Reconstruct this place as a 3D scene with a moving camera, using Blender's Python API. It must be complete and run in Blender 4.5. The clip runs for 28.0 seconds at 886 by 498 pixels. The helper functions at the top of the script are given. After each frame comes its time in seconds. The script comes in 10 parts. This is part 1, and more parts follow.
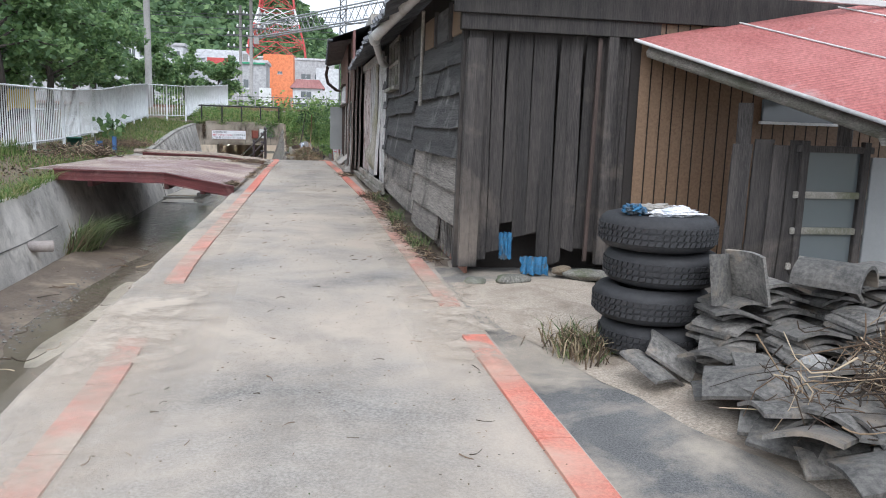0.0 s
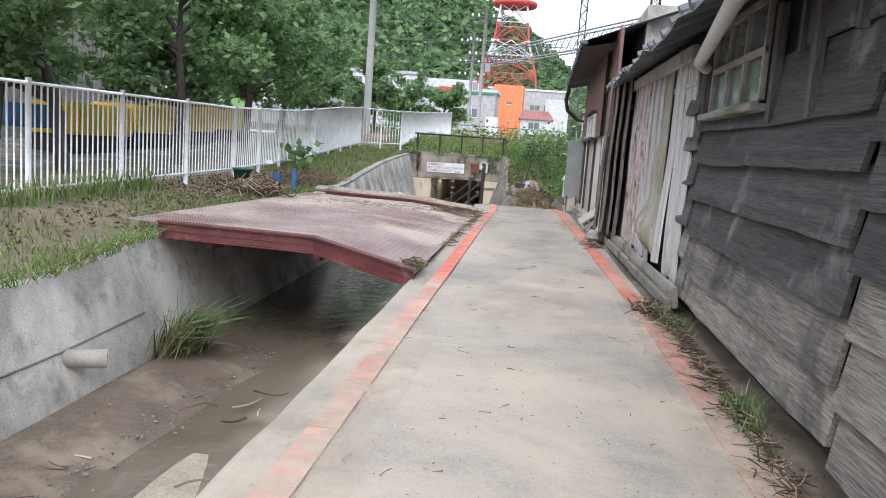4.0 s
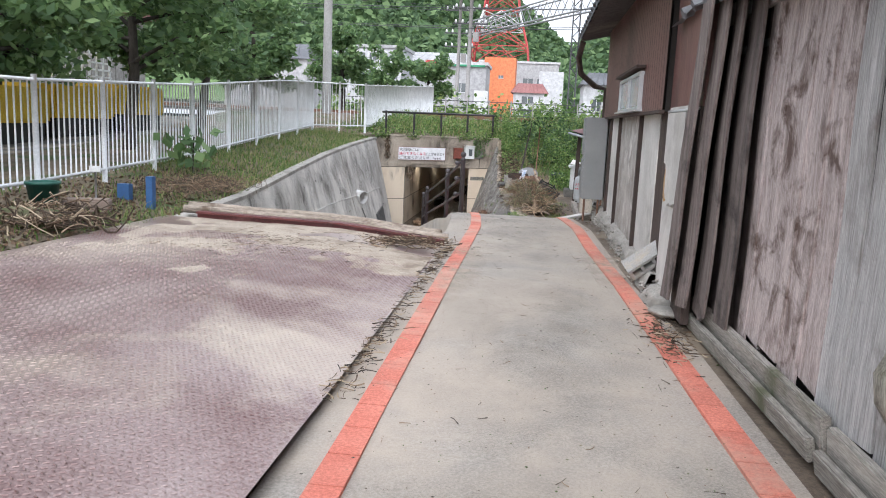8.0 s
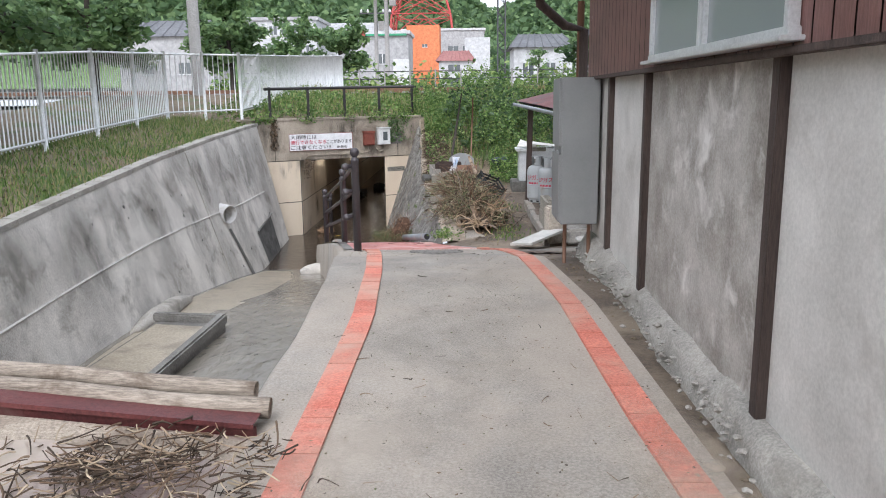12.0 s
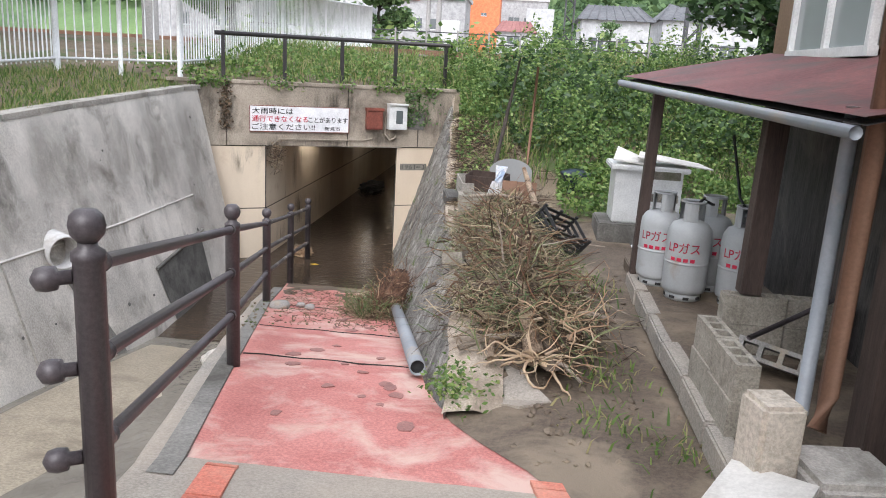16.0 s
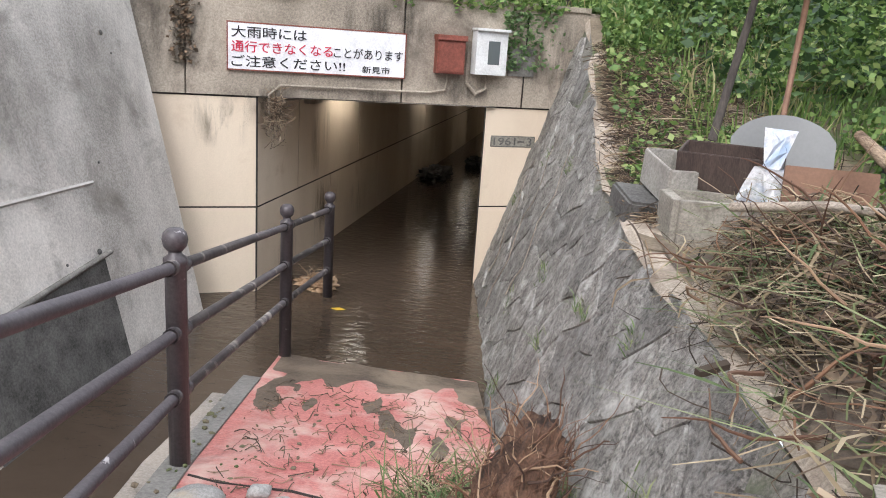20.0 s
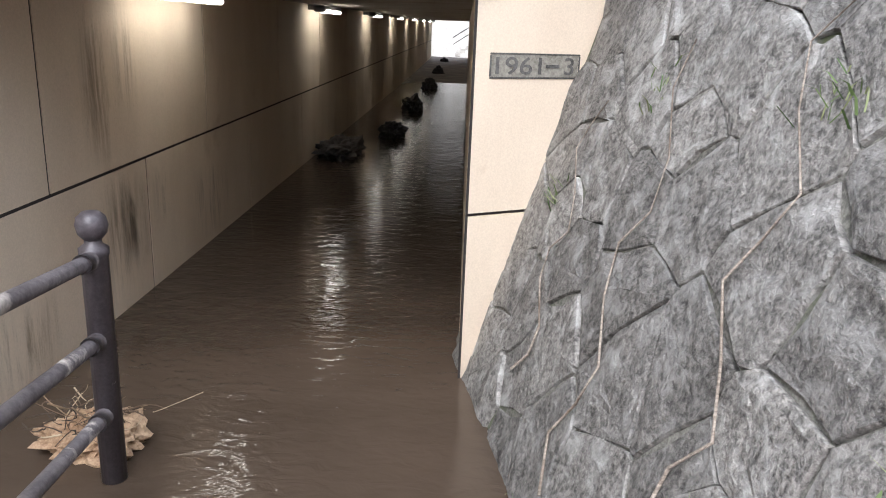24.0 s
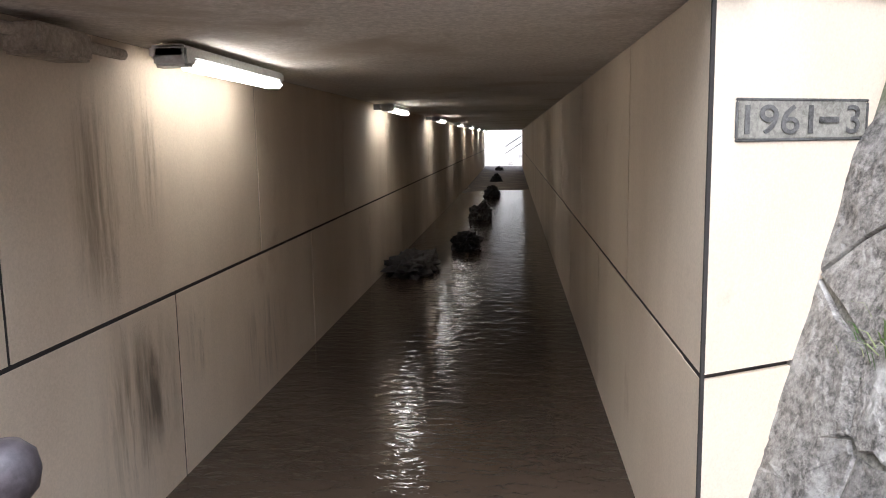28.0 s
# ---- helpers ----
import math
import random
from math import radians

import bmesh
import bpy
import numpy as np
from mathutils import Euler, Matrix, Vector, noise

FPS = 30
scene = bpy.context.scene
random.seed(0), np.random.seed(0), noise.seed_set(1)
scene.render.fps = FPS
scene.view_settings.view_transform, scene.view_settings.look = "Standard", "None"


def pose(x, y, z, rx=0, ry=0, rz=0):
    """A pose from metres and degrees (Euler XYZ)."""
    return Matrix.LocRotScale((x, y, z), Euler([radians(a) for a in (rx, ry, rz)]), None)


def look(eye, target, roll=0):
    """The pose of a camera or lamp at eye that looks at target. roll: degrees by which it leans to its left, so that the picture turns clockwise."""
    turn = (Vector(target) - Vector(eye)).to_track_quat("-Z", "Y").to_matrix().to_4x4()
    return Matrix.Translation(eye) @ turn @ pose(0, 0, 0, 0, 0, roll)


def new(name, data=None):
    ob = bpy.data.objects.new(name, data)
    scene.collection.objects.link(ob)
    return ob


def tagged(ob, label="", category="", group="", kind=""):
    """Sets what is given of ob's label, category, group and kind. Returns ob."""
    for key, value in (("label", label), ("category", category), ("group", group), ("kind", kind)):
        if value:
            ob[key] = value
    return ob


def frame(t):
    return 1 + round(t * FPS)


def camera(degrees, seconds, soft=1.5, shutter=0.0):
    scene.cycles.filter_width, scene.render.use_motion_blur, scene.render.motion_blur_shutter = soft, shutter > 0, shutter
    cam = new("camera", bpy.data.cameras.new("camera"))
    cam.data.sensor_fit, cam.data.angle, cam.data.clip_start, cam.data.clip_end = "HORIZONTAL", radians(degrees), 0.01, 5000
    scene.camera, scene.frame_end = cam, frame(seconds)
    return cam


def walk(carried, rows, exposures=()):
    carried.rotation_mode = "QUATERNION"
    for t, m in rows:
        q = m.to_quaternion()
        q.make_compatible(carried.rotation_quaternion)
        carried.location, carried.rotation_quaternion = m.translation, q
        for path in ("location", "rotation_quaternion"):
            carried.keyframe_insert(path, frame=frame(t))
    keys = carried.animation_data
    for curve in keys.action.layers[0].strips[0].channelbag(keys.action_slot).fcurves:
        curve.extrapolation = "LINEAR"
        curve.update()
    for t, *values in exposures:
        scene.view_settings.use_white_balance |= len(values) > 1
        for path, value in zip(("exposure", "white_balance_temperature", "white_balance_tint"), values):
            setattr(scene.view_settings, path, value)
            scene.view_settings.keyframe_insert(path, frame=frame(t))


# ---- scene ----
cam = camera(60.2, 28.0, 1.0)
EXPOSURES = [(0, 1.1, 5950, 10), (3, 1.25, 6000, 10), (6, 1.4, 6150, 12), (9, 1.22, 6100, 12), (13, 1.27, 6150, 12), (16, 1.45, 6300, 13), (18, 1.5, 6350, 14), (20, 1.6, 6300, 13), (22, 1.8, 6400, 13), (24.5, 2.05, 5900, 13), (27, 2.22, 5750, 13), (28, 2.38, 5800, 14)]
PATH = [
    (0, (1.368, -4.932, 0.748), (1.688, -2.984, 0.427), 1.9),
    (0.5, (1.324, -4.251, 0.769), (1.436, -2.281, 0.441), 2.3),
    (1, (1.284, -3.551, 0.785), (1.323, -1.578, 0.46), 2.5),
    (1.5, (1.306, -2.82, 0.824), (1.281, -0.842, 0.533), 3.1),
    (2, (1.291, -2.066, 0.835), (1.19, -0.086, 0.57), 4.0),
    (2.5, (1.264, -1.337, 0.854), (1.077, 0.636, 0.582), 4.6),
    (3, (1.219, -0.617, 0.862), (0.991, 1.353, 0.601), 4.0),
    (3.5, (1.167, 0.142, 0.86), (0.934, 2.111, 0.6), 4.1),
    (5.5, (1.03, 3.254, 0.931), (0.778, 5.21, 0.599), 4.2),
    (6, (0.978, 3.974, 0.955), (0.733, 5.93, 0.617), 4.2),
    (6.5, (0.948, 4.675, 0.976), (0.715, 6.634, 0.646), 4.1),
    (7, (0.936, 5.451, 0.997), (0.689, 7.41, 0.678), 2.4),
    (7.5, (0.932, 6.224, 1.018), (0.667, 8.18, 0.696), 2.1),
    (8, (0.932, 6.905, 1.005), (0.706, 8.865, 0.678), 2.6),
    (8.5, (0.92, 7.654, 1.044), (0.732, 9.619, 0.719), 2.9),
    (9, (0.915, 8.426, 1.053), (0.748, 10.388, 0.704), 2.6),
    (9.5, (0.866, 9.13, 1.057), (0.697, 11.089, 0.687), 3.1),
    (10, (0.823, 9.804, 1.051), (0.637, 11.751, 0.634), 3.0),
    (10.5, (0.777, 10.472, 1.056), (0.593, 12.418, 0.631), 1.7),
    (11, (0.808, 11.162, 1.078), (0.691, 13.123, 0.702), 2.7),
    (11.5, (0.836, 11.837, 1.084), (0.794, 13.802, 0.716), 1.6),
    (12, (0.86, 12.618, 1.043), (0.796, 14.578, 0.65), -0.7),
    (12.5, (0.904, 13.338, 1.049), (0.897, 15.303, 0.681), 1.2),
    (13, (0.984, 14.185, 1.045), (0.934, 16.158, 0.718), 3.4),
    (13.5, (1.019, 15.059, 1.003), (0.877, 17.023, 0.654), 4.6),
    (15.5, (0.931, 18.521, 0.963), (0.722, 20.466, 0.549), 1.8),
    (16, (0.803, 19.326, 0.927), (0.63, 21.264, 0.464), 3.3),
    (16.5, (0.674, 20.06, 0.894), (0.512, 21.996, 0.421), 3.4),
    (17, (0.531, 20.636, 0.834), (0.279, 22.555, 0.331), 4.0),
    (17.5, (0.326, 21.322, 0.725), (-0.076, 23.192, 0.143), 3.8),
    (18, (0.175, 21.996, 0.575), (-0.195, 23.878, 0.009), 3.8),
    (18.5, (-0.038, 22.709, 0.42), (-0.353, 24.596, -0.165), 4.1),
    (19, (-0.098, 23.355, 0.259), (-0.385, 25.247, -0.324), 3.5),
    (19.5, (-0.253, 24.061, 0.14), (-0.519, 25.968, -0.401), 3.2),
    (20, (-0.358, 24.736, 0.048), (-0.669, 26.647, -0.455), 3.9),
    (20.5, (-0.556, 25.362, -0.037), (-0.883, 27.271, -0.534), 3.5),
    (21, (-0.649, 25.998, -0.122), (-0.941, 27.912, -0.621), 3.6),
    (21.5, (-0.786, 26.583, -0.183), (-1.013, 28.502, -0.699), 4.1),
    (22, (-0.854, 27.185, -0.192), (-1.095, 29.097, -0.727), 4.7),
    (22.5, (-0.902, 27.773, -0.246), (-1.199, 29.663, -0.83), 5.3),
    (24.5, (-1.454, 29.348, -0.75), (-1.447, 31.275, -1.285), 1.7),
    (25, (-1.575, 29.66, -0.775), (-1.691, 31.612, -1.195), 1.6),
    (25.5, (-1.688, 29.942, -0.815), (-1.835, 31.901, -1.19), 0.6),
    (26, (-1.674, 30.144, -0.832), (-1.791, 32.109, -1.184), 0.1),
    (26.5, (-1.636, 30.243, -0.868), (-1.553, 32.21, -1.221), 0.7),
    (27, (-1.765, 30.345, -0.887), (-1.642, 32.307, -1.258), 1.1),
    (27.5, (-1.826, 30.434, -0.866), (-1.893, 32.404, -1.203), 0.3),
    (28, (-1.787, 30.461, -0.861), (-1.969, 32.433, -1.139), -0.9),
]
walk(cam, [(t, look(eye, target, roll)) for t, eye, target, roll in PATH], EXPOSURES)

# ---- world and light: overcast summer day ----
world = bpy.data.worlds.new("sky")
scene.world = world
world.use_nodes = True
wn, wl = world.node_tree.nodes, world.node_tree.links
sky = wn.new("ShaderNodeTexSky")
sky.sky_type, sky.sun_disc = "NISHITA", False
sky.sun_elevation, sky.sun_rotation = radians(46), radians(190)
sky.air_density, sky.dust_density = 1.0, 4.0
hsv = wn.new("ShaderNodeHueSaturation")
hsv.inputs["Saturation"].default_value = 0.34
wl.new(sky.outputs[0], hsv.inputs["Color"])
# an even layer of cloud over the clear sky
cloud = wn.new("ShaderNodeMix")
cloud.data_type = "RGBA"
cloud.inputs[0].default_value = 0.66
cloud.inputs[7].default_value = (4.1, 4.3, 4.6, 1)
wl.new(hsv.outputs[0], cloud.inputs[6])
wl.new(cloud.outputs[2], wn["Background"].inputs["Color"])
wn["Background"].inputs["Strength"].default_value = 0.15

sun = new("sun", bpy.data.lights.new("sun", "SUN"))
sun.data.energy, sun.data.angle, sun.data.color = 0.62, radians(40), (1.0, 0.98, 0.96)
sun.matrix_world = look((0, 0, 30), (-30 * math.cos(sky.sun_elevation) * math.sin(sky.sun_rotation),
                                     -30 * math.cos(sky.sun_elevation) * math.cos(sky.sun_rotation), 30 - 30 * math.sin(sky.sun_elevation)))


# ---- materials ----
def node(m, kind, **inputs):
    n = m.node_tree.nodes.new("ShaderNode" + kind)
    for k, v in inputs.items():
        n.inputs[k.replace("_", " ")].default_value = v
    return n


def ramp(m, source, stops):
    r = node(m, "ValToRGB")
    el = r.color_ramp.elements
    while len(el) < len(stops):
        el.new(0.5)
    for e, (p, c) in zip(el, stops):
        e.position, e.color = p, (*c, 1) if len(c) == 3 else c
    m.node_tree.links.new(source, r.inputs[0])
    return r.outputs[0]


def mixc(m, fac, a, b, mode="MIX"):
    n = m.node_tree.nodes.new("ShaderNodeMix")
    n.data_type, n.blend_type = "RGBA", mode
    for v, k in ((fac, 0), (a, 6), (b, 7)):
        if isinstance(v, (int, float)):
            n.inputs[k].default_value = v
        elif isinstance(v, tuple):
            n.inputs[k].default_value = (*v, 1)
        else:
            m.node_tree.links.new(v, n.inputs[k])
    return n.outputs[2]


def coords(m, stretch=(1, 1, 1), object_space=False):
    t = node(m, "TexCoord")
    mp = node(m, "Mapping")
    mp.inputs["Scale"].default_value = stretch
    if object_space:
        m.node_tree.links.new(t.outputs["Object"], mp.inputs[0])
        rnd = node(m, "ObjectInfo")
        mul = node(m, "VectorMath")
        mul.operation = "SCALE"
        mul.inputs[0].default_value = (17.0, 31.0, 23.0)
        m.node_tree.links.new(rnd.outputs["Random"], mul.inputs["Scale"])
        m.node_tree.links.new(mul.outputs[0], mp.inputs["Location"])
    else:
        g = node(m, "NewGeometry")
        m.node_tree.links.new(g.outputs["Position"], mp.inputs[0])
    return mp.outputs[0]


def noise_tex(m, vec, scale, detail=6.0, rough=0.6, distort=0.0):
    n = node(m, "TexNoise", Scale=scale, Detail=detail, Roughness=rough, Distortion=distort)
    m.node_tree.links.new(vec, n.inputs["Vector"])
    return n.outputs["Fac"]


def surface(name, dark, light, scale=3.0, fine=40.0, rough=0.8, bump=0.3, metal=0.0, stretch=(1, 1, 1), stain=None, stain_scale=0.8,
            stain_range=(0.5, 0.65), vary=0.0, object_space=False, relief=0.01, grime=0.35, wet=None, fade_y=None):
    """A mottled surface: two colours by a broad noise, a fine grain over it, stains of a third colour, and relief."""
    m = bpy.data.materials.new(name)
    m.use_nodes = True
    lk = m.node_tree.links
    bsdf = m.node_tree.nodes["Principled BSDF"]
    vec = coords(m, stretch, object_space)
    broad = noise_tex(m, vec, scale, 5)
    grain = noise_tex(m, coords(m) if stretch[:2] == (1, 1) and not object_space else vec, fine, 4, 0.75)
    col = ramp(m, broad, [(0.36, dark), (0.64, light)])
    col = mixc(m, grime, col, ramp(m, grain, [(0.38, tuple(c * 0.4 for c in dark)), (0.63, tuple(min(1, c * 1.25) for c in light))]))
    if stain:
        mask = ramp(m, noise_tex(m, coords(m, (1, 1, 1), object_space), stain_scale, 8, 0.65, 0.4), [(stain_range[0], (0, 0, 0)), (stain_range[1], (1, 1, 1))])
        if fade_y:
            # a deposit that thins out along the way
            sep = node(m, "SeparateXYZ")
            lk.new(node(m, "NewGeometry").outputs["Position"], sep.inputs[0])
            rng_ = node(m, "MapRange", From_Min=fade_y[0], From_Max=fade_y[1], To_Min=1.0, To_Max=fade_y[2])
            lk.new(sep.outputs["Y"], rng_.inputs["Value"])
            mul = node(m, "Math")
            mul.operation = "MULTIPLY"
            lk.new(mask, mul.inputs[0])
            lk.new(rng_.outputs[0], mul.inputs[1])
            mask = mul.outputs[0]
        col = mixc(m, mask, col, stain)
        if wet:
            lk.new(ramp(m, mask, [(0, (rough,) * 3), (1, (wet,) * 3)]), bsdf.inputs["Roughness"])
    if vary:
        info = node(m, "ObjectInfo") if vary > 0 else None
        if info:
            bri = node(m, "MapRange", To_Min=1 - vary, To_Max=1 + vary)
            lk.new(info.outputs["Random"], bri.inputs["Value"])
            h = node(m, "HueSaturation")
            lk.new(bri.outputs[0], h.inputs["Value"])
            lk.new(col, h.inputs["Color"])
            col = h.outputs[0]
    lk.new(col, bsdf.inputs["Base Color"])
    if not wet:
        bsdf.inputs["Roughness"].default_value = rough
    bsdf.inputs["Metallic"].default_value = metal
    if bump:
        b = node(m, "Bump", Strength=bump, Distance=relief)
        mixh = mixc(m, 0.5, broad, grain)
        lk.new(mixh, b.inputs["Height"])
        lk.new(b.outputs[0], bsdf.inputs["Normal"])
    return m


def islands(name, colours, rough=0.7, translucent=0.0, rough_bump=False):
    """For many small joined pieces: a colour drawn for each piece."""
    m = bpy.data.materials.new(name)
    m.use_nodes = True
    bsdf = m.node_tree.nodes["Principled BSDF"]
    g = node(m, "NewGeometry")
    n = len(colours)
    col = ramp(m, g.outputs["Random Per Island"], [(i / n, c) for i, c in enumerate(colours)])
    col.node.color_ramp.interpolation = "CONSTANT"
    m.node_tree.links.new(col, bsdf.inputs["Base Color"])
    bsdf.inputs["Roughness"].default_value = rough
    if translucent:
        bsdf.inputs["Transmission Weight"].default_value = 0.0
        tr = node(m, "BsdfTranslucent")
        m.node_tree.links.new(col, tr.inputs["Color"])
        mx = node(m, "MixShader")
        mx.inputs[0].default_value = translucent
        out = m.node_tree.nodes["Material Output"]
        m.node_tree.links.new(bsdf.outputs[0], mx.inputs[1])
        m.node_tree.links.new(tr.outputs[0], mx.inputs[2])
        m.node_tree.links.new(mx.outputs[0], out.inputs["Surface"])
    return m


def plain(name, c, rough=0.5, metal=0.0, bump=0.15):
    return surface(name, tuple(v * 0.85 for v in c), tuple(min(1, v * 1.1) for v in c), 4.0, 60.0, rough, bump, metal, grime=0.2, relief=0.003)


def emitter(name, c, strength):
    m = bpy.data.materials.new(name)
    m.use_nodes = True
    b = m.node_tree.nodes["Principled BSDF"]
    b.inputs["Emission Color"].default_value = (*c, 1)
    b.inputs["Emission Strength"].default_value = strength
    return m


def water_mat(name, c, rough=0.06, wave=3.0, strength=0.25, stretch=(1, 1, 1)):
    m = bpy.data.materials.new(name)
    m.use_nodes = True
    b = m.node_tree.nodes["Principled BSDF"]
    vec = coords(m, stretch)
    murk = noise_tex(m, vec, 0.7, 5, 0.6, 0.6)
    col = ramp(m, murk, [(0.3, tuple(v * 0.7 for v in c)), (0.7, tuple(v * 1.2 for v in c))])
    m.node_tree.links.new(col, b.inputs["Base Color"])
    b.inputs["Roughness"].default_value = rough
    b.inputs["IOR"].default_value = 1.33
    bp = node(m, "Bump", Strength=strength, Distance=0.03)
    m.node_tree.links.new(noise_tex(m, vec, wave, 3, 0.5, 0.5), bp.inputs["Height"])
    m.node_tree.links.new(bp.outputs[0], b.inputs["Normal"])
    return m


def glass_mat(name, tint, rough=0.05):
    m = bpy.data.materials.new(name)
    m.use_nodes = True
    b = m.node_tree.nodes["Principled BSDF"]
    b.inputs["Base Color"].default_value = (*tint, 1)
    b.inputs["Roughness"].default_value = rough
    b.inputs["Metallic"].default_value = 0.0
    b.inputs["Specular IOR Level"].default_value = 0.8
    return m


def stain_mat(name, c, stretch=(3, 3, 0.6), scale=2.5, cut=(0.42, 0.62), axes=("Y", "Z"), cover=0.55):
    """A thin film of grime, broken up by streaky noise and fading out at the edges of its patch."""
    m = bpy.data.materials.new(name)
    m.use_nodes = True
    lk = m.node_tree.links
    b = m.node_tree.nodes["Principled BSDF"]
    b.inputs["Base Color"].default_value = (*c, 1)
    b.inputs["Roughness"].default_value = 0.85
    mask = ramp(m, noise_tex(m, coords(m, stretch), scale, 7, 0.7, 0.3), [(cut[0], (0, 0, 0)), (cut[1], (1, 1, 1))])
    sep = node(m, "SeparateXYZ")
    lk.new(node(m, "TexCoord").outputs["Generated"], sep.inputs[0])
    total = mask
    for axis in axes:
        tri = ramp(m, sep.outputs[axis], [(0.0, (0, 0, 0)), (0.35, (1, 1, 1)), (0.65, (1, 1, 1)), (1.0, (0, 0, 0))])
        mul = node(m, "Math")
        mul.operation = "MULTIPLY"
        lk.new(total, mul.inputs[0])
        lk.new(tri, mul.inputs[1])
        total = mul.outputs[0]
    thin = node(m, "Math")
    thin.operation = "MULTIPLY"
    thin.inputs[1].default_value = cover
    lk.new(total, thin.inputs[0])
    lk.new(thin.outputs[0], b.inputs["Alpha"])
    return m


M_STAIN_DARK = stain_mat("dark_grime_film", (0.045, 0.038, 0.028))
M_STAIN_BROWN = stain_mat("brown_seep_film", (0.20, 0.135, 0.075), (5, 5, 0.5), 3.0, (0.46, 0.68))
M_SAND_FILM = stain_mat("dry_sand_film", (0.50, 0.425, 0.34), (1, 1, 1), 2.4, (0.36, 0.60), ("X", "Y"), 0.9)
M_SAND_THIN = stain_mat("thin_sand_film", (0.50, 0.42, 0.335), (1, 1, 1), 3.0, (0.38, 0.66), ("X", "Y"), 0.55)
M_DAMP_FILM = stain_mat("dark_worn_film", (0.15, 0.14, 0.127), (1, 0.6, 1), 1.8, (0.40, 0.70), ("X", "Y"), 0.26)
M_STAIN_TOP = stain_mat("weathered_top_film", (0.115, 0.10, 0.082), (1.3, 1.3, 0.8), 1.7, (0.34, 0.78))
M_STAIN_BLACK = stain_mat("black_algae_film", (0.075, 0.072, 0.062), (1.6, 1.6, 0.9), 1.8, (0.46, 0.74))
M_PATH = surface("path_concrete", (0.15, 0.143, 0.132), (0.35, 0.33, 0.30), 1.3, 70.0, 0.9, 0.9, stain=(0.46, 0.39, 0.315), stain_scale=0.6, stain_range=(0.30, 0.58), relief=0.008, grime=0.5, fade_y=(8.0, 14.0, 0.55))
M_ASPHALT = surface("old_asphalt", (0.085, 0.085, 0.085), (0.18, 0.176, 0.168), 2.0, 120.0, 0.9, 0.9, stain=(0.38, 0.33, 0.265), stain_scale=1.6, stain_range=(0.44, 0.64), relief=0.008, grime=0.55)
M_MUD_DRY = surface("dry_silt", (0.36, 0.30, 0.235), (0.52, 0.445, 0.36), 2.2, 70.0, 0.95, 0.7, stain=(0.24, 0.19, 0.145), stain_scale=2.4, stain_range=(0.48, 0.66), grime=0.5, relief=0.02)
M_MUD_WET = surface("wet_mud", (0.085, 0.062, 0.044), (0.155, 0.118, 0.085), 1.8, 35.0, 0.7, 0.6, stain=(0.22, 0.175, 0.125), stain_scale=1.3, stain_range=(0.5, 0.62), relief=0.02)
# wet sand tone; also colours the pale reflection streak in the stream
M_SAND_GLINT = surface("wet_sand_and_glint", (0.26, 0.22, 0.16), (0.40, 0.345, 0.26), 2.4, 45.0, 0.35, 0.4, stain=(0.17, 0.14, 0.10), stain_scale=1.6, stain_range=(0.52, 0.66), grime=0.45)
M_RAG = surface("muddy_orange_sack", (0.24, 0.14, 0.075), (0.46, 0.33, 0.21), 7.0, 60.0, 0.9, 0.6)
M_PINK_WOOD = surface("peeled_pinkish_board", (0.27, 0.21, 0.19), (0.60, 0.52, 0.49), 4.0, 26.0, 0.9, 0.9, stretch=(5, 5, 0.5), stain=(0.12, 0.08, 0.065), stain_scale=3.2, stain_range=(0.53, 0.64), relief=0.012, grime=0.4)
M_MOSS_WOOD = surface("mossy_warped_board", (0.17, 0.155, 0.125), (0.44, 0.41, 0.345), 3.0, 26.0, 0.9, 0.9, stretch=(6, 6, 0.3), stain=(0.22, 0.205, 0.115), stain_scale=2.5, stain_range=(0.50, 0.66), relief=0.012, grime=0.45)
# charred black, darkened further to hold shade on front and under roof
M_WOOD_BLACK = surface("sooty_and_shaded_board", (0.014, 0.013, 0.013), (0.06, 0.052, 0.047), 2.2, 24.0, 0.8, 0.9, stretch=(5, 5, 0.3), stain=(0.17, 0.14, 0.115), stain_scale=0.9, stain_range=(0.52, 0.74), vary=0.3, grime=0.5, relief=0.012)
M_BLOCK_TAN = surface("weathered_tan_block", (0.21, 0.19, 0.158), (0.39, 0.36, 0.305), 4.0, 70.0, 0.95, 0.6, stain=(0.13, 0.115, 0.09), stain_scale=4.0, stain_range=(0.55, 0.7))
# dirty block tone; also stands in for shade in holes and recesses
M_BLOCK_AND_SHADE = surface("dirty_block_and_shade", (0.05, 0.048, 0.044), (0.15, 0.145, 0.135), 5.0, 60.0, 0.95, 0.7)
M_PLAQUE = surface("mossy_plaque_mortar", (0.17, 0.16, 0.13), (0.30, 0.285, 0.24), 8.0, 60.0, 0.95, 0.7)
# near-black for the clumps and for the shadow by the tunnel wall
M_CLUMP = surface("dark_silt_and_shadow", (0.012, 0.011, 0.01), (0.035, 0.03, 0.026), 5.0, 40.0, 0.8, 0.6)
M_CLAY_PIPE = surface("old_clay_pipe", (0.26, 0.225, 0.205), (0.40, 0.355, 0.33), 3.0, 50.0, 0.8, 0.3, grime=0.2)
M_SOIL = surface("soil_with_dry_leaves", (0.12, 0.092, 0.06), (0.25, 0.2, 0.14), 2.2, 50.0, 0.95, 0.8, stain=(0.09, 0.12, 0.045), stain_scale=0.9, stain_range=(0.5, 0.6), relief=0.03)
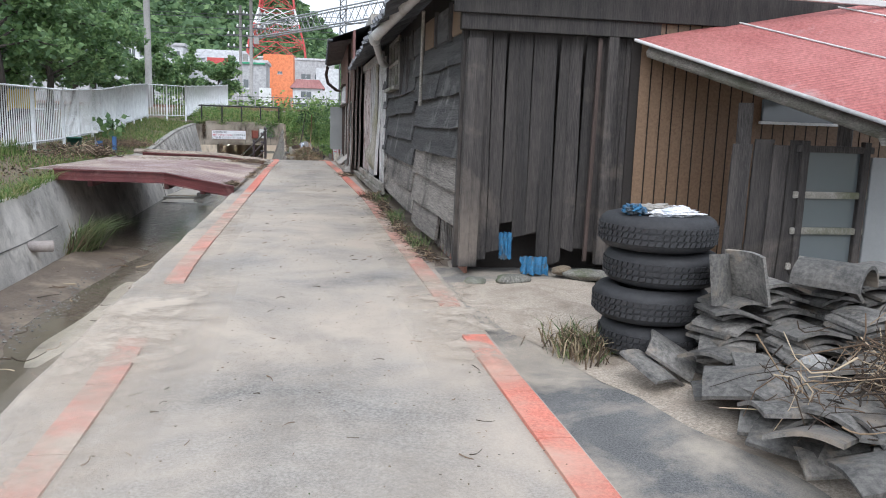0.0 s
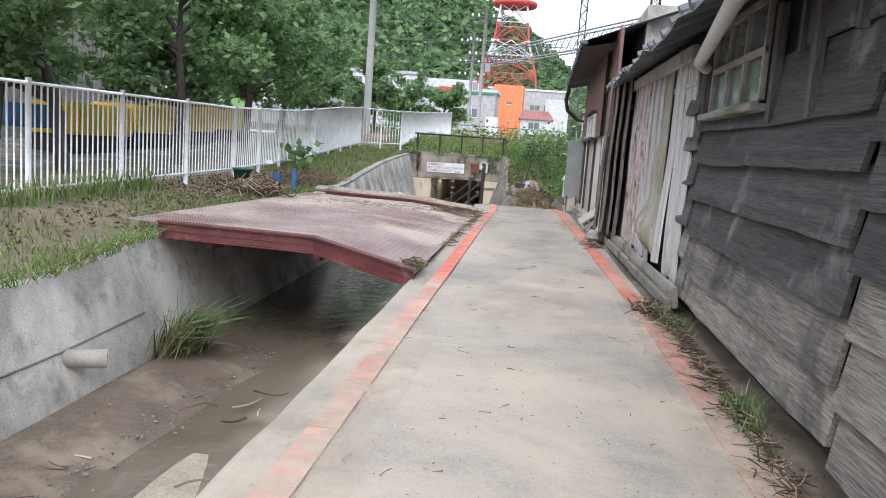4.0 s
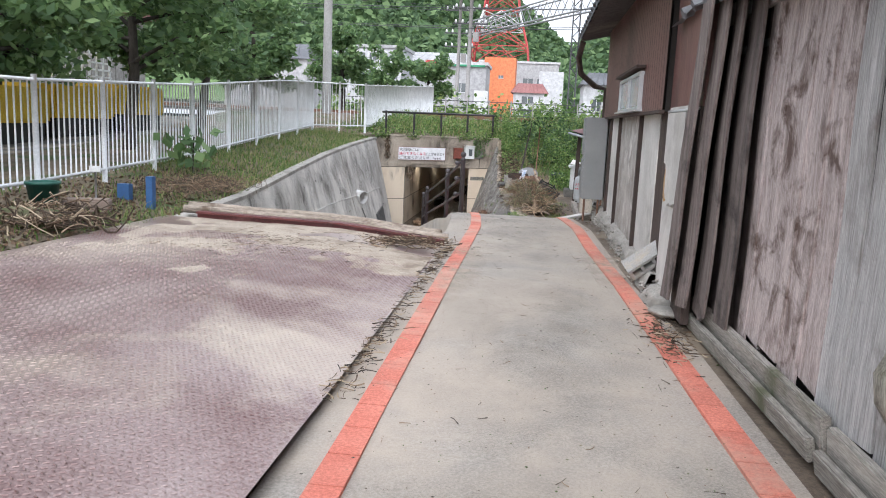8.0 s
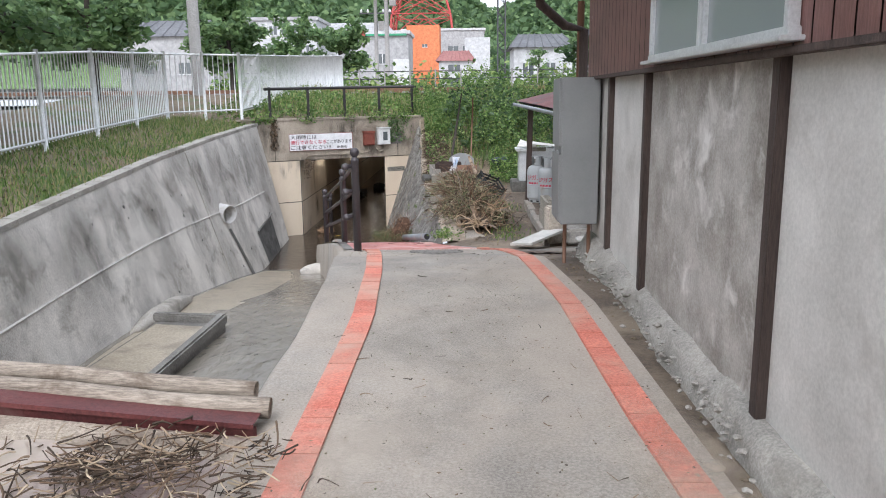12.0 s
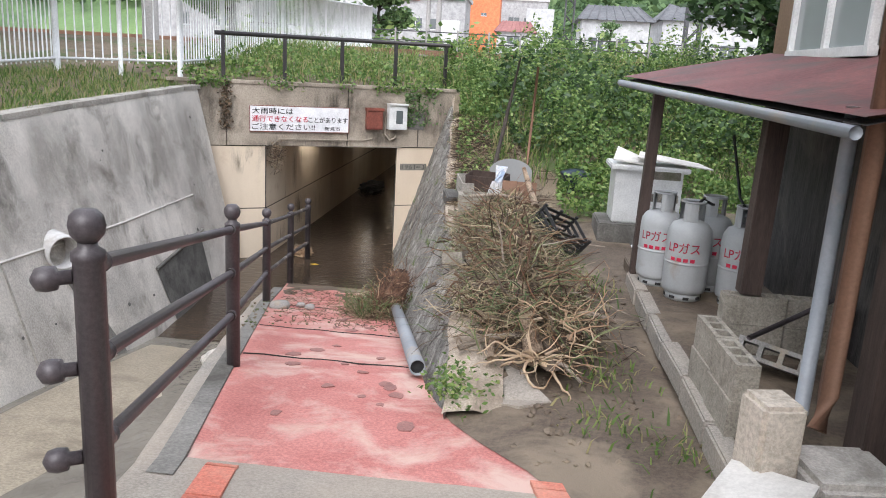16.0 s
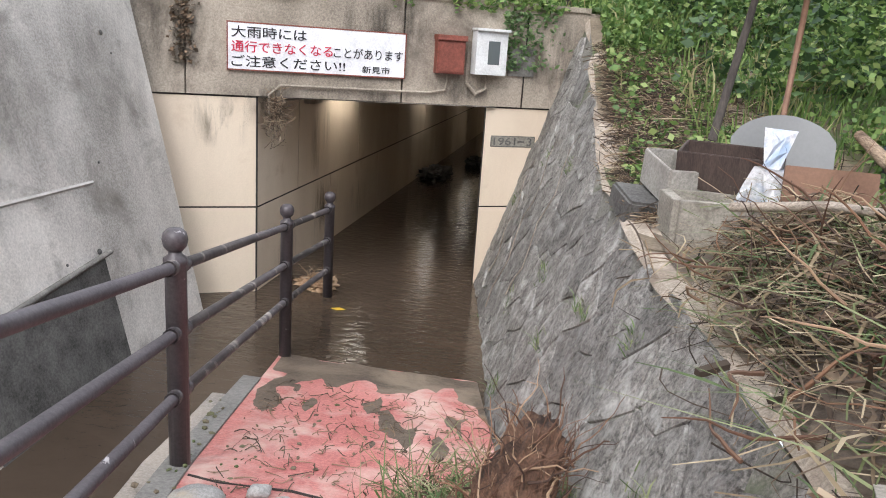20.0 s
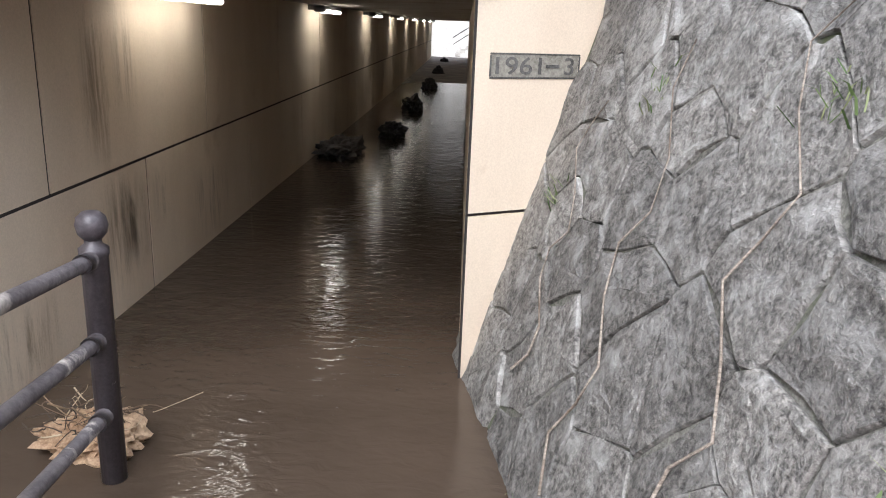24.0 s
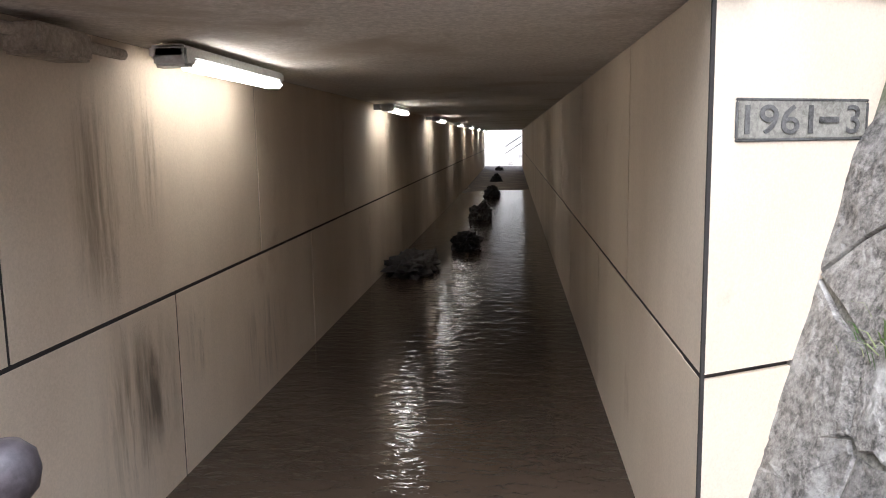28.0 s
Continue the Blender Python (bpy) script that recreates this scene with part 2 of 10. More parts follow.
M_CONC = surface("weathered_concrete", (0.33, 0.31, 0.28), (0.72, 0.685, 0.625), 1.2, 60.0, 0.92, 0.6, stretch=(1, 1, 0.6), stain=(0.185, 0.17, 0.145), stain_scale=1.8, stain_range=(0.53, 0.72), relief=0.01, grime=0.25)
M_CONC_DARK = surface("damp_concrete", (0.13, 0.125, 0.115), (0.25, 0.24, 0.22), 1.2, 45.0, 0.85, 0.5, stain=(0.07, 0.065, 0.055), stain_scale=1.3, stain_range=(0.52, 0.68))
M_KERB = surface("kerb_concrete", (0.27, 0.255, 0.23), (0.44, 0.415, 0.37), 2.4, 60.0, 0.92, 0.5, stain=(0.2, 0.185, 0.16), stain_scale=2.0)
M_RED = surface("red_line_tile", (0.52, 0.14, 0.095), (0.64, 0.225, 0.16), 3.0, 60.0, 0.8, 0.35, stain=(0.50, 0.34, 0.26), stain_scale=1.1, stain_range=(0.46, 0.70), vary=0.07)
M_RED_DUSTY = surface("dusty_red_line", (0.52, 0.19, 0.14), (0.58, 0.29, 0.225), 2.0, 80.0, 0.9, 0.35, stain=(0.47, 0.38, 0.305), stain_scale=1.6, stain_range=(0.38, 0.62), vary=0.05)
M_RAMP = surface("red_coated_ramp", (0.42, 0.125, 0.11), (0.58, 0.235, 0.205), 1.6, 60.0, 0.6, 0.5, stain=(0.60, 0.42, 0.36), stain_scale=2.2, stain_range=(0.46, 0.64), grime=0.35)
M_RAMP_WORN = surface("worn_damp_ramp", (0.24, 0.10, 0.088), (0.34, 0.16, 0.14), 4.0, 60.0, 0.55, 0.5)
M_STEEL_RED = surface("red_brown_checker_steel", (0.19, 0.10, 0.09), (0.45, 0.36, 0.335), 0.85, 60.0, 0.28, 0.25, 0.35, stain=(0.55, 0.465, 0.385), stain_scale=0.6, stain_range=(0.48, 0.66), grime=0.35)
M_BEAM_RED = surface("rusty_red_beam", (0.085, 0.02, 0.021), (0.155, 0.042, 0.04), 3.0, 50.0, 0.5, 0.4, 0.1, stain=(0.24, 0.13, 0.115), stain_scale=2.5, stain_range=(0.55, 0.72))
M_BEIGE = surface("beige_wall_panel", (0.59, 0.485, 0.365), (0.70, 0.60, 0.465), 1.1, 110.0, 0.8, 0.8, stretch=(1, 1, 0.3), stain=(0.43, 0.32, 0.215), stain_scale=1.5, stain_range=(0.60, 0.82), relief=0.004, grime=0.12)
M_PORTAL = surface("stained_portal_concrete", (0.25, 0.215, 0.172), (0.45, 0.39, 0.315), 1.5, 60.0, 0.9, 0.5, stretch=(1, 1, 0.25), stain=(0.11, 0.09, 0.07), stain_scale=1.6, stain_range=(0.50, 0.72))
# dark wall joints; also the near-black of the unlit shed inside
M_JOINT_AND_SHADE = plain("dark_joint_and_shade", (0.03, 0.025, 0.022), 0.9)
M_CEIL = surface("tunnel_ceiling", (0.56, 0.52, 0.46), (0.68, 0.64, 0.58), 0.8, 50.0, 0.85, 0.25, stain=(0.42, 0.36, 0.29), stain_scale=0.9)
M_STONE = surface("retaining_wall_stone", (0.062, 0.057, 0.05), (0.28, 0.265, 0.24), 9.0, 46.0, 0.65, 1.0, stain=(0.40, 0.39, 0.365), stain_scale=7.0, stain_range=(0.50, 0.70), vary=0.25, relief=0.03, grime=0.6)
M_MORTAR = surface("wall_mortar", (0.085, 0.08, 0.068), (0.26, 0.25, 0.215), 4.0, 60.0, 0.95, 0.6, stain=(0.085, 0.10, 0.05), stain_scale=2.2, stain_range=(0.52, 0.66), grime=0.5)
M_WOOD_DARK = surface("charred_black_board", (0.018, 0.018, 0.019), (0.10, 0.096, 0.094), 3.2, 30.0, 0.8, 1.0, stretch=(4, 0.14, 4), stain=(0.31, 0.30, 0.29), stain_scale=1.5, stain_range=(0.54, 0.74), vary=0.3, grime=0.5, relief=0.02)
M_WOOD_DARK_V = surface("charred_upright_board", (0.028, 0.026, 0.026), (0.11, 0.10, 0.096), 2.2, 24.0, 0.85, 0.9, stretch=(4, 4, 0.3), stain=(0.25, 0.215, 0.185), stain_scale=0.8, stain_range=(0.54, 0.78), vary=0.25, relief=0.012, grime=0.55)
M_WOOD_MID = surface("greyed_lying_board", (0.085, 0.076, 0.067), (0.30, 0.27, 0.238), 3.0, 30.0, 0.88, 1.0, stretch=(4, 0.14, 4), stain=(0.045, 0.041, 0.037), stain_scale=1.6, stain_range=(0.50, 0.68), vary=0.28, grime=0.55, relief=0.02)
M_WOOD_GREY = surface("silvered_upright_board", (0.30, 0.29, 0.275), (0.58, 0.565, 0.545), 2.0, 26.0, 0.9, 0.9, stretch=(6, 6, 0.22), stain=(0.17, 0.14, 0.12), stain_scale=1.3, stain_range=(0.56, 0.74), vary=0.15, grime=0.45, relief=0.012)
M_WOOD_SILL = surface("weathered_sill_timber", (0.17, 0.155, 0.13), (0.36, 0.335, 0.295), 2.2, 26.0, 0.9, 0.9, stretch=(5, 0.4, 5), vary=0.2, stain=(0.10, 0.105, 0.06), stain_scale=1.6, stain_range=(0.52, 0.68), grime=0.45)
M_WOOD_UMBER = surface("umber_leaning_board", (0.085, 0.066, 0.058), (0.25, 0.205, 0.185), 2.5, 30.0, 0.85, 0.9, stretch=(6, 6, 0.3), vary=0.35, stain=(0.05, 0.04, 0.036), stain_scale=2.2, stain_range=(0.52, 0.66), relief=0.015)
M_WOOD_BROWN = surface("brown_timber_post", (0.038, 0.025, 0.02), (0.085, 0.058, 0.048), 2.5, 30.0, 0.75, 0.6, stretch=(5, 5, 0.4), vary=0.12)
M_DRIFT = surface("split_driftwood", (0.20, 0.13, 0.085), (0.48, 0.36, 0.25), 3.0, 28.0, 0.9, 1.0, stretch=(6, 0.6, 6), stain=(0.09, 0.055, 0.035), stain_scale=5, stain_range=(0.5, 0.62), grime=0.5, relief=0.02)
M_LOG = surface("pale_weathered_log", (0.20, 0.16, 0.125), (0.42, 0.36, 0.295), 2.6, 24.0, 0.9, 0.8, stretch=(0.4, 4, 4), stain=(0.12, 0.085, 0.06), stain_scale=3, grime=0.5)
M_CLAD = surface("red_brown_tin_cladding", (0.15, 0.065, 0.057), (0.235, 0.115, 0.098), 0.9, 30.0, 0.5, 0.2, 0.1, stretch=(3, 3, 0.3), stain=(0.10, 0.045, 0.04), stain_scale=0.9)
M_BROWN_TIN = surface("tan_tin_cladding", (0.16, 0.097, 0.056), (0.215, 0.14, 0.086), 0.8, 40.0, 0.55, 0.15, 0.0, stain=(0.12, 0.072, 0.045), stain_scale=0.8, stain_range=(0.58, 0.75))
M_PLASTER = surface("cracked_plaster", (0.47, 0.455, 0.42), (0.66, 0.64, 0.60), 1.8, 50.0, 0.92, 0.3, stain=(0.32, 0.295, 0.26), stain_scale=1.4, stain_range=(0.52, 0.74), grime=0.15, relief=0.005)
M_PLASTER_GREY = surface("mottled_grey_plaster", (0.25, 0.225, 0.195), (0.50, 0.475, 0.435), 3.0, 50.0, 0.92, 0.4, stain=(0.70, 0.68, 0.64), stain_scale=2.6, stain_range=(0.54, 0.70), grime=0.2)
M_CLAY_RED = surface("reddish_lath_clay", (0.20, 0.085, 0.055), (0.36, 0.18, 0.125), 6.0, 60.0, 0.95, 0.7)
M_MUDWALL = surface("exposed_clay", (0.42, 0.26, 0.12), (0.52, 0.34, 0.18), 9.0, 60.0, 0.95, 0.7)
M_FENCE = plain("white_fence_paint", (0.72, 0.74, 0.74), 0.45)
M_RAIL = surface("dark_brown_rail_paint", (0.055, 0.046, 0.05), (0.085, 0.073, 0.078), 3.0, 60.0, 0.42, 0.15, stain=(0.40, 0.38, 0.38), stain_scale=9.0, stain_range=(0.66, 0.71))
M_RAIL_WORN = surface("worn_rail_pipe", (0.05, 0.042, 0.045), (0.13, 0.115, 0.115), 3.0, 30.0, 0.5, 0.25, 0.2, stain=(0.42, 0.38, 0.34), stain_scale=5.0, stain_range=(0.56, 0.66))
M_BLACKRAIL = plain("black_rail_paint", (0.03, 0.027, 0.028), 0.5)
M_TIN_ROOF = surface("faded_red_tin_roof", (0.30, 0.075, 0.068), (0.43, 0.165, 0.148), 0.8, 30.0, 0.55, 0.2, 0.1, stain=(0.52, 0.39, 0.37), stain_scale=1.8, stain_range=(0.6, 0.8))
M_RUST_ROOF = surface("dark_red_rusty_roof", (0.10, 0.028, 0.028), (0.18, 0.06, 0.055), 1.2, 30.0, 0.65, 0.3, 0.1, stain=(0.07, 0.045, 0.04), stain_scale=2.0)
M_KAWARA = surface("grey_roof_tile", (0.07, 0.067, 0.062), (0.19, 0.178, 0.16), 5.0, 40.0, 0.75, 0.5, object_space=True, vary=0.4, stain=(0.26, 0.215, 0.165), stain_scale=4, stain_range=(0.54, 0.68), grime=0.4)
M_RUBBER = surface("black_tyre_rubber", (0.014, 0.014, 0.015), (0.032, 0.032, 0.034), 3.0, 40.0, 0.7, 0.3, stain=(0.045, 0.043, 0.04), stain_scale=3, stain_range=(0.6, 0.75))
M_BLUE = surface("blue_tarp", (0.01, 0.085, 0.19), (0.03, 0.17, 0.32), 9.0, 40.0, 0.5, 0.8, relief=0.03, stain=(0.05, 0.06, 0.07), stain_scale=9.0, stain_range=(0.52, 0.62))
M_WHITE_CLOTH = surface("muddy_white_cloth", (0.55, 0.55, 0.56), (0.75, 0.75, 0.77), 6.0, 40.0, 0.85, 0.5, stain=(0.35, 0.45, 0.6), stain_scale=5)
M_WHITE_STONE = surface("pale_stone", (0.42, 0.37, 0.30), (0.58, 0.52, 0.44), 4.0, 40.0, 0.9, 0.6)
M_CINDER = surface("cinder_block", (0.27, 0.265, 0.25), (0.40, 0.39, 0.37), 3.0, 80.0, 0.95, 0.5, stain=(0.42, 0.35, 0.26), stain_scale=2.5, stain_range=(0.55, 0.7))
M_PVC = surface("grey_pvc_pipe", (0.20, 0.225, 0.25), (0.28, 0.30, 0.325), 2.0, 40.0, 0.4, 0.06, stain=(0.33, 0.29, 0.24), stain_scale=3, stain_range=(0.52, 0.72), grime=0.1)
M_PVC_WHITE = surface("white_pvc_pipe", (0.48, 0.475, 0.46), (0.62, 0.615, 0.60), 2.0, 40.0, 0.4, 0.1, stain=(0.30, 0.27, 0.23), stain_scale=3, stain_range=(0.55, 0.72), grime=0.15)
# near-black standing in for shade inside pipes and vent holes
M_HOLE_SHADE = plain("hole_shade", (0.03, 0.03, 0.03), 0.9)
M_CYL = surface("grey_gas_cylinder", (0.36, 0.375, 0.38), (0.44, 0.455, 0.46), 2.0, 60.0, 0.45, 0.05, 0.0, stain=(0.30, 0.25, 0.2), stain_scale=3, stain_range=(0.60, 0.78), grime=0.06)
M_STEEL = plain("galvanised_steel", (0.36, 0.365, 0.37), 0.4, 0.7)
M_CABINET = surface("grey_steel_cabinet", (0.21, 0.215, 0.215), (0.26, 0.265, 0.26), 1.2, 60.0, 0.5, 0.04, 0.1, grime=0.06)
M_ALU = plain("aluminium_sash", (0.62, 0.63, 0.63), 0.4, 0.3)
M_FROST = glass_mat("frosted_glass", (0.24, 0.27, 0.27), 0.2)
M_DARKGLASS = glass_mat("dark_glass", (0.10, 0.115, 0.12), 0.08)
M_WHITEP = plain("white_sign_face", (0.80, 0.81, 0.83), 0.4)
M_BLACKP = plain("black_lettering", (0.015, 0.015, 0.018), 0.5)
M_REDP = plain("red_lettering", (0.55, 0.02, 0.06), 0.5)
M_REDBOX = surface("rusty_red_box", (0.16, 0.045, 0.03), (0.26, 0.075, 0.05), 4.0, 40.0, 0.6, 0.3)
M_BLACK = plain("black_plastic", (0.02, 0.02, 0.022), 0.5)
M_GREEN = plain("green_plastic", (0.02, 0.10, 0.075), 0.5)
M_BLUEP = plain("blue_paint", (0.04, 0.11, 0.26), 0.5)
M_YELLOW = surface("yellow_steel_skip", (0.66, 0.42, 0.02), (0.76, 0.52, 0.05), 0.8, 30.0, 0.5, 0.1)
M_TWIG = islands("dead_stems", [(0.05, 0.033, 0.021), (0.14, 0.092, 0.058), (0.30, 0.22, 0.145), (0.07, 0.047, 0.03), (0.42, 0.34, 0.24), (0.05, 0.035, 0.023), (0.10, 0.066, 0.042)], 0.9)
M_ROOTS = islands("red_brown_roots", [(0.10, 0.05, 0.03), (0.20, 0.11, 0.065), (0.055, 0.03, 0.02), (0.30, 0.20, 0.125), (0.13, 0.07, 0.042)], 0.9)
M_ROOT_PALE = islands("peeled_pale_roots", [(0.44, 0.31, 0.20), (0.26, 0.155, 0.09), (0.50, 0.38, 0.26), (0.34, 0.22, 0.135)], 0.85)
M_REED_MIX = islands("washed_reeds", [(0.075, 0.11, 0.04), (0.22, 0.165, 0.095), (0.12, 0.14, 0.055), (0.40, 0.325, 0.21), (0.07, 0.048, 0.032), (0.16, 0.115, 0.068), (0.28, 0.215, 0.13), (0.11, 0.075, 0.046)], 0.8, 0.15)
M_STRAW = islands("straw_and_reed", [(0.035, 0.024, 0.016), (0.135, 0.088, 0.053), (0.06, 0.041, 0.027), (0.24, 0.17, 0.105), (0.025, 0.018, 0.012), (0.10, 0.066, 0.041), (0.40, 0.32, 0.215), (0.05, 0.034, 0.022)], 0.9)
M_LITTER = islands("leaf_litter", [(0.06, 0.045, 0.03), (0.16, 0.105, 0.065), (0.10, 0.075, 0.05), (0.24, 0.17, 0.11)], 0.9)
M_LEAF = islands("tree_leaf", [(0.105, 0.18, 0.07), (0.165, 0.27, 0.105), (0.25, 0.365, 0.155), (0.14, 0.235, 0.11)], 0.5, 0.48)
M_LEAF_DARK = islands("dark_tree_leaf", [(0.03, 0.065, 0.025), (0.05, 0.10, 0.035), (0.08, 0.14, 0.05)], 0.5, 0.3)
M_WEED = islands("weed_leaf", [(0.075, 0.145, 0.036), (0.125, 0.22, 0.055), (0.20, 0.31, 0.085), (0.10, 0.18, 0.05), (0.28, 0.36, 0.12)], 0.55, 0.33)
M_GRASS = islands("grass_blade", [(0.07, 0.135, 0.028), (0.12, 0.20, 0.045), (0.19, 0.26, 0.075), (0.32, 0.29, 0.14)], 0.7, 0.3)
M_REED = islands("flattened_reed", [(0.07, 0.12, 0.035), (0.13, 0.19, 0.065), (0.24, 0.27, 0.13)], 0.7, 0.2)
M_BARK_RED = surface("rotten_red_bark", (0.07, 0.035, 0.022), (0.21, 0.115, 0.07), 6.0, 40.0, 0.9, 1.0, stretch=(3, 3, 0.5), stain=(0.03, 0.018, 0.012), stain_scale=6.0, stain_range=(0.52, 0.62), relief=0.03)
M_BARK = surface("dark_bark", (0.03, 0.024, 0.02), (0.07, 0.058, 0.048), 6.0, 30.0, 0.9, 0.9, stretch=(2, 2, 0.4))
# hill greens lightened, putting the haze of distance into the colour
M_HILL = surface("haze_tinted_hill", (0.06, 0.115, 0.05), (0.12, 0.20, 0.085), 0.04, 0.3, 0.95, 1.0, relief=2.0, stain=(0.16, 0.25, 0.10), stain_scale=0.012, stain_range=(0.5, 0.6))
M_HILL_TREES = islands("haze_tinted_crowns", [(0.085, 0.145, 0.07), (0.11, 0.185, 0.085), (0.14, 0.225, 0.10), (0.175, 0.265, 0.115)], 0.9, 0.3)
M_GRAVEL = surface("track_ballast", (0.16, 0.135, 0.11), (0.30, 0.265, 0.23), 4.0, 22.0, 0.95, 0.8)
M_RUST = plain("rusty_rail", (0.20, 0.11, 0.07), 0.6, 0.3)
M_POLE = surface("concrete_pole", (0.26, 0.25, 0.24), (0.34, 0.33, 0.315), 1.0, 30.0, 0.9, 0.2)
M_ORANGE = surface("orange_wall", (0.66, 0.19, 0.075), (0.74, 0.245, 0.11), 0.08, 2.0, 0.8, 0.1)
M_FARWHITE = surface("far_white_wall", (0.50, 0.51, 0.52), (0.62, 0.625, 0.63), 0.1, 2.0, 0.85, 0.1)
M_FARGREY = surface("far_grey_wall", (0.36, 0.36, 0.365), (0.48, 0.48, 0.48), 0.15, 2.0, 0.85, 0.1)
M_FARROOF = surface("far_pink_roof", (0.26, 0.105, 0.10), (0.35, 0.165, 0.15), 0.3, 4.0, 0.8, 0.2)
M_FARTILE = surface("far_grey_roof", (0.10, 0.105, 0.115), (0.17, 0.175, 0.185), 0.4, 4.0, 0.8, 0.2)
M_TOWER_RED = plain("tower_red", (0.50, 0.075, 0.07), 0.6)
M_TOWER_WHITE = plain("tower_white", (0.72, 0.72, 0.72), 0.5)
M_WIRE = plain("dark_wire", (0.06, 0.06, 0.065), 0.6)
M_FACTORY = surface("corrugated_factory_wall", (0.30, 0.29, 0.27), (0.40, 0.385, 0.36), 0.4, 6.0, 0.8, 0.1)
M_WATER = water_mat("shallow_muddy_water", (0.135, 0.112, 0.083), 0.08, 7.0, 0.3, (1, 0.6, 1))
M_WATER_GREY = water_mat("thin_grey_water", (0.20, 0.182, 0.152), 0.09, 6.0, 0.8, (1.6, 0.8, 1))
M_FLOOD = water_mat("brown_flood_water", (0.062, 0.045, 0.032), 0.07, 10.0, 0.25, (0.8, 1.4, 1))
M_LAMP = emitter("tube_lamp_glow", (1.0, 0.92, 0.78), 3.4)
M_PLASTIC_WHITE = plain("white_enamel", (0.66, 0.67, 0.66), 0.4)
M_TERRACOTTA = plain("muddy_planter", (0.24, 0.185, 0.15), 0.8)


# ---- mesh helpers ----
def thing(name, label, category, group="", kind="", at=(0, 0, 0)):
    ob = new(name)
    ob.location = at
    return tagged(ob, label, category, group, kind)


def finish(name, me, material, parent=None, label="", smooth=False):
    if material is not None:
        me.materials.append(material)
    if smooth:
        me.shade_smooth()
    ob = new(name, me)
    if parent is not None:
        ob.parent = parent
        # meshes are modelled in world space unless the parent stands at the origin
        ob.matrix_parent_inverse = Matrix.Translation(parent.location).inverted()
    if label:
        ob["label"] = label
    return ob


def part(name, bm, material, parent=None, label="", smooth=False):
    me = bpy.data.meshes.new(name)
    bm.normal_update()
    bm.to_mesh(me)
    bm.free()
    return finish(name, me, material, parent, label, smooth)


def cells(name, verts, faces, material, parent=None, label="", smooth=False):
    me = bpy.data.meshes.new(name)
    me.from_pydata([tuple(map(float, v)) for v in verts], [], faces)
    me.update()
    return finish(name, me, material, parent, label, smooth)


def box_bm(centre, size, turn=(0, 0, 0), bevel=0.0, bm=None):
    bm = bm or bmesh.new()
    fresh = bmesh.ops.create_cube(bm, size=1.0)["verts"]
    m = pose(*centre, *turn) @ Matrix.Diagonal((*size, 1))
    bmesh.ops.transform(bm, matrix=m, verts=fresh)
    if bevel:
        edges = {e for v in fresh for e in v.link_edges}
        bmesh.ops.bevel(bm, geom=list(edges), offset=bevel, segments=2, affect="EDGES", clamp_overlap=True)
    return bm


def box(name, centre, size, material, parent=None, label="", turn=(0, 0, 0), bevel=0.004):
    return part(name, box_bm(centre, size, turn, bevel), material, parent, label)


def tube_mesh(points, radii, sides=8, closed=True):
    """Vertices and faces of a round bar along points."""
    pts = [Vector(p) for p in points]
    if isinstance(radii, (int, float)):
        radii = [radii] * len(pts)
    verts, faces = [], []
    up = Vector((0, 0, 1))
    for i, p in enumerate(pts):
        d = (pts[min(i + 1, len(pts) - 1)] - pts[max(i - 1, 0)]).normalized()
        a = d.cross(up if abs(d.z) < 0.95 else Vector((1, 0, 0))).normalized()
        b = d.cross(a)
        for k in range(sides):
            w = 2 * math.pi * k / sides
            verts.append(p + (a * math.cos(w) + b * math.sin(w)) * radii[i])
    for i in range(len(pts) - 1):
        for k in range(sides):
            q = (k + 1) % sides
            faces.append((i * sides + k, i * sides + q, (i + 1) * sides + q, (i + 1) * sides + k))
    if closed:
        faces.append(tuple(range(sides)))
        faces.append(tuple((len(pts) - 1) * sides + k for k in reversed(range(sides))))
    return verts, faces


def tube(name, points, radii, material, parent=None, label="", sides=10, closed=True):
    v, f = tube_mesh(points, radii, sides, closed)
    return cells(name, v, f, material, parent, label, True)


def lathe(name, profile, at, material, parent=None, label="", sides=20, axis=None):
    """A turned shape: rows of radius and height."""
    verts, faces = [], []
    n = len(profile)
    turn = Vector((0, 0, 1)).rotation_difference(Vector(axis)).to_matrix() if axis else Matrix.Identity(3)
    for r, z in profile:
        for k in range(sides):
            w = 2 * math.pi * k / sides
            verts.append(turn @ Vector((r * math.cos(w), r * math.sin(w), z)) + Vector(at))
    for i in range(n - 1):
        for k in range(sides):
            q = (k + 1) % sides
            faces.append((i * sides + k, i * sides + q, (i + 1) * sides + q, (i + 1) * sides + k))
    faces.append(tuple(reversed(range(sides))))
    faces.append(tuple((n - 1) * sides + k for k in range(sides)))
    return cells(name, verts, faces, material, parent, label, True)


def slab(name, ring, bottom, material, parent=None, label=""):
    """A flat piece from a ring of (x, y, z) top points down to a depth below them."""
    n = len(ring)
    verts = [tuple(p) for p in ring] + [(p[0], p[1], p[2] - bottom) for p in ring]
    faces = [tuple(range(n)), tuple(reversed(range(n, 2 * n)))] + [(k, k + n, (k + 1) % n + n, (k + 1) % n) for k in range(n)]
    bm = bmesh.new()
    vs = [bm.verts.new(v) for v in verts]
    for f in faces:
        bm.faces.new([vs[i] for i in f])
    bmesh.ops.recalc_face_normals(bm, faces=bm.faces[:])
    return part(name, bm, material, parent, label)


def lerp(table, v):
    return float(np.interp(v, [r[0] for r in table], [r[1] for r in table]))


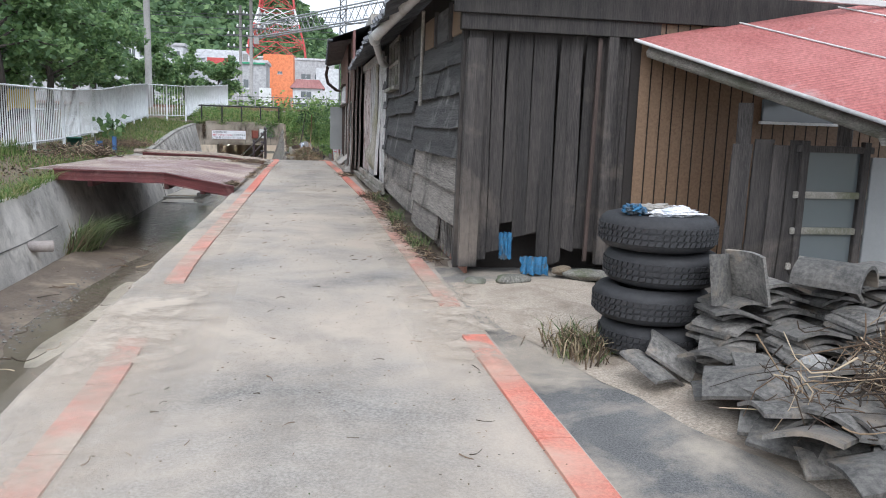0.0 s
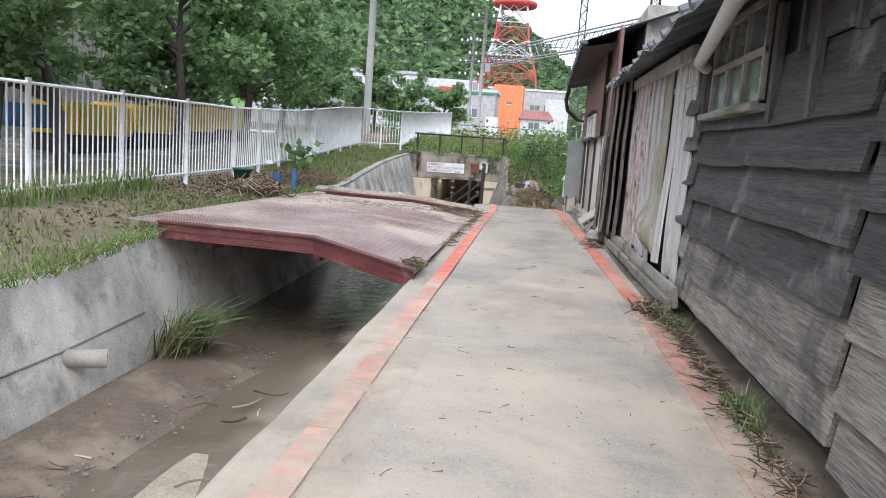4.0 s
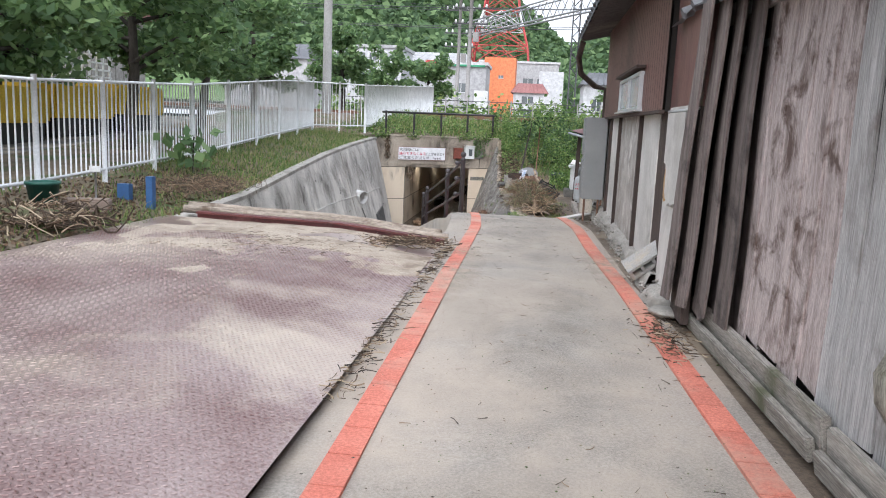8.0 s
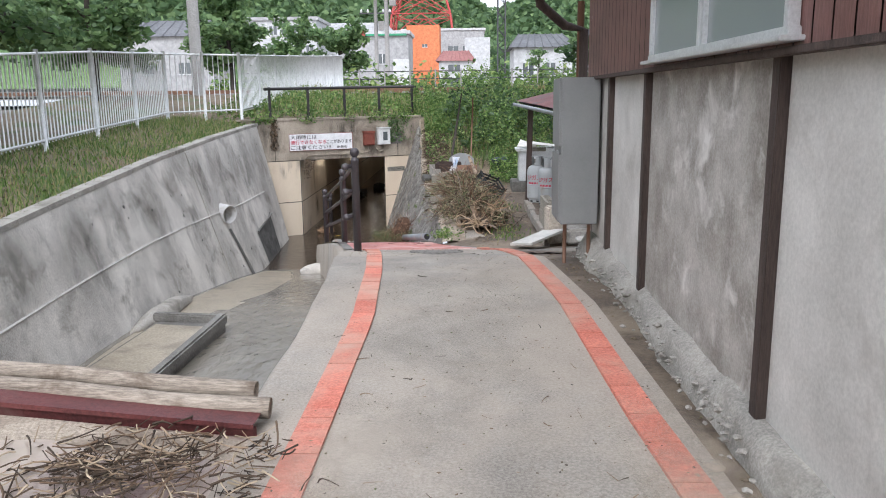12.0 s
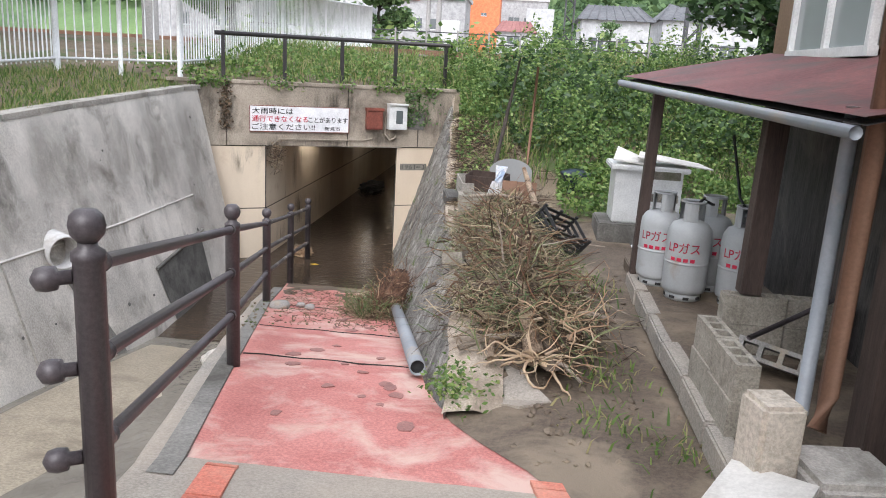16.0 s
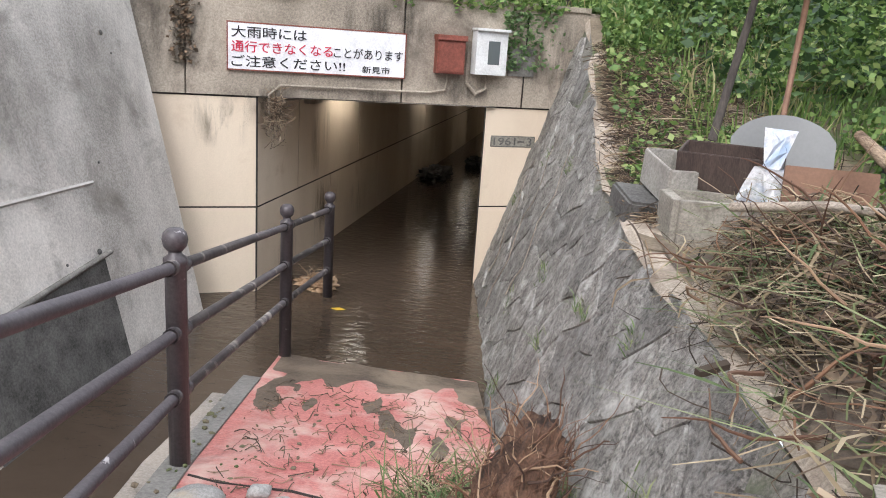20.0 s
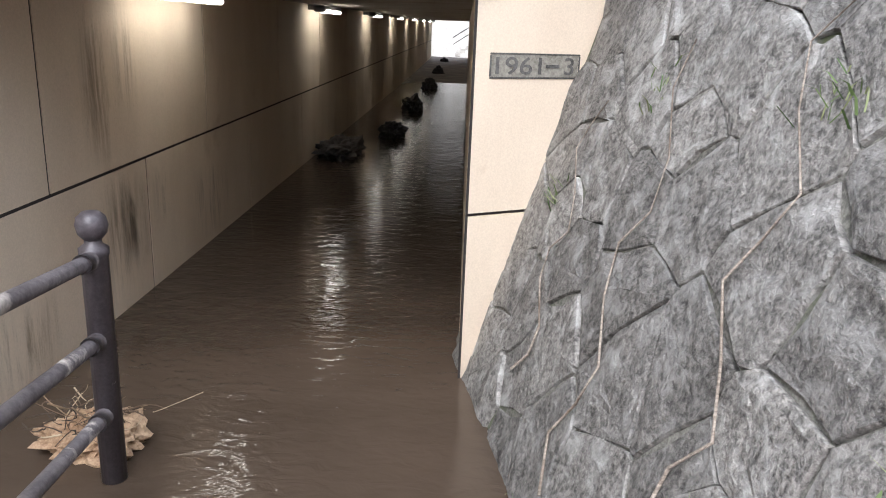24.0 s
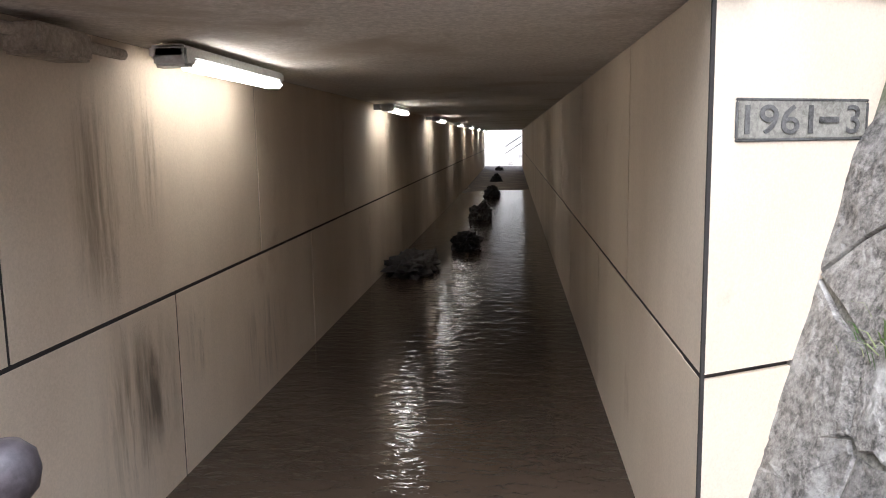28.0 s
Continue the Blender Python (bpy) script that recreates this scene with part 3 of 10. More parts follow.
def loft(name, rows, material, parent=None, label="", smooth=False, wobble=0.0, flip=False):
    """A surface through rows of points, all of one length."""
    n = len(rows[0])
    verts = [Vector(p) for r in rows for p in r]
    if wobble:
        verts = [v + Vector((noise.noise(v * 2.1), noise.noise(v * 2.3 + Vector((9, 0, 0))), noise.noise(v * 1.9 + Vector((0, 7, 0))))) * wobble for v in verts]
    faces = [(i * n + k, i * n + k + 1, (i + 1) * n + k + 1, (i + 1) * n + k) for i in range(len(rows) - 1) for k in range(n - 1)]
    if flip:
        faces = [f[::-1] for f in faces]
    return cells(name, verts, faces, material, parent, label, smooth)


def blades(name, spots, material, parent=None, label="", height=(0.06, 0.2), width=0.008, lean=0.5, seed=1, kind="stuff", category="grass", drift=(0, 0)):
    """Grass: a two-piece bent blade at each of the spots."""
    rng = np.random.default_rng(seed)
    p = np.asarray(spots, float)
    n = len(p)
    a = rng.uniform(0, 2 * np.pi, n)
    h = rng.uniform(*height, n)
    side = np.stack([np.cos(a), np.sin(a), np.zeros(n)], 1) * (width * rng.uniform(0.6, 1.4, n))[:, None]
    b = rng.uniform(0, 2 * np.pi, n)
    tip = np.stack([np.cos(b), np.sin(b), np.zeros(n)], 1) * (h * lean * rng.uniform(0.2, 1.6, n))[:, None]
    tip += h[:, None] * np.array((drift[0], drift[1], 0.0))
    up = np.stack([np.zeros(n), np.zeros(n), h], 1)
    mid = p + up * 0.6 + tip * 0.35
    end = p + up * rng.uniform(0.6, 1.0, n)[:, None] + tip
    verts = np.stack([p - side, p + side, mid + side * 0.8, mid - side * 0.8, end], 1).reshape(-1, 3)
    faces = []
    for i in range(0, 5 * n, 5):
        faces += [(i, i + 1, i + 2, i + 3), (i + 3, i + 2, i + 4)]
    ob = cells(name, verts, faces, material, parent)
    return tagged(ob, label, category, "", kind)


def leaf_cloud(centres, size, seed, droop=0.3, long=1.8):
    """Vertices and faces of one folded leaf at each centre."""
    rng = np.random.default_rng(seed)
    c = np.asarray(centres, float)
    n = len(c)
    d = rng.normal(size=(n, 3))
    d[:, 2] = d[:, 2] * 0.5 - droop
    d /= np.linalg.norm(d, axis=1)[:, None]
    s = np.cross(d, rng.normal(size=(n, 3)))
    s /= np.linalg.norm(s, axis=1)[:, None] + 1e-9
    k = (size * rng.uniform(0.6, 1.4, n))[:, None]
    verts = np.stack([c - d * k * long / 2, c + s * k * 0.5, c + d * k * long / 2, c - s * k * 0.5], 1).reshape(-1, 3)
    faces = [(i, i + 1, i + 2, i + 3) for i in range(0, 4 * n, 4)]
    return verts, faces


def sticks(count, spot, length, radius, seed, bend=0.25, flat=0.35, sides=4, segments=4):
    """Vertices and faces of many bent sticks; spot(rng) gives the middle of one."""
    rng = np.random.default_rng(seed)
    verts, faces = [], []
    for _ in range(count):
        m = Vector(spot(rng))
        ln = rng.uniform(*length)
        r = rng.uniform(*radius)
        d = Vector((rng.normal(), rng.normal(), rng.normal() * flat)).normalized()
        w = Vector(rng.normal(size=3)) * bend * ln
        pts = [m + d * ln * (i / segments - 0.5) + w * (math.sin(math.pi * i / segments) - 0.5) for i in range(segments + 1)]
        v, f = tube_mesh(pts, [r * (1 - 0.5 * i / segments) for i in range(segments + 1)], sides)
        o = len(verts)
        verts += v
        faces += [tuple(i + o for i in q) for q in f]
    return verts, faces


def curly(count, spot, length, radius, seed, kink=0.5, low=-9.0, aim=None, sides=5, n=10):
    """Vertices and faces of many wandering roots; aim combs them along one direction."""
    rng = np.random.default_rng(seed)
    verts, faces = [], []
    for _ in range(count):
        p = Vector(spot(rng))
        ln, r = rng.uniform(*length) / n, rng.uniform(*radius)
        d = Vector((rng.normal(), rng.normal(), rng.normal() * 0.5)).normalized()
        if aim:
            d = (Vector(aim).normalized() + d * 0.7).normalized()
        pts = [p.copy()]
        for _k in range(n):
            d = (d + Vector(rng.normal(size=3)) * kink).normalized()
            p = p + d * ln
            p.z = max(p.z, low)
            pts.append(p.copy())
        v, f = tube_mesh(pts, [r * (1 - 0.75 * i / n) for i in range(n + 1)], sides)
        o = len(verts)
        verts += v
        faces += [tuple(i + o for i in q) for q in f]
    return verts, faces


def rock(name, at, size, material, parent=None, label="", seed=0, turn=0):
    bm = bmesh.new()
    bmesh.ops.create_icosphere(bm, subdivisions=3, radius=1.0)
    off = Vector((seed * 3.1, seed * 1.7, seed))
    for v in bm.verts:
        v.co *= 1 + 0.28 * noise.noise(v.co * 1.3 + off) + 0.08 * noise.noise(v.co * 4 + off)
    bmesh.ops.transform(bm, matrix=pose(*at, 0, 0, turn) @ Matrix.Diagonal((*size, 1)), verts=bm.verts[:])
    return part(name, bm, material, parent, label, True)


def pebbles(name, count, spot, size, seed, material, label, category="rubble", parent=None):
    """Many small angular stones joined: spot(rng) gives the foot of one."""
    rng = np.random.default_rng(seed)
    base = np.array([(1, 0, 0), (-1, 0, 0), (0, 1, 0), (0, -1, 0), (0, 0, 0.8), (0, 0, -0.8), (0.6, 0.6, 0.4), (-0.6, 0.5, 0.45), (0.5, -0.6, 0.4), (-0.6, -0.6, 0.35)])
    tri = [(0, 6, 8), (6, 4, 8), (0, 2, 6), (2, 7, 6), (6, 7, 4), (2, 1, 7), (1, 9, 7), (7, 9, 4), (9, 8, 4), (1, 3, 9), (3, 8, 9), (3, 0, 8), (0, 5, 2), (2, 5, 1), (1, 5, 3), (3, 5, 0)]
    verts, faces = [], []
    for i in range(count):
        s = rng.uniform(*size) * rng.uniform(0.6, 1.4, 3)
        a = rng.uniform(0, 6.28)
        p = base * (1 + rng.normal(0, 0.14, base.shape)) * s * (1, 1, 0.75)
        q = np.stack([p[:, 0] * math.cos(a) - p[:, 1] * math.sin(a), p[:, 0] * math.sin(a) + p[:, 1] * math.cos(a), p[:, 2]], 1) + np.array(spot(rng))
        verts += [tuple(v) for v in q]
        faces += [tuple(k + 10 * i for k in f) for f in tri]
    ob = cells(name, verts, faces, material, parent)
    return tagged(ob, label, category, "", "stuff")


def crumple(name, at, size, material, parent=None, seed=0):
    """A crumpled sheet: many sharp folds."""
    bm = bmesh.new()
    bmesh.ops.create_icosphere(bm, subdivisions=4, radius=1.0)
    off = Vector((seed * 2.7, seed, seed * 1.3))
    for q in bm.verts:
        q.co *= 0.75 + 0.55 * abs(noise.noise(q.co * 2.2 + off)) + 0.35 * abs(noise.noise(q.co * 5.5 + off)) - 0.15
    bmesh.ops.transform(bm, matrix=pose(*at) @ Matrix.Diagonal((*size, 1)), verts=bm.verts[:])
    return part(name, bm, material, parent)



def draped(name, at, size, material, seed):
    """A scrap of sheet hanging in soft folds."""
    rows_ = []
    for i in range(13):
        k = i / 12
        rows_.append([(at[0] + size[0] * (j / 7 - 1) + 0.02 * noise.noise(Vector((k * 3, j, seed))), at[1] - size[1] * (0.3 + 0.7 * k) * (0.8 + 0.5 * math.sin(j * 1.5 + seed + 2 * k)), at[2] + size[2] * (1 - 2 * k) * (1 + 0.25 * noise.noise(Vector((j * 0.6, seed, 1))))) for j in range(15)])
    return loft(name, rows_, material, smooth=True, wobble=0.012)


# ---- the plan ----
# height of the walkway, its canal-side edge and its far edge, along y
Z_WAY = [(-14, -0.56), (5, -0.55), (10, -0.50), (14, -0.43), (18, -0.43), (20, -0.52), (21.4, -0.73), (22.4, -0.93), (24.1, -1.15), (27.6, -1.85), (30, -2.335), (32.6, -2.47)]
X_EDGE = [(-14, 0.05), (-2, 0.0), (4, -0.10), (12, -0.13), (17.5, -0.24), (19, -0.36), (20.9, -0.58), (22.4, -0.85), (24.1, -1.24), (27.6, -2.14), (30.5, -2.78), (32, -3.05)]
X_RIGHT = [(-14, 2.55), (3, 2.40), (8, 2.28), (12, 2.12), (14, 1.92), (18, 1.78), (20, 1.62), (22.4, 1.18), (22.75, 1.0), (23.0, 0.80), (23.3, 0.6), (23.7, 0.42), (24.1, 0.3), (24.7, 0.2), (27, -0.34), (30.5, -0.98), (32.6, -1.29)]
X_LINE_L = [(-14, 0.46), (-2.2, 0.36), (-1.2, 0.34), (2.3, 0.20), (6.8, 0.165), (11.7, 0.16), (15.2, 0.16), (17.6, 0.15), (19.3, 0.02), (20.8, -0.16), (22.4, -0.44)]
X_LINE_R = [(-14, 2.42), (-2.3, 2.36), (3, 2.26), (7.4, 2.18), (9.6, 2.06), (12.8, 1.87), (14, 1.80), (16, 1.67), (18, 1.59), (19.2, 1.50), (20.6, 1.38), (21.6, 1.25), (22.6, 1.06)]
Z_BED = [(-14, -1.66), (10, -1.62), (20, -1.60), (22.4, -1.68), (25.4, -2.05), (27.2, -2.34), (30, -2.55), (33, -2.6)]
X_TOE = [(-14, -2.6), (8.8, -2.62), (16, -2.85), (20.8, -2.98), (25.4, -3.05), (27.2, -3.1), (31.2, -3.38)]
TOP_L = [(-14, -3.0, -0.55), (7, -3.02, -0.50), (9, -3.08, -0.36), (16.4, -3.3, -0.28), (17.9, -3.3, -0.21), (21, -3.52, 0.0), (24, -3.75, 0.17), (27, -3.93, 0.30), (30.6, -4.1, 0.42)]
WATER = -2.333


def z_way(y):
    return lerp(Z_WAY, y)


def top_left(y):
    return lerp([(r[0], r[1]) for r in TOP_L], y), lerp([(r[0], r[2]) for r in TOP_L], y)


def portal_y(x):
    return 31.95 + 0.55 * (x + 2.27)


def on_portal(s, z, out=0.0):
    """A point on the portal's face, s metres along it from its left jamb, moved out towards the path."""
    u = Vector((1, 0.55, 0)).normalized()
    n = Vector((0.55, -1, 0)).normalized()
    p = Vector((-3.25, portal_y(-3.25), z)) + u * s + n * out
    return p


# walkway
ys = [-14 + 0.5 * i for i in range(0, 74)]  # to 22.5
walkway = loft("walkway", [[(lerp(X_EDGE, y) + 0.10 + (lerp(X_RIGHT, y) - lerp(X_EDGE, y) - 0.1) * k / 8, y, z_way(y) + 0.012 * noise.noise(Vector((k, y * 0.7, 0)))) for k in range(9)] for y in ys], M_PATH, None, smooth=True)
tagged(walkway, "grey concrete walkway dusted with dry tan mud", "walkway", kind="structure")
kerb_l = loft("canal_kerb", [[(lerp(X_EDGE, y) + 0.24, y, z_way(y) - 0.3), (lerp(X_EDGE, y) + 0.20, y, z_way(y) - 0.03), (lerp(X_EDGE, y) + 0.12, y, z_way(y) - 0.004), (lerp(X_EDGE, y) + 0.03, y, z_way(y) - 0.006), (lerp(X_EDGE, y), y, z_way(y) - 0.01), (lerp(X_EDGE, y) - 0.06, y, lerp(Z_BED, y) - 0.15)] for y in [-14 + 0.2 * i for i in range(215)]], M_PATH, None, smooth=True, wobble=0.014, flip=True)
tagged(kerb_l, "worn pale concrete edge and side of the canal beside the walkway", "kerb", kind="structure")

# red coated ramp down into the underpass
ry = [22.25 + 0.2 * i for i in range(0, 56)]
ramp_ob = loft("ramp", [[(lerp(X_EDGE, y) + 0.22 + (lerp(X_RIGHT, y) + (0.0 if y > 23.2 else 0) - lerp(X_EDGE, y) - 0.22) * k / 6, y, z_way(y) - (0.012 if y < 22.5 else 0) + 0.008 * noise.noise(Vector((k, y, 3)))) for k in range(7)] for y in ry], M_RAMP, None, smooth=True)
tagged(ramp_ob, "red coated concrete ramp sinking under brown water", "ramp", kind="structure")
ramp_kerb = loft("ramp_kerb", [[(lerp(X_EDGE, y) + 0.10, y, z_way(y) + 0.013), (lerp(X_EDGE, y) + 0.225, y, z_way(y) + 0.013), (lerp(X_EDGE, y) + 0.225, y, z_way(y) - 0.1)] for y in ry if y < 29.4], M_CONC_DARK, None, flip=True)
tagged(ramp_kerb, "rough concrete kerb under the handrail posts", "kerb", kind="structure")

# ground to the right of the walkway
def right_ground(y, x):
    base = z_way(y) if y < 21 else lerp([(21, -0.66), (22.4, -0.86), (24, -0.95), (26, -0.88), (28, -0.78), (30, -0.55)], y)
    return base + 0.025 * noise.noise(Vector((x * 1.3, y * 1.1, 0))) - 0.015


strip = loft("side_strip", [[(lerp(X_RIGHT, y) + (3.2 - lerp(X_RIGHT, y)) * k / 8, y, right_ground(y, k)) for k in range(9)] for y in [2.0 + 0.5 * i for i in range(41)]], M_MUD_WET, None, smooth=True)
tagged(strip, "damp muddy strip between the walkway and the old walls", "ground", kind="structure")
apron = loft("asphalt_apron", [[(2.3 + (7.5 - 2.3) * k / 12, y, -0.555 - 0.01 + 0.02 * noise.noise(Vector((k * 0.7, y, 1)))) for k in range(13)] for y in [-14 + 0.5 * i for i in range(34)]], M_ASPHALT, None, smooth=True)
tagged(apron, "dark old asphalt with dry silt over it", "pavement", kind="structure")
silt = loft("silt_bank", [[(2.46 + 0.26 * max(0, 0.3 - y) + 0.07 * noise.noise(Vector((y * 2.2, 0, 0))) + (1.35 - 0.12 * max(0, 0.3 - y)) * k / 8, y, -0.55 + 0.05 * math.sin(math.pi * k / 8) * (0.7 + noise.noise(Vector((k * 0.8, y, 4)))) - 0.012) for k in range(9)] for y in [-3.0 + 0.25 * i for i in range(18)]], M_MUD_DRY, None, smooth=True)
tagged(silt, "pale dry silt washed up in front of the shed", "mud", kind="structure")


# red edge lines: one strip of tiles on each side
def red_line(name, table, y0, y1, width, label):
    root = thing(name, label, "line marking", kind="structure")
    y = y0
    rng = random.Random(len(name))
    while y < y1:
        ln = 0.28 + 0.1 * rng.random() if y > 8 else 0.8
        ln = min(ln, y1 - y + 0.02)
        x0, x1 = lerp(table, y), lerp(table, y + ln)
        skip = (name == "red_line_right" and -0.6 < y < 0.2) or (name == "red_line_left" and -1.15 < y < 0.7)
        w = width / 2
        ring = [(x0 - w, y + 0.004, z_way(y) + 0.017), (x0 + w, y + 0.004, z_way(y) + 0.017), (x1 + w, y + ln - 0.006, z_way(y + ln) + 0.017), (x1 - w, y + ln - 0.006, z_way(y + ln) + 0.017)]
        if not skip:
            slab("tile", ring, 0.02, M_RED if (y > 8.2 or (name == "red_line_right" and y < -0.6)) else M_RED_DUSTY, root)
        y += ln
    return root


red_line("red_line_left", X_LINE_L, -6, 22.42, 0.15, "orange-red tile line along the canal edge, scuffed")
red_line("red_line_right", X_LINE_R, -6, 22.6, 0.15, "orange-red tile line along the house side, scuffed")

# dry sand washed over the lines and the worn middle of the walkway
def way_film(name, table, off, width, y0, y1, mat, label, lift):
    n = max(3, int((y1 - y0) / 0.5))
    rows_ = [[(lerp(table, y) + off - width / 2, y, z_way(y) + lift), (lerp(table, y) + off + width / 2, y, z_way(y) + lift)] for y in [y0 + (y1 - y0) * i / n for i in range(n + 1)]]
    return tagged(loft(name, rows_, mat), label, "sand", kind="structure")


for table, off, width, y0, y1 in ((X_LINE_L, 0.0, 0.75, -4.5, 0.2), (X_LINE_L, 0.05, 0.9, -1.9, 2.2), (X_LINE_L, -0.05, 0.7, 0.6, 8.6), (X_LINE_R, 0.0, 0.8, -1.5, 1.6), (X_LINE_R, 0.0, 0.6, 0.2, 6.4), (X_LINE_R, 0.05, 0.5, 5.0, 9.4), (X_LINE_L, 0.1, 0.5, 12.6, 16.2), (X_LINE_R, 0.0, 0.45, 13.6, 16.4)):
    way_film("sand_film", table, off, width, y0, y1, M_SAND_THIN if y1 > 4 or y0 < -4 else M_SAND_FILM, "dry tan sand washed over the walkway", 0.0195 + 0.0004 * (y0 % 7))
for off, width, y0, y1 in ((-1.05, 1.5, -5.0, 1.2), (-1.0, 1.5, 6.4, 10.5), (-0.9, 1.4, 10.2, 14.6), (-0.85, 1.4, 14.4, 18.8), (-0.75, 1.3, 18.0, 21.6)):
    way_film("worn_film", X_LINE_R, off, width, y0, y1, M_DAMP_FILM, "darker worn and damp concrete along the walkway", 0.008)

# canal
by = [-14 + 0.6 * i for i in range(78)]
bed = loft("canal_bed", [[(lerp(X_TOE, y) - 0.25 + (lerp(X_EDGE, y) + 0.1 - lerp(X_TOE, y) + 0.25) * k / 10, y, lerp(Z_BED, y) + (0.10 * math.exp(-((k - 2.0) / 1.8) ** 2) if y < 9 else 0.0) + 0.05 * noise.noise(Vector((k * 0.5, y * 0.35, 0)))) for k in range(11)] for y in by], M_MUD_WET, None, smooth=True)
tagged(bed, "muddy gravel bed of the canal", "canal bed", kind="structure")
for y0, n_, wm, lb in ((-14, 51, M_WATER, "shallow brown water running down the canal"), (16, 20, M_WATER_GREY, "thin film of grey water over the concrete canal bed")):
    stream = loft("stream_water", [[(lerp(X_TOE, y) - 0.2 + (lerp(X_EDGE, y) + 0.05 - lerp(X_TOE, y) + 0.2) * k / 4, y, lerp(Z_BED, y) + 0.035) for k in range(5)] for y in [y0 + 0.6 * i for i in range(n_)]], wm, None, smooth=True)
    tagged(stream, lb, "water", kind="structure")
wall_rows = []
for y in [-14 + 0.6 * i for i in range(75)] + [30.75]:
    tx, tz = top_left(y)
    bx, bz = lerp(X_TOE, y), lerp(Z_BED, y) - 0.3
    wall_rows.append([(tx - 0.9, y, tz - 1.2), (tx - 0.22, y, tz - 0.25), (tx - 0.2, y, tz), (tx - 0.02, y, tz + 0.005), (tx, y, tz - 0.02), (tx + (bx - tx) * 0.45, y, tz + (bz - tz) * 0.45), (bx, y, bz)])
cw = loft("canal_wall", wall_rows, M_CONC, None, wobble=0.008)
tagged(cw, "sloping stained grey concrete wall of the canal", "retaining wall", kind="structure")


def wall_point(y, k, out=0.0):
    """A point on the canal wall's face: k runs from its top to its toe."""
    tx, tz = top_left(y)
    bx, bz = lerp(X_TOE, y), lerp(Z_BED, y) - 0.3
    return Vector((tx + (bx - tx) * k + out, y, tz + (bz - tz) * k + out * 0.25))


# lift joint along the wall, proud mortar line
cells("lift_joint", *tube_mesh([wall_point(17 + 0.7 * i, 0.44, 0.003) for i in range(19)], 0.014, 5), M_PLASTER, cw)
cells("lift_joint", *tube_mesh([wall_point(2 + 0.7 * i, 0.45, 0.003) for i in range(10)], 0.01, 5), M_CONC_DARK, cw)
cells("upright_joint", *tube_mesh([wall_point(25.2, 0.02 + 0.1 * i, 0.003) for i in range(10)], 0.009, 5), M_KERB, cw)
cells("upright_joint", *tube_mesh([wall_point(17.9, 0.02 + 0.1 * i, 0.003) for i in range(10)], 0.012, 5), M_CONC_DARK, cw)
# coping of the wall
for y in [16.6 + 0.62 * i for i in range(23)]:
    tx, tz = top_left(y)
    tx2, tz2 = top_left(y + 0.6)
    slab("coping_stone", [(tx - 0.16, y, tz + 0.035), (tx + 0.01, y, tz + 0.03), (tx2 + 0.01, y + 0.6, tz2 + 0.03), (tx2 - 0.16, y + 0.6, tz2 + 0.035)], 0.06, M_KERB, cw)
# bank on top of the canal wall up to the fence and the yard behind
def bank_z(x, y):
    tx, tz = top_left(y)
    fz = lerp([(-14, -0.25), (9.4, -0.13), (15, -0.05), (20, 0.10), (25, 0.35), (30, 0.55), (33, 0.72), (60, 1.1)], y)
    k = min(1.0, max(0.0, (tx - 0.15 - x) / 1.5))
    return (tz - 0.03) * (1 - k) + fz * k + 0.035 * noise.noise(Vector((x * 1.2, y * 1.2, 0))) * min(1, k * 4)


bank = loft("bank", [[(top_left(y)[0] - 0.12 - (8.0 - 3.1) * (k / 14) ** 1.3, y, bank_z(top_left(y)[0] - 0.12 - 4.9 * (k / 14) ** 1.3, y)) for k in range(15)] for y in [-14 + 0.5 * i for i in range(93)]], M_SOIL, None, smooth=True)
tagged(bank, "earth bank with dry leaves above the canal", "bank", kind="structure")
yard = loft("factory_yard", [[(-7.9 - 22 * k / 4, y, bank_z(-7.9, y) - 0.02) for k in range(5)] for y in [-14 + 3.0 * i for i in range(20)]], M_ASPHALT, None, smooth=True)
tagged(yard, "dusty yard behind the white fence", "yard", kind="structure")

# underpass: portal face with the opening, inside walls, ceiling, flooded floor
L_TUN, X_TL, X_TR = 71.0, -3.25, -1.287
def tun(z, y):
    return z + 0.0043 * (y - 32)


CEIL = -0.476
JOINT = -1.50
portal = thing("portal_wall", "beige panelled underpass portal with dark joints and water stains", "underpass", kind="structure")
S_MOUTH = (X_TR - X_TL) / math.cos(math.atan(0.55))


def portal_piece(name, s0, s1, z0, z1, mat, thick=0.25, out=0.0):
    a, b = on_portal(s0, 0, out), on_portal(s1, 0, out)
    n = Vector((0, thick, 0))
    verts = []
    for z in (z0, z1):
        verts += [(a.x, a.y, z), (b.x, b.y, z), (b.x + n.x, b.y + n.y, z), (a.x + n.x, a.y + n.y, z)]
    return cells(name, verts, [(0, 1, 2, 3), (7, 6, 5, 4), (0, 4, 5, 1), (1, 5, 6, 2), (2, 6, 7, 3), (3, 7, 4, 0)], mat, portal)


g = 0.009
for s0, s1 in ((-1.4, -0.62), (-0.62, 1.35), (1.35, 2.62), (2.62, 3.6)):
    portal_piece("header_panel", s0 + g, s1 - g, CEIL + g + (0.0 if s0 > -0.7 else 0.0), 0.50, M_PORTAL, out=0.02)
for s0, s1, z0, z1 in ((-1.4, 0, JOINT, CEIL), (-1.4, 0, -2.7, JOINT), (S_MOUTH, S_MOUTH + 1.2, JOINT, CEIL), (S_MOUTH, S_MOUTH + 1.2, -2.7, JOINT)):
    portal_piece("jamb_panel", s0 + (g if s0 > 0 else 0), s1 - (g if s1 <= 0 else 0), z0 + g, z1 - g, M_BEIGE, out=0.0, thick=0.06)
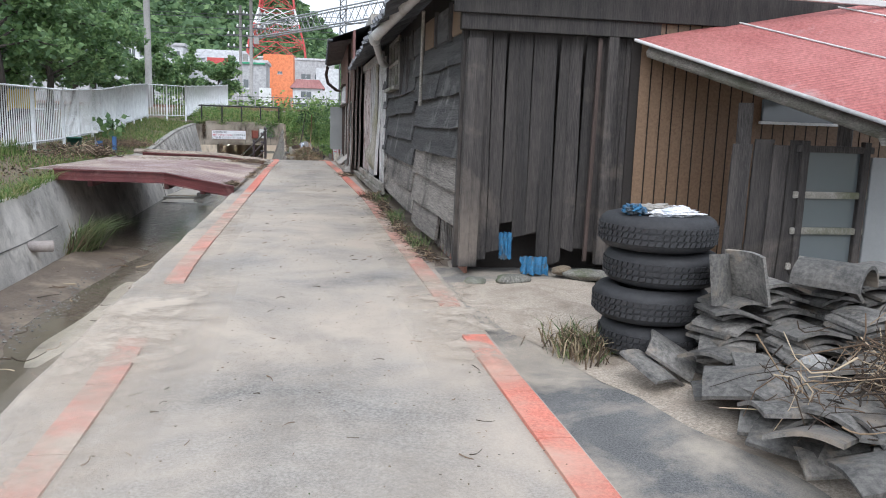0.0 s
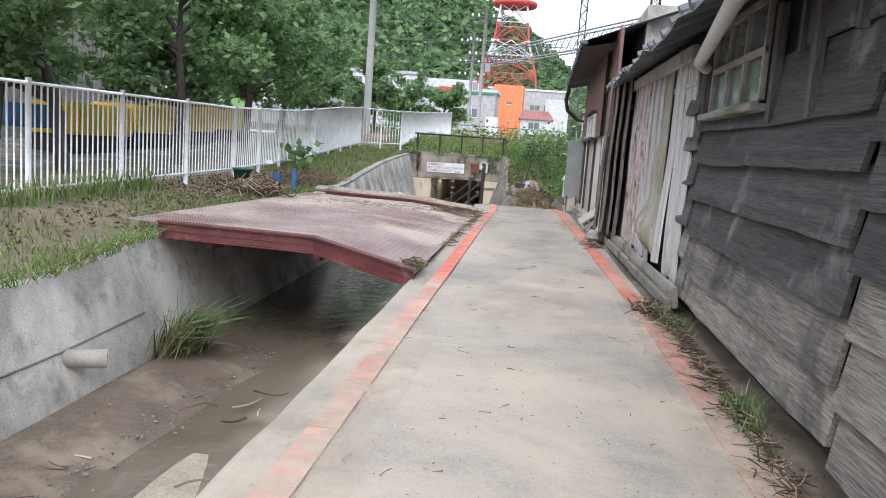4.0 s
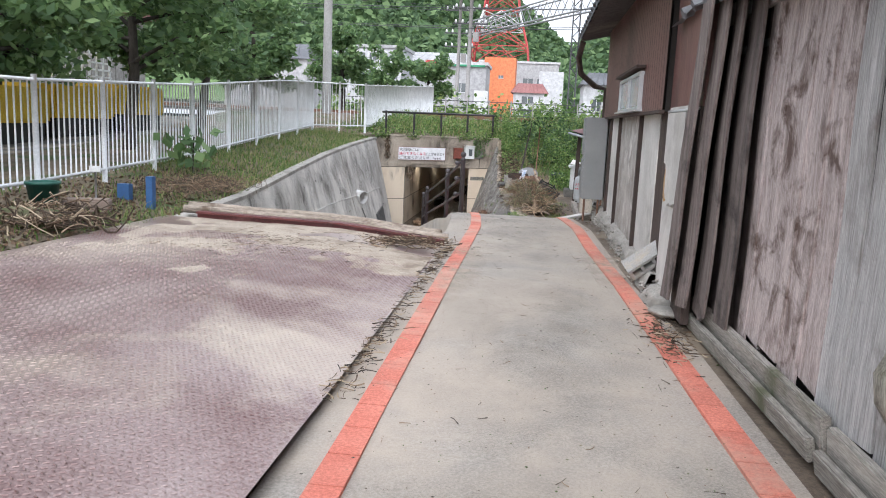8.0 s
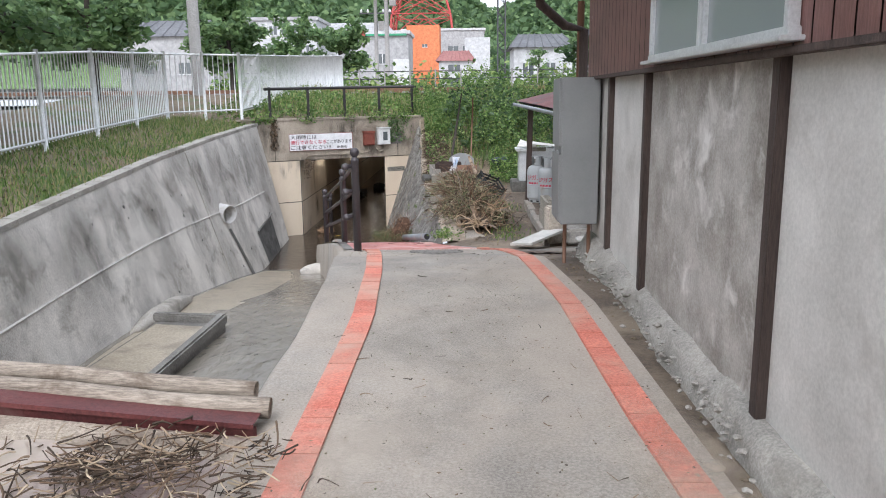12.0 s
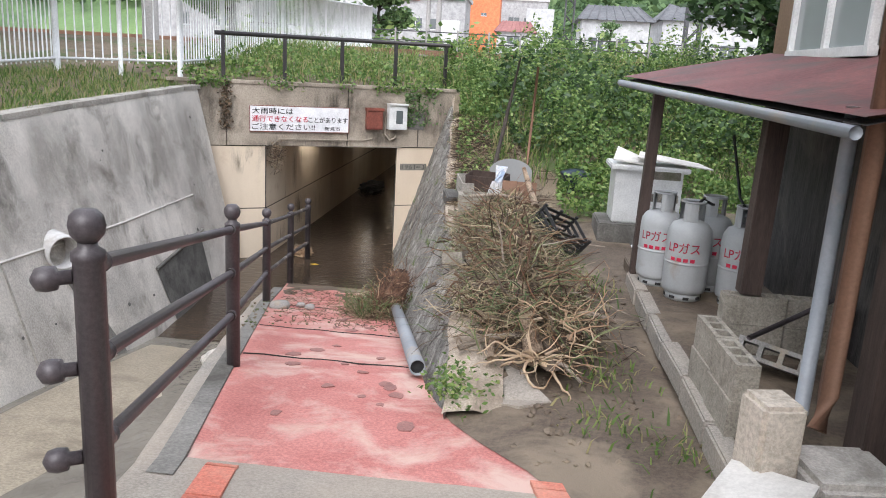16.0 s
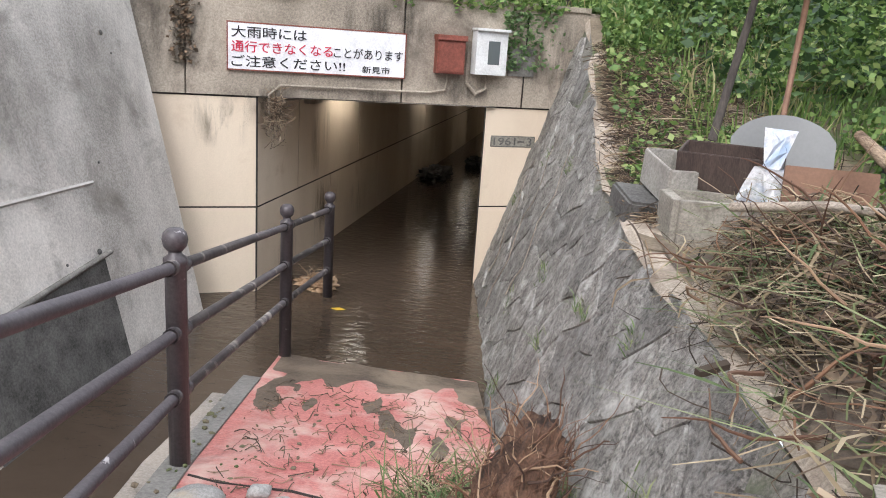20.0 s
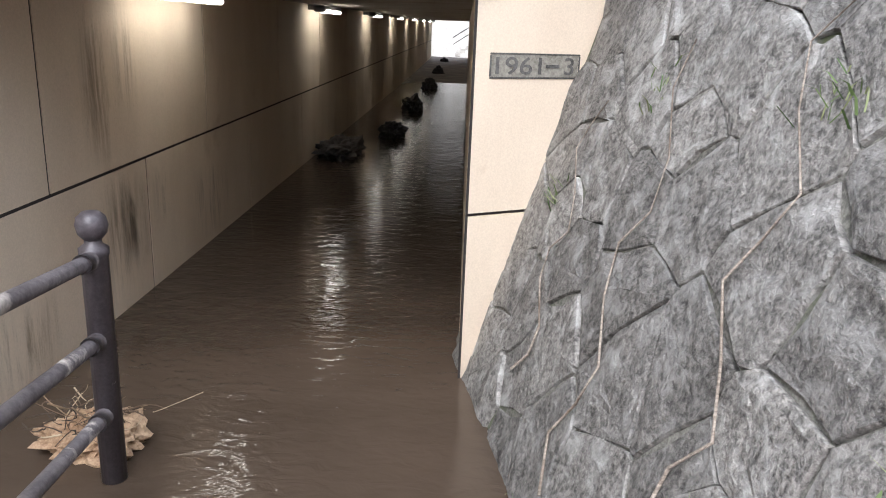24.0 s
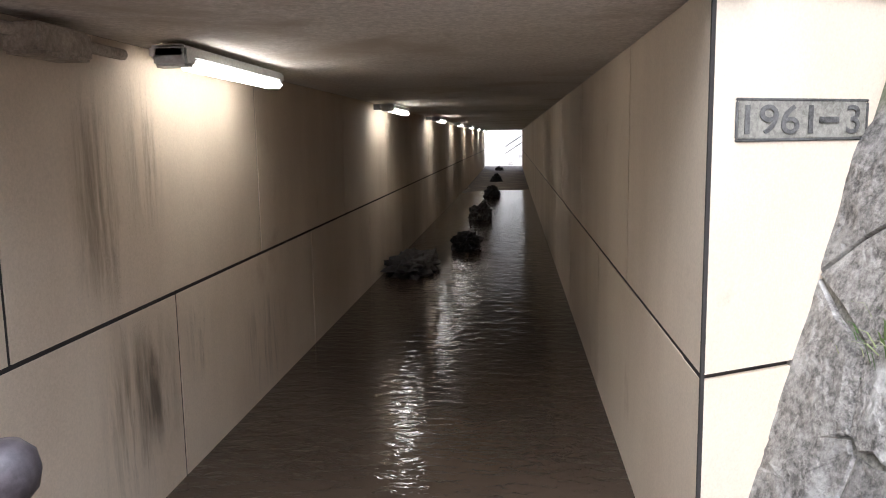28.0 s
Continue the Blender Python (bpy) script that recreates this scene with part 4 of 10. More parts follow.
portal_piece("joint_backing", -1.4, -0.004, -2.7, 0.45, M_JOINT_AND_SHADE, 0.2, out=-0.012)
portal_piece("joint_backing", S_MOUTH + 0.014, 3.6, -2.7, 0.45, M_JOINT_AND_SHADE, 0.2, out=-0.02)
portal_piece("joint_backing", -1.4, 3.6, CEIL + 0.002, 0.45, M_JOINT_AND_SHADE, 0.2, out=-0.010)
portal_piece("corner_seal", S_MOUTH - 0.003, S_MOUTH + 0.011, -2.6, CEIL, M_JOINT_AND_SHADE, 0.012, out=0.0015)
portal_piece("corner_seal", -0.010, 0.003, -2.6, CEIL, M_JOINT_AND_SHADE, 0.012, out=0.0015)
cap = portal_piece("portal_cap", -1.5, 3.3, 0.50, 0.55, M_PORTAL, 0.3, out=0.04)

tun_l = thing("tunnel_wall_left", "beige panelled inner wall streaked with brown water stains", "wall", kind="structure")
tun_r = thing("tunnel_wall_right", "beige panelled inner wall with dark joints", "wall", kind="structure")


def inner_panel(root, x, face, y0, y1, z0, z1, mat=M_BEIGE):
    verts = [(x, y0, tun(z0, y0)), (x, y1, tun(z0, y1)), (x, y1, tun(z1, y1)), (x, y0, tun(z1, y0))]
    verts += [(x - face * 0.012, v[1], v[2]) for v in verts]
    bm = bmesh.new()
    vs = [bm.verts.new(v) for v in verts]
    for f in ((0, 1, 2, 3), (7, 6, 5, 4), (0, 4, 5, 1), (1, 5, 6, 2), (2, 6, 7, 3), (3, 7, 4, 0)):
        bm.faces.new([vs[i] for i in f])
    bmesh.ops.recalc_face_normals(bm, faces=bm.faces[:])
    return part("wall_panel", bm, mat, root)


yl, yr = portal_y(X_TL), portal_y(X_TR)
STEP = 2.27
upper_l = [yl + 0.005] + [32.50 + STEP * i for i in range(17)] + [L_TUN]
lower_l = [yl + 0.005] + [33.614 - STEP / 2 * 0 + STEP * i for i in range(17)] + [L_TUN]
upper_r = [yr + 0.01] + [33.843 + STEP * i for i in range(16)] + [L_TUN]
lower_r = [yr + 0.01] + [34.95 + STEP * i for i in range(16)] + [L_TUN]
for ups, los, root, x, face in ((upper_l, lower_l, tun_l, X_TL, 1), (upper_r, lower_r, tun_r, X_TR, -1)):
    for a, b in zip(ups, ups[1:]):
        if b - a > 0.05:
            inner_panel(root, x, face, a + g, b - g, JOINT + g, CEIL - 0.002)
    for a, b in zip(los, los[1:]):
        if b - a > 0.05:
            inner_panel(root, x, face, a + g, b - g, -2.75, JOINT - g)
    y_in = ups[0] + (0.02 if face > 0 else 0.18)
    box("joint_backing", (x - face * 0.115, (y_in + L_TUN) / 2, -1.5), (0.22, L_TUN - y_in, 2.8), M_JOINT_AND_SHADE, root, bevel=0)
ceil = loft("ceiling", [[(X_TL - 0.1, (yl if y == 0 else y) - 0.06 * (y == 0), tun(CEIL, 31.4 if y == 0 else y)), (X_TR + 0.1, (yr if y == 0 else y), tun(CEIL, 32.5 if y == 0 else y))] for y in (0, 34, 38, 44, 52, 60, L_TUN)], M_CEIL, None)
tagged(ceil, "pale smooth concrete tunnel ceiling", "ceiling", kind="structure")
floor_t = loft("tunnel_floor", [[(X_TL - 0.05 + 2.1 * k / 4, y, -2.46 + 0.006 * (y - 32) + 0.03 * noise.noise(Vector((k, y * 0.3, 0)))) for k in range(5)] for y in [30.5 + 1.0 * i for i in range(43)]], M_MUD_WET, None, smooth=True)
tagged(floor_t, "silty tunnel floor under shallow water", "floor", kind="structure")
flood = loft("flood_water", [[(x, y, WATER + 0.001 * k) for k, x in enumerate((-4.4, -3.6, -2.8, -2.0, -1.2, -0.6))] for y in [26.4 + 1.0 * i for i in range(48)]], M_FLOOD, None, smooth=True)
tagged(flood, "still brown flood water filling the underpass", "water", kind="structure")
# daylight court at the far end of the tunnel
court = thing("far_court", "bright concrete court and stairs beyond the tunnel", "stairwell", kind="structure")
box("court_floor", (-2.2, 75, -2.5), (7, 8, 0.1), M_CONC, court)
box("court_wall", (-2.2, 79, -0.65), (7, 0.3, 3.6), M_PLASTER, court)
box("court_wall", (1.3, 75, -0.6), (0.3, 8, 3.6), M_CONC, court)
box("court_wall", (-5.7, 75, -0.6), (0.3, 8, 3.6), M_CONC, court)
for i in range(8):
    box("stair_tread", (-1.9 + 0.3 * i, 76.5, -2.2 + 0.2 * i), (0.3, 1.2, 0.2), M_CONC, court)
tube("stair_rail", [(-2.2, 75.8, -1.2), (0.4, 75.8, 0.5)], 0.03, M_BLACKRAIL, court)
tube("stair_rail", [(-2.2, 75.8, -1.6), (0.4, 75.8, 0.1)], 0.025, M_BLACKRAIL, court)

# ground above the tunnel, railway bed and the land to the horizon
for xs_, ys_ in (((-400, -120, -40, -8, 4, 20, 60, 150, 400), (37.5, 48, 71.2)), ((-400, -120, -40, -5.8), (71.2, 79.2)), ((1.4, 20, 60, 150, 400), (71.2, 79.2)), ((-400, -120, -40, -8, 4, 20, 60, 150, 400), (79.2, 100, 160, 260, 420))):
    far_ground = loft("ground", [[(x, y, 1.15 if y < 100 else 1.15 + (y - 100) * 0.02) for x in xs_] for y in ys_], M_GRAVEL, None)
    tagged(far_ground, "gravelly railway land stretching to the hills", "ground", kind="structure")
near_ground = loft("backland", [[(x, y, -0.7) for x in (-400, -60, -29)] for y in (-300, -40, 20, 38)], M_SOIL, None)
tagged(near_ground, "flat land behind the factory yard", "ground", kind="structure")
near_ground2 = loft("backland", [[(x, y, -0.62) for x in (3.1, 40, 400)] for y in (-300, -40, 20, 38)], M_SOIL, None)
tagged(near_ground2, "flat land behind the houses", "ground", kind="structure")
near_ground3 = loft("road_behind", [[(x, y, -0.6) for x in (-29, 0, 3.1)] for y in (-300, -40, -13.9)], M_ASPHALT, None)
tagged(near_ground3, "asphalt lane where the walk begins", "road", kind="structure")


# stone retaining wall on the right of the ramp
FOOT = [(23.5, 0.46), (24.7, 0.22), (27, -0.32), (30.5, -0.97), (32.0, -1.24), (32.75, -1.39)]
WTOP = [(23.4, 0.50, -1.02), (24.6, 0.44, -0.90), (26.5, 0.24, -0.86), (28.5, 0.02, -0.83), (30.0, -0.14, -0.72), (31.4, -0.24, -0.22), (32.4, -0.32, 0.22), (33.0, -0.36, 0.46)]


def stone_face(y, k, out=0.0):
    fx, fz = lerp(FOOT, y), z_way(min(y, 32)) - 0.12
    tx, tz = lerp([(r[0], r[1]) for r in WTOP], y), lerp([(r[0], r[2]) for r in WTOP], y)
    return Vector((fx + (tx - fx) * k - out * 0.95, y, fz + (tz - fz) * k + out * 0.3))


swall = thing("stone_wall", "battered retaining wall of rough grey stones set in mortar", "retaining wall", kind="structure")
loft("mortar", [[stone_face(y, k / 8, -0.009) for k in range(9)] for y in [23.4 + 0.3 * i for i in range(33)]], M_MORTAR, swall)
loft("wall_top", [[stone_face(y, 0.985, 0.012), stone_face(y, 1.0, -0.01) + Vector((0, 0, 0.02)), stone_face(y, 1.0, -0.02) + Vector((0.16, 0, 0.03)), stone_face(y, 1.0, -0.02) + Vector((0.32, 0, -0.02))] for y in [23.45 + 0.15 * i for i in range(65)]], M_MUD_DRY, swall, wobble=0.05)


def wall_stone(ring, seed):
    """One rough stone on the battered face, from its outline in (y, z)."""
    rng = random.Random(seed)
    def at(yy, zz, out):
        f, t = z_way(min(yy, 32)) - 0.12, lerp([(r[0], r[2]) for r in WTOP], yy)
        return stone_face(yy, min(1.02, max(-0.02, (zz - f) / max(0.1, t - f))), out)
    ring = [q for p, r in zip(ring, ring[1:] + ring[:1]) for q in (p, ((p[0] + r[0]) / 2 + rng.uniform(-0.02, 0.02), (p[1] + r[1]) / 2 + rng.uniform(-0.02, 0.02)))]
    n = len(ring)
    cy, cz = sum(p[0] for p in ring) / n, sum(p[1] for p in ring) / n

    def inset(k):
        return [(cy + (p - cy) * k, cz + (q - cz) * k) for p, q in ring]

    def rough(p, q, base):
        v = Vector((p * 2.6, q * 2.6, 3))
        return base + 0.014 * noise.noise(v) + 0.012 * noise.noise(v * 2.7) + 0.008 * noise.noise(v * 6.5)
    bulge = rng.uniform(0.005, 0.012)
    verts = [at(p, q, -0.03) for p, q in inset(0.972)] + [at(p, q, rough(p, q, 0.001)) for p, q in inset(0.968)]
    for k, lift in ((0.95, 0.85), (0.78, 1.0), (0.60, 1.05), (0.40, 1.0), (0.2, 1.05)):
        verts += [at(p, q, rough(p, q, bulge * lift + rng.uniform(-0.003, 0.003))) for p, q in inset(k)]
    verts.append(at(cy, cz, rough(cy, cz, bulge)))
    faces = []
    for i in range(n):
        j = (i + 1) % n
        for o in range(0, 6 * n, n):
            faces.append((o + i, o + j, o + n + j, o + n + i))
        faces.append((6 * n + i, 6 * n + j, 7 * n))
    return cells("stone", [(v.x, v.y, v.z) for v in verts], faces, M_STONE, swall)


# grime films on the walls: below the first lamp, on the portal and down the canal wall
def wall_film(name, root, corner, along, down, mat):
    """A thin patch from its upper corner, its run and its drop."""
    a, u, d = Vector(corner), Vector(along), Vector(down)
    return cells(name, [a, a + u, a + u + d, a + d], [(0, 1, 2, 3)], mat, root)


for i, (y, z, w, h, mt) in enumerate(((33.12, -1.52, 0.50, 0.62, M_STAIN_DARK), (33.66, -1.55, 0.34, 0.40, M_STAIN_DARK), (32.85, -0.56, 0.40, 0.95, M_STAIN_BROWN), (33.2, -0.55, 0.35, 0.7, M_STAIN_BROWN), (32.9, -1.5, 0.5, 0.8, M_STAIN_BROWN), (31.8, -1.9, 0.7, 0.42, M_STAIN_BROWN), (34.3, -1.7, 0.9, 0.6, M_STAIN_BROWN))):
    wall_film("water_stain", tun_l, (X_TL + 0.003 + 0.002 * i, y, z), (0, w, 0), (0, 0, -h), mt)
for i, (s, z, w, h) in enumerate(((-0.62, -0.40, 0.55, 0.55), (-0.15, -0.30, 0.5, 0.45), (0.9, -0.36, 0.6, 0.14), (-1.2, 0.48, 0.9, 0.8), (0.6, 0.5, 1.2, 0.5), (2.5, 0.5, 0.9, 0.95), (1.55, -0.2, 0.8, 0.28))):
    a_, b_ = on_portal(s, z, 0.023 + 0.002 * i), on_portal(s + w, z, 0.023 + 0.002 * i)
    wall_film("water_stain", portal, a_, b_ - a_, (0, 0, -h), M_STAIN_DARK)
rf = random.Random(23)
y = 0.4
while y < 28.5:
    w, k1 = rf.uniform(0.7, 1.9), rf.uniform(0.4, 0.95)
    if y + w < 30.4:
        cells("algae_streak", [wall_point(y, 0.0, 0.014), wall_point(y + w, 0.0, 0.014), wall_point(y + w, k1, 0.014), wall_point(y, k1, 0.014)], [(0, 1, 2, 3)], M_STAIN_BLACK, cw)
    y += w + rf.uniform(0.02, 0.9)
for i in range(12):
    y = 16.4 + 1.2 * i
    cells("weathered_band", [wall_point(y, 0.0, 0.020), wall_point(y + 1.2, 0.0, 0.020), wall_point(y + 1.2, 0.42, 0.020), wall_point(y, 0.42, 0.020)], [(0, 1, 2, 3)], M_STAIN_TOP, cw)
# construction joints and cracks across the ramp
for y in (24.55, 25.9, 27.5):
    cells("crack", *tube_mesh([(lerp(X_EDGE, y) + 0.24 + (lerp(X_RIGHT, y) - lerp(X_EDGE, y) - 0.26) * k / 9, y + 0.02 * math.sin(k * 1.9 + y), z_way(y + 0.02 * math.sin(k * 1.9 + y)) + 0.002) for k in range(10)], 0.007, 5), M_JOINT_AND_SHADE, ramp_ob)
# flakes of coating worn off the ramp, dark and damp
rk = random.Random(61)
for i in range(26):
    y = rk.uniform(23.2, 27.2)
    x = lerp(X_EDGE, y) + 0.4 + rk.random() * (lerp(X_RIGHT, y) - lerp(X_EDGE, y) - 0.6)
    n_, rad = rk.randint(5, 8), rk.uniform(0.025, 0.07)
    ring = []
    for k in range(n_):
        w = 2 * math.pi * k / n_
        px_, py_ = x + rad * rk.uniform(0.6, 1.3) * math.cos(w), y + rad * rk.uniform(0.7, 1.5) * math.sin(w)
        ring.append((px_, py_, z_way(py_) + 0.0055))
    slab("worn_patch", ring, 0.012, M_RAMP_WORN, ramp_ob)
# tan sand and worn concrete shining through the stream beside the ramp
sandl = loft("stream_sand", [[(lerp(X_TOE, y) + 0.02 + (0.80 + 0.22 * math.sin(y * 0.8 + 1)) * k / 6, y, lerp(Z_BED, y) + 0.052 - 0.022 * (k / 6) ** 2 + 0.012 * noise.noise(Vector((k * 0.7, y * 1.3, 6)))) for k in range(7)] for y in [16.5 + 0.35 * i for i in range(31)]], M_SAND_GLINT, None, smooth=True)
tagged(sandl, "wet tan sand along the toe of the canal wall", "sand", kind="structure")


# ---- bridge plate over the canal ----
plate = thing("bridge_plate", "red-brown checker steel bridge plate, muddy and worn, over the canal", "bridge plate")
P_KINK = -1.32


def plate_z(x, y):
    f = (y - 8.6) / 7.1
    zl, zk, zr = -0.22 - 0.05 * f, -0.255 - 0.05 * f, -0.435 - 0.002 * f
    return zl + (zk - zl) * (x + 3.1) / 1.78 if x < P_KINK else zk + (zr - zk) * (x - P_KINK) / 1.26


def plate_front(x):
    return 9.02 + 0.05 * (x + 3.1) if x < P_KINK else 9.10 - 0.44 * (x - P_KINK)


def plate_back(x):
    return 15.75 + 0.02 * x


px = [-3.5, -3.1, -2.7, -2.3, -1.8, P_KINK, -1.0, -0.7, -0.35, -0.08]
loft("deck", [[(x, plate_front(x) + (plate_back(x) - plate_front(x)) * i / 16, plate_z(x, plate_front(x) + (plate_back(x) - plate_front(x)) * i / 16)) for x in px] for i in range(17)], M_STEEL_RED, plate)
# raised checker bars of the tread
cv, cf = [], []
for i in range(168):
    for j in range(92):
        x, y = -3.4 + 0.036 * (j if i % 2 else j + 0.5), 8.7 + 0.036 * i
        if x > -0.1 or y < plate_front(x) + 0.03:
            continue
        dx, dy = (0.011, 0.007) if (i + j) % 2 else (0.011, -0.007)
        nx, ny = -dy * 0.35, dx * 0.35
        z = plate_z(x, y) + 0.001
        o = len(cv)
        cv += [(x - dx - nx, y - dy - ny, z), (x + dx - nx, y + dy - ny, z), (x + dx + nx, y + dy + ny, z), (x - dx + nx, y - dy + ny, z), (x - dx * 0.8, y - dy * 0.8, z + 0.004), (x + dx * 0.8, y + dy * 0.8, z + 0.004)]
        cf += [(o, o + 1, o + 5, o + 4), (o + 2, o + 3, o + 4, o + 5)]
tread = cells("checker_tread", cv, cf, M_STEEL_RED, plate)
tread["kind"] = "stuff"


def channel(name, pts, h, mat, root):
    """A steel channel along points: web with two flanges."""
    rows_ = []
    for p in pts:
        p = Vector(p)
        rows_.append([p + Vector((0, 0.09, 0.012)), p + Vector((0, -0.045, 0.012)), p + Vector((0, -0.045, -0.010)), p + Vector((0, 0.0, -0.014)), p + Vector((0, 0.0, -h * 0.5)), p + Vector((0, -0.012, -h * 0.5)), p + Vector((0, -0.012, -h * 0.55)), p + Vector((0, 0.0, -h * 0.55)), p + Vector((0, 0.0, -h + 0.016)), p + Vector((0, -0.055, -h + 0.012)), p + Vector((0, -0.055, -h)), p + Vector((0, 0.09, -h))])
    return loft(name, rows_, mat, root)


channel("front_channel", [(x, plate_front(x) - 0.005, plate_z(x, plate_front(x)) + 0.01) for x in px[1:]], 0.18, M_BEAM_RED, plate)
channel("back_channel", [(x, plate_back(x) + 0.01, plate_z(x, plate_back(x)) + 0.065) for x in px[1:]], 0.17, M_BEAM_RED, plate)
for x in (-2.6, P_KINK, -0.7):
    box("joist", (x, 12.4, plate_z(x, 12.4) - 0.19), (0.08, 6.3, 0.15), M_BEAM_RED, plate)
pm = loft("dried_mud", [[(-3.2 + 3.1 * k / 31, 12.4 + 3.3 * i / 33, plate_z(-3.2 + 3.1 * k / 31, 12.4 + 3.3 * i / 33) - 0.016 + 0.014 * min(1.5, i / 14) + 0.022 * noise.noise(Vector((k * 0.11, i * 0.16, 2))) + 0.012 * noise.noise(Vector((k * 0.4, i * 0.5, 7)))) for k in range(32)] for i in range(34)], M_MUD_DRY, None, smooth=True)
tagged(pm, "caked tan silt on the far end of the bridge plate", "mud", kind="stuff")
for i, (dy, dz, r) in enumerate(((0.0, 0.075, 0.05), (0.14, 0.105, 0.048))):
    pts = [(-3.35 + (3.30 - 0.1 * i) * k / 7, 15.88 + dy + 0.015 * math.sin(k * 2 + i), plate_z(-3.25 + 3.2 * k / 7, 15.7) + dz + 0.008 * math.sin(k * 3)) for k in range(8)]
    lg = tube("log", pts, [r * (0.92 + 0.08 * math.cos(k)) for k in range(8)], M_LOG, None, "", 12)
    tagged(lg, "long pale weathered log lying along the bridge plate", "log", "logs on the plate")

# ---- white fence ----
FENCE = [(-6, -4.85, 1.15, -0.3), (9.2, -4.82, 1.27, -0.14), (15.2, -4.82, 1.32, -0.02), (20, -5.15, 1.5, 0.12), (26, -5.62, 1.9, 0.42), (30.2, -6.0, 2.09, 0.60)]


def fence_run(pts, post_gap, bar_gap, label, solid=False):
    """Fence along (x, y, top, bottom) points, with posts, two rails and upright bars."""
    run = thing("fence", label, "fence", "white fences", "")
    seg = []
    for a, b in zip(pts, pts[1:]):
        n = max(1, round(math.hypot(b[0] - a[0], b[1] - a[1]) / post_gap))
        for i in range(n):
            seg.append(tuple(a[k] + (b[k] - a[k]) * i / n for k in range(4)))
    seg.append(pts[-1])
    for a, b in zip(seg, seg[1:]):
        tube("post", [(a[0], a[1], a[3] - 0.25), (a[0], a[1], a[2] + 0.02)], 0.035, M_FENCE, run, sides=8)
        for k in (0.03, 1.0):
            z0, z1 = a[3] + 0.1 + (a[2] - a[3] - 0.14) * k, b[3] + 0.1 + (b[2] - b[3] - 0.14) * k
            tube("rail", [(a[0], a[1], z0), (b[0], b[1], z1)], 0.022, M_FENCE, run, sides=6)
        ln = math.hypot(b[0] - a[0], b[1] - a[1])
        m = max(2, int(ln / bar_gap))
        for i in range(1, m):
            f = i / m
            x, y = a[0] + (b[0] - a[0]) * f, a[1] + (b[1] - a[1]) * f
            z0, z1 = a[3] + (b[3] - a[3]) * f + 0.09, a[2] + (b[2] - a[2]) * f - 0.03
            tube("bar", [(x, y, z0), (x, y, z1)], 0.011, M_FENCE, run, sides=5)
    a = seg[-1]
    tube("post", [(a[0], a[1], a[3] - 0.25), (a[0], a[1], a[2] + 0.02)], 0.035, M_FENCE, run, sides=8)
    return run


fence_run([(x, y, t, b) for y, x, t, b in FENCE], 1.75, 0.115, "white steel bar fence along the factory yard, slightly rusty")
fence_run([(-6.0, 30.25, 2.09, 0.6), (-4.56, 31.16, 2.09, 0.64)], 0.9, 0.115, "short white steel bar fence closing the corner above the canal")
fence_run([(-4.56, 31.2, 2.09, 0.64), (-4.5, 38, 2.4, 0.95), (-4.39, 45.6, 2.78, 1.2)], 1.9, 0.10, "white steel bar fence running on beside the railway")

# ---- black guard rail over the portal ----
guard = thing("guard_rail", "black steel guard rail above the portal", "railing")
ga, gb = Vector((-4.0, portal_y(-4.0) + 0.2, 1.25)), Vector((-0.5, portal_y(-0.5) + 0.6, 1.30))
tube("top_rail", [ga, gb], 0.035, M_BLACKRAIL, guard, sides=8)
for i in range(5):
    p = ga.lerp(gb, 0.03 + 0.94 * i / 4)
    box("post", (p.x, p.y, 0.82), (0.055, 0.055, 0.95), M_BLACKRAIL, guard, turn=(0, 0, 30))

# ---- handrail beside the ramp ----
rail = thing("handrail", "dark brown steel handrail with ball-topped posts and three worn pipes", "handrail")
POSTS = [(-0.43, 21.40, -0.74, 1.21), (-1.02, 24.09, -1.16, 1.14), (-1.96, 27.60, -1.87, 1.13), (-2.40, 30.0, -2.36, 1.235), (-2.56, 31.5, -2.40, 1.10)]
for x, y, z, h in POSTS:
    post = lathe("post", [(0.046, -0.25), (0.046, h - 0.16), (0.05, h - 0.155), (0.05, h - 0.13), (0.03, h - 0.115), (0.028, h - 0.10)], (x, y, z), M_RAIL, rail, sides=16)
    ball = lathe("ball", [(0.005, h - 0.108), (0.03, h - 0.10), (0.048, h - 0.078), (0.054, h - 0.05), (0.048, h - 0.022), (0.03, h - 0.004), (0.006, h)], (x, y, z), M_RAIL, rail, sides=16)
for a, b in zip(POSTS, POSTS[1:]):
    for k in (-0.755, -0.465, -0.17):
        za, zb = a[2] + a[3] + k, b[2] + b[3] + k
        d = Vector((b[0] - a[0], b[1] - a[1], zb - za)).normalized()
        p, q = Vector((a[0], a[1], za)) + d * 0.045, Vector((b[0], b[1], zb)) - d * 0.045
        pipe = tube("pipe", [p, q], 0.026, M_RAIL_WORN if a[1] > 26 else M_RAIL, rail, sides=12)
        for e, s in ((p, 1), (q, -1)):
            tube("socket", [e - d * 0.004, e + d * s * 0.07], 0.034, M_RAIL_WORN, rail, sides=12)
x, y, z, h = POSTS[0]
for k in (0.42, 0.715, 1.005):
    zz = z + k
    lathe("end_knob", [(0.022, 0.0), (0.022, 0.04), (0.036, 0.045), (0.04, 0.075), (0.034, 0.10), (0.01, 0.115)], (x - 0.04, y - 0.02, zz), M_RAIL, rail, sides=14, axis=(-1, -0.35, -0.1))

# ---- warning sign on the portal ----
sign = thing("warning_sign", "white warning sign with black and red Japanese lettering about flooding", "sign")
S0, S1 = -0.27, 1.37
ZS0, ZS1 = -0.245, 0.175


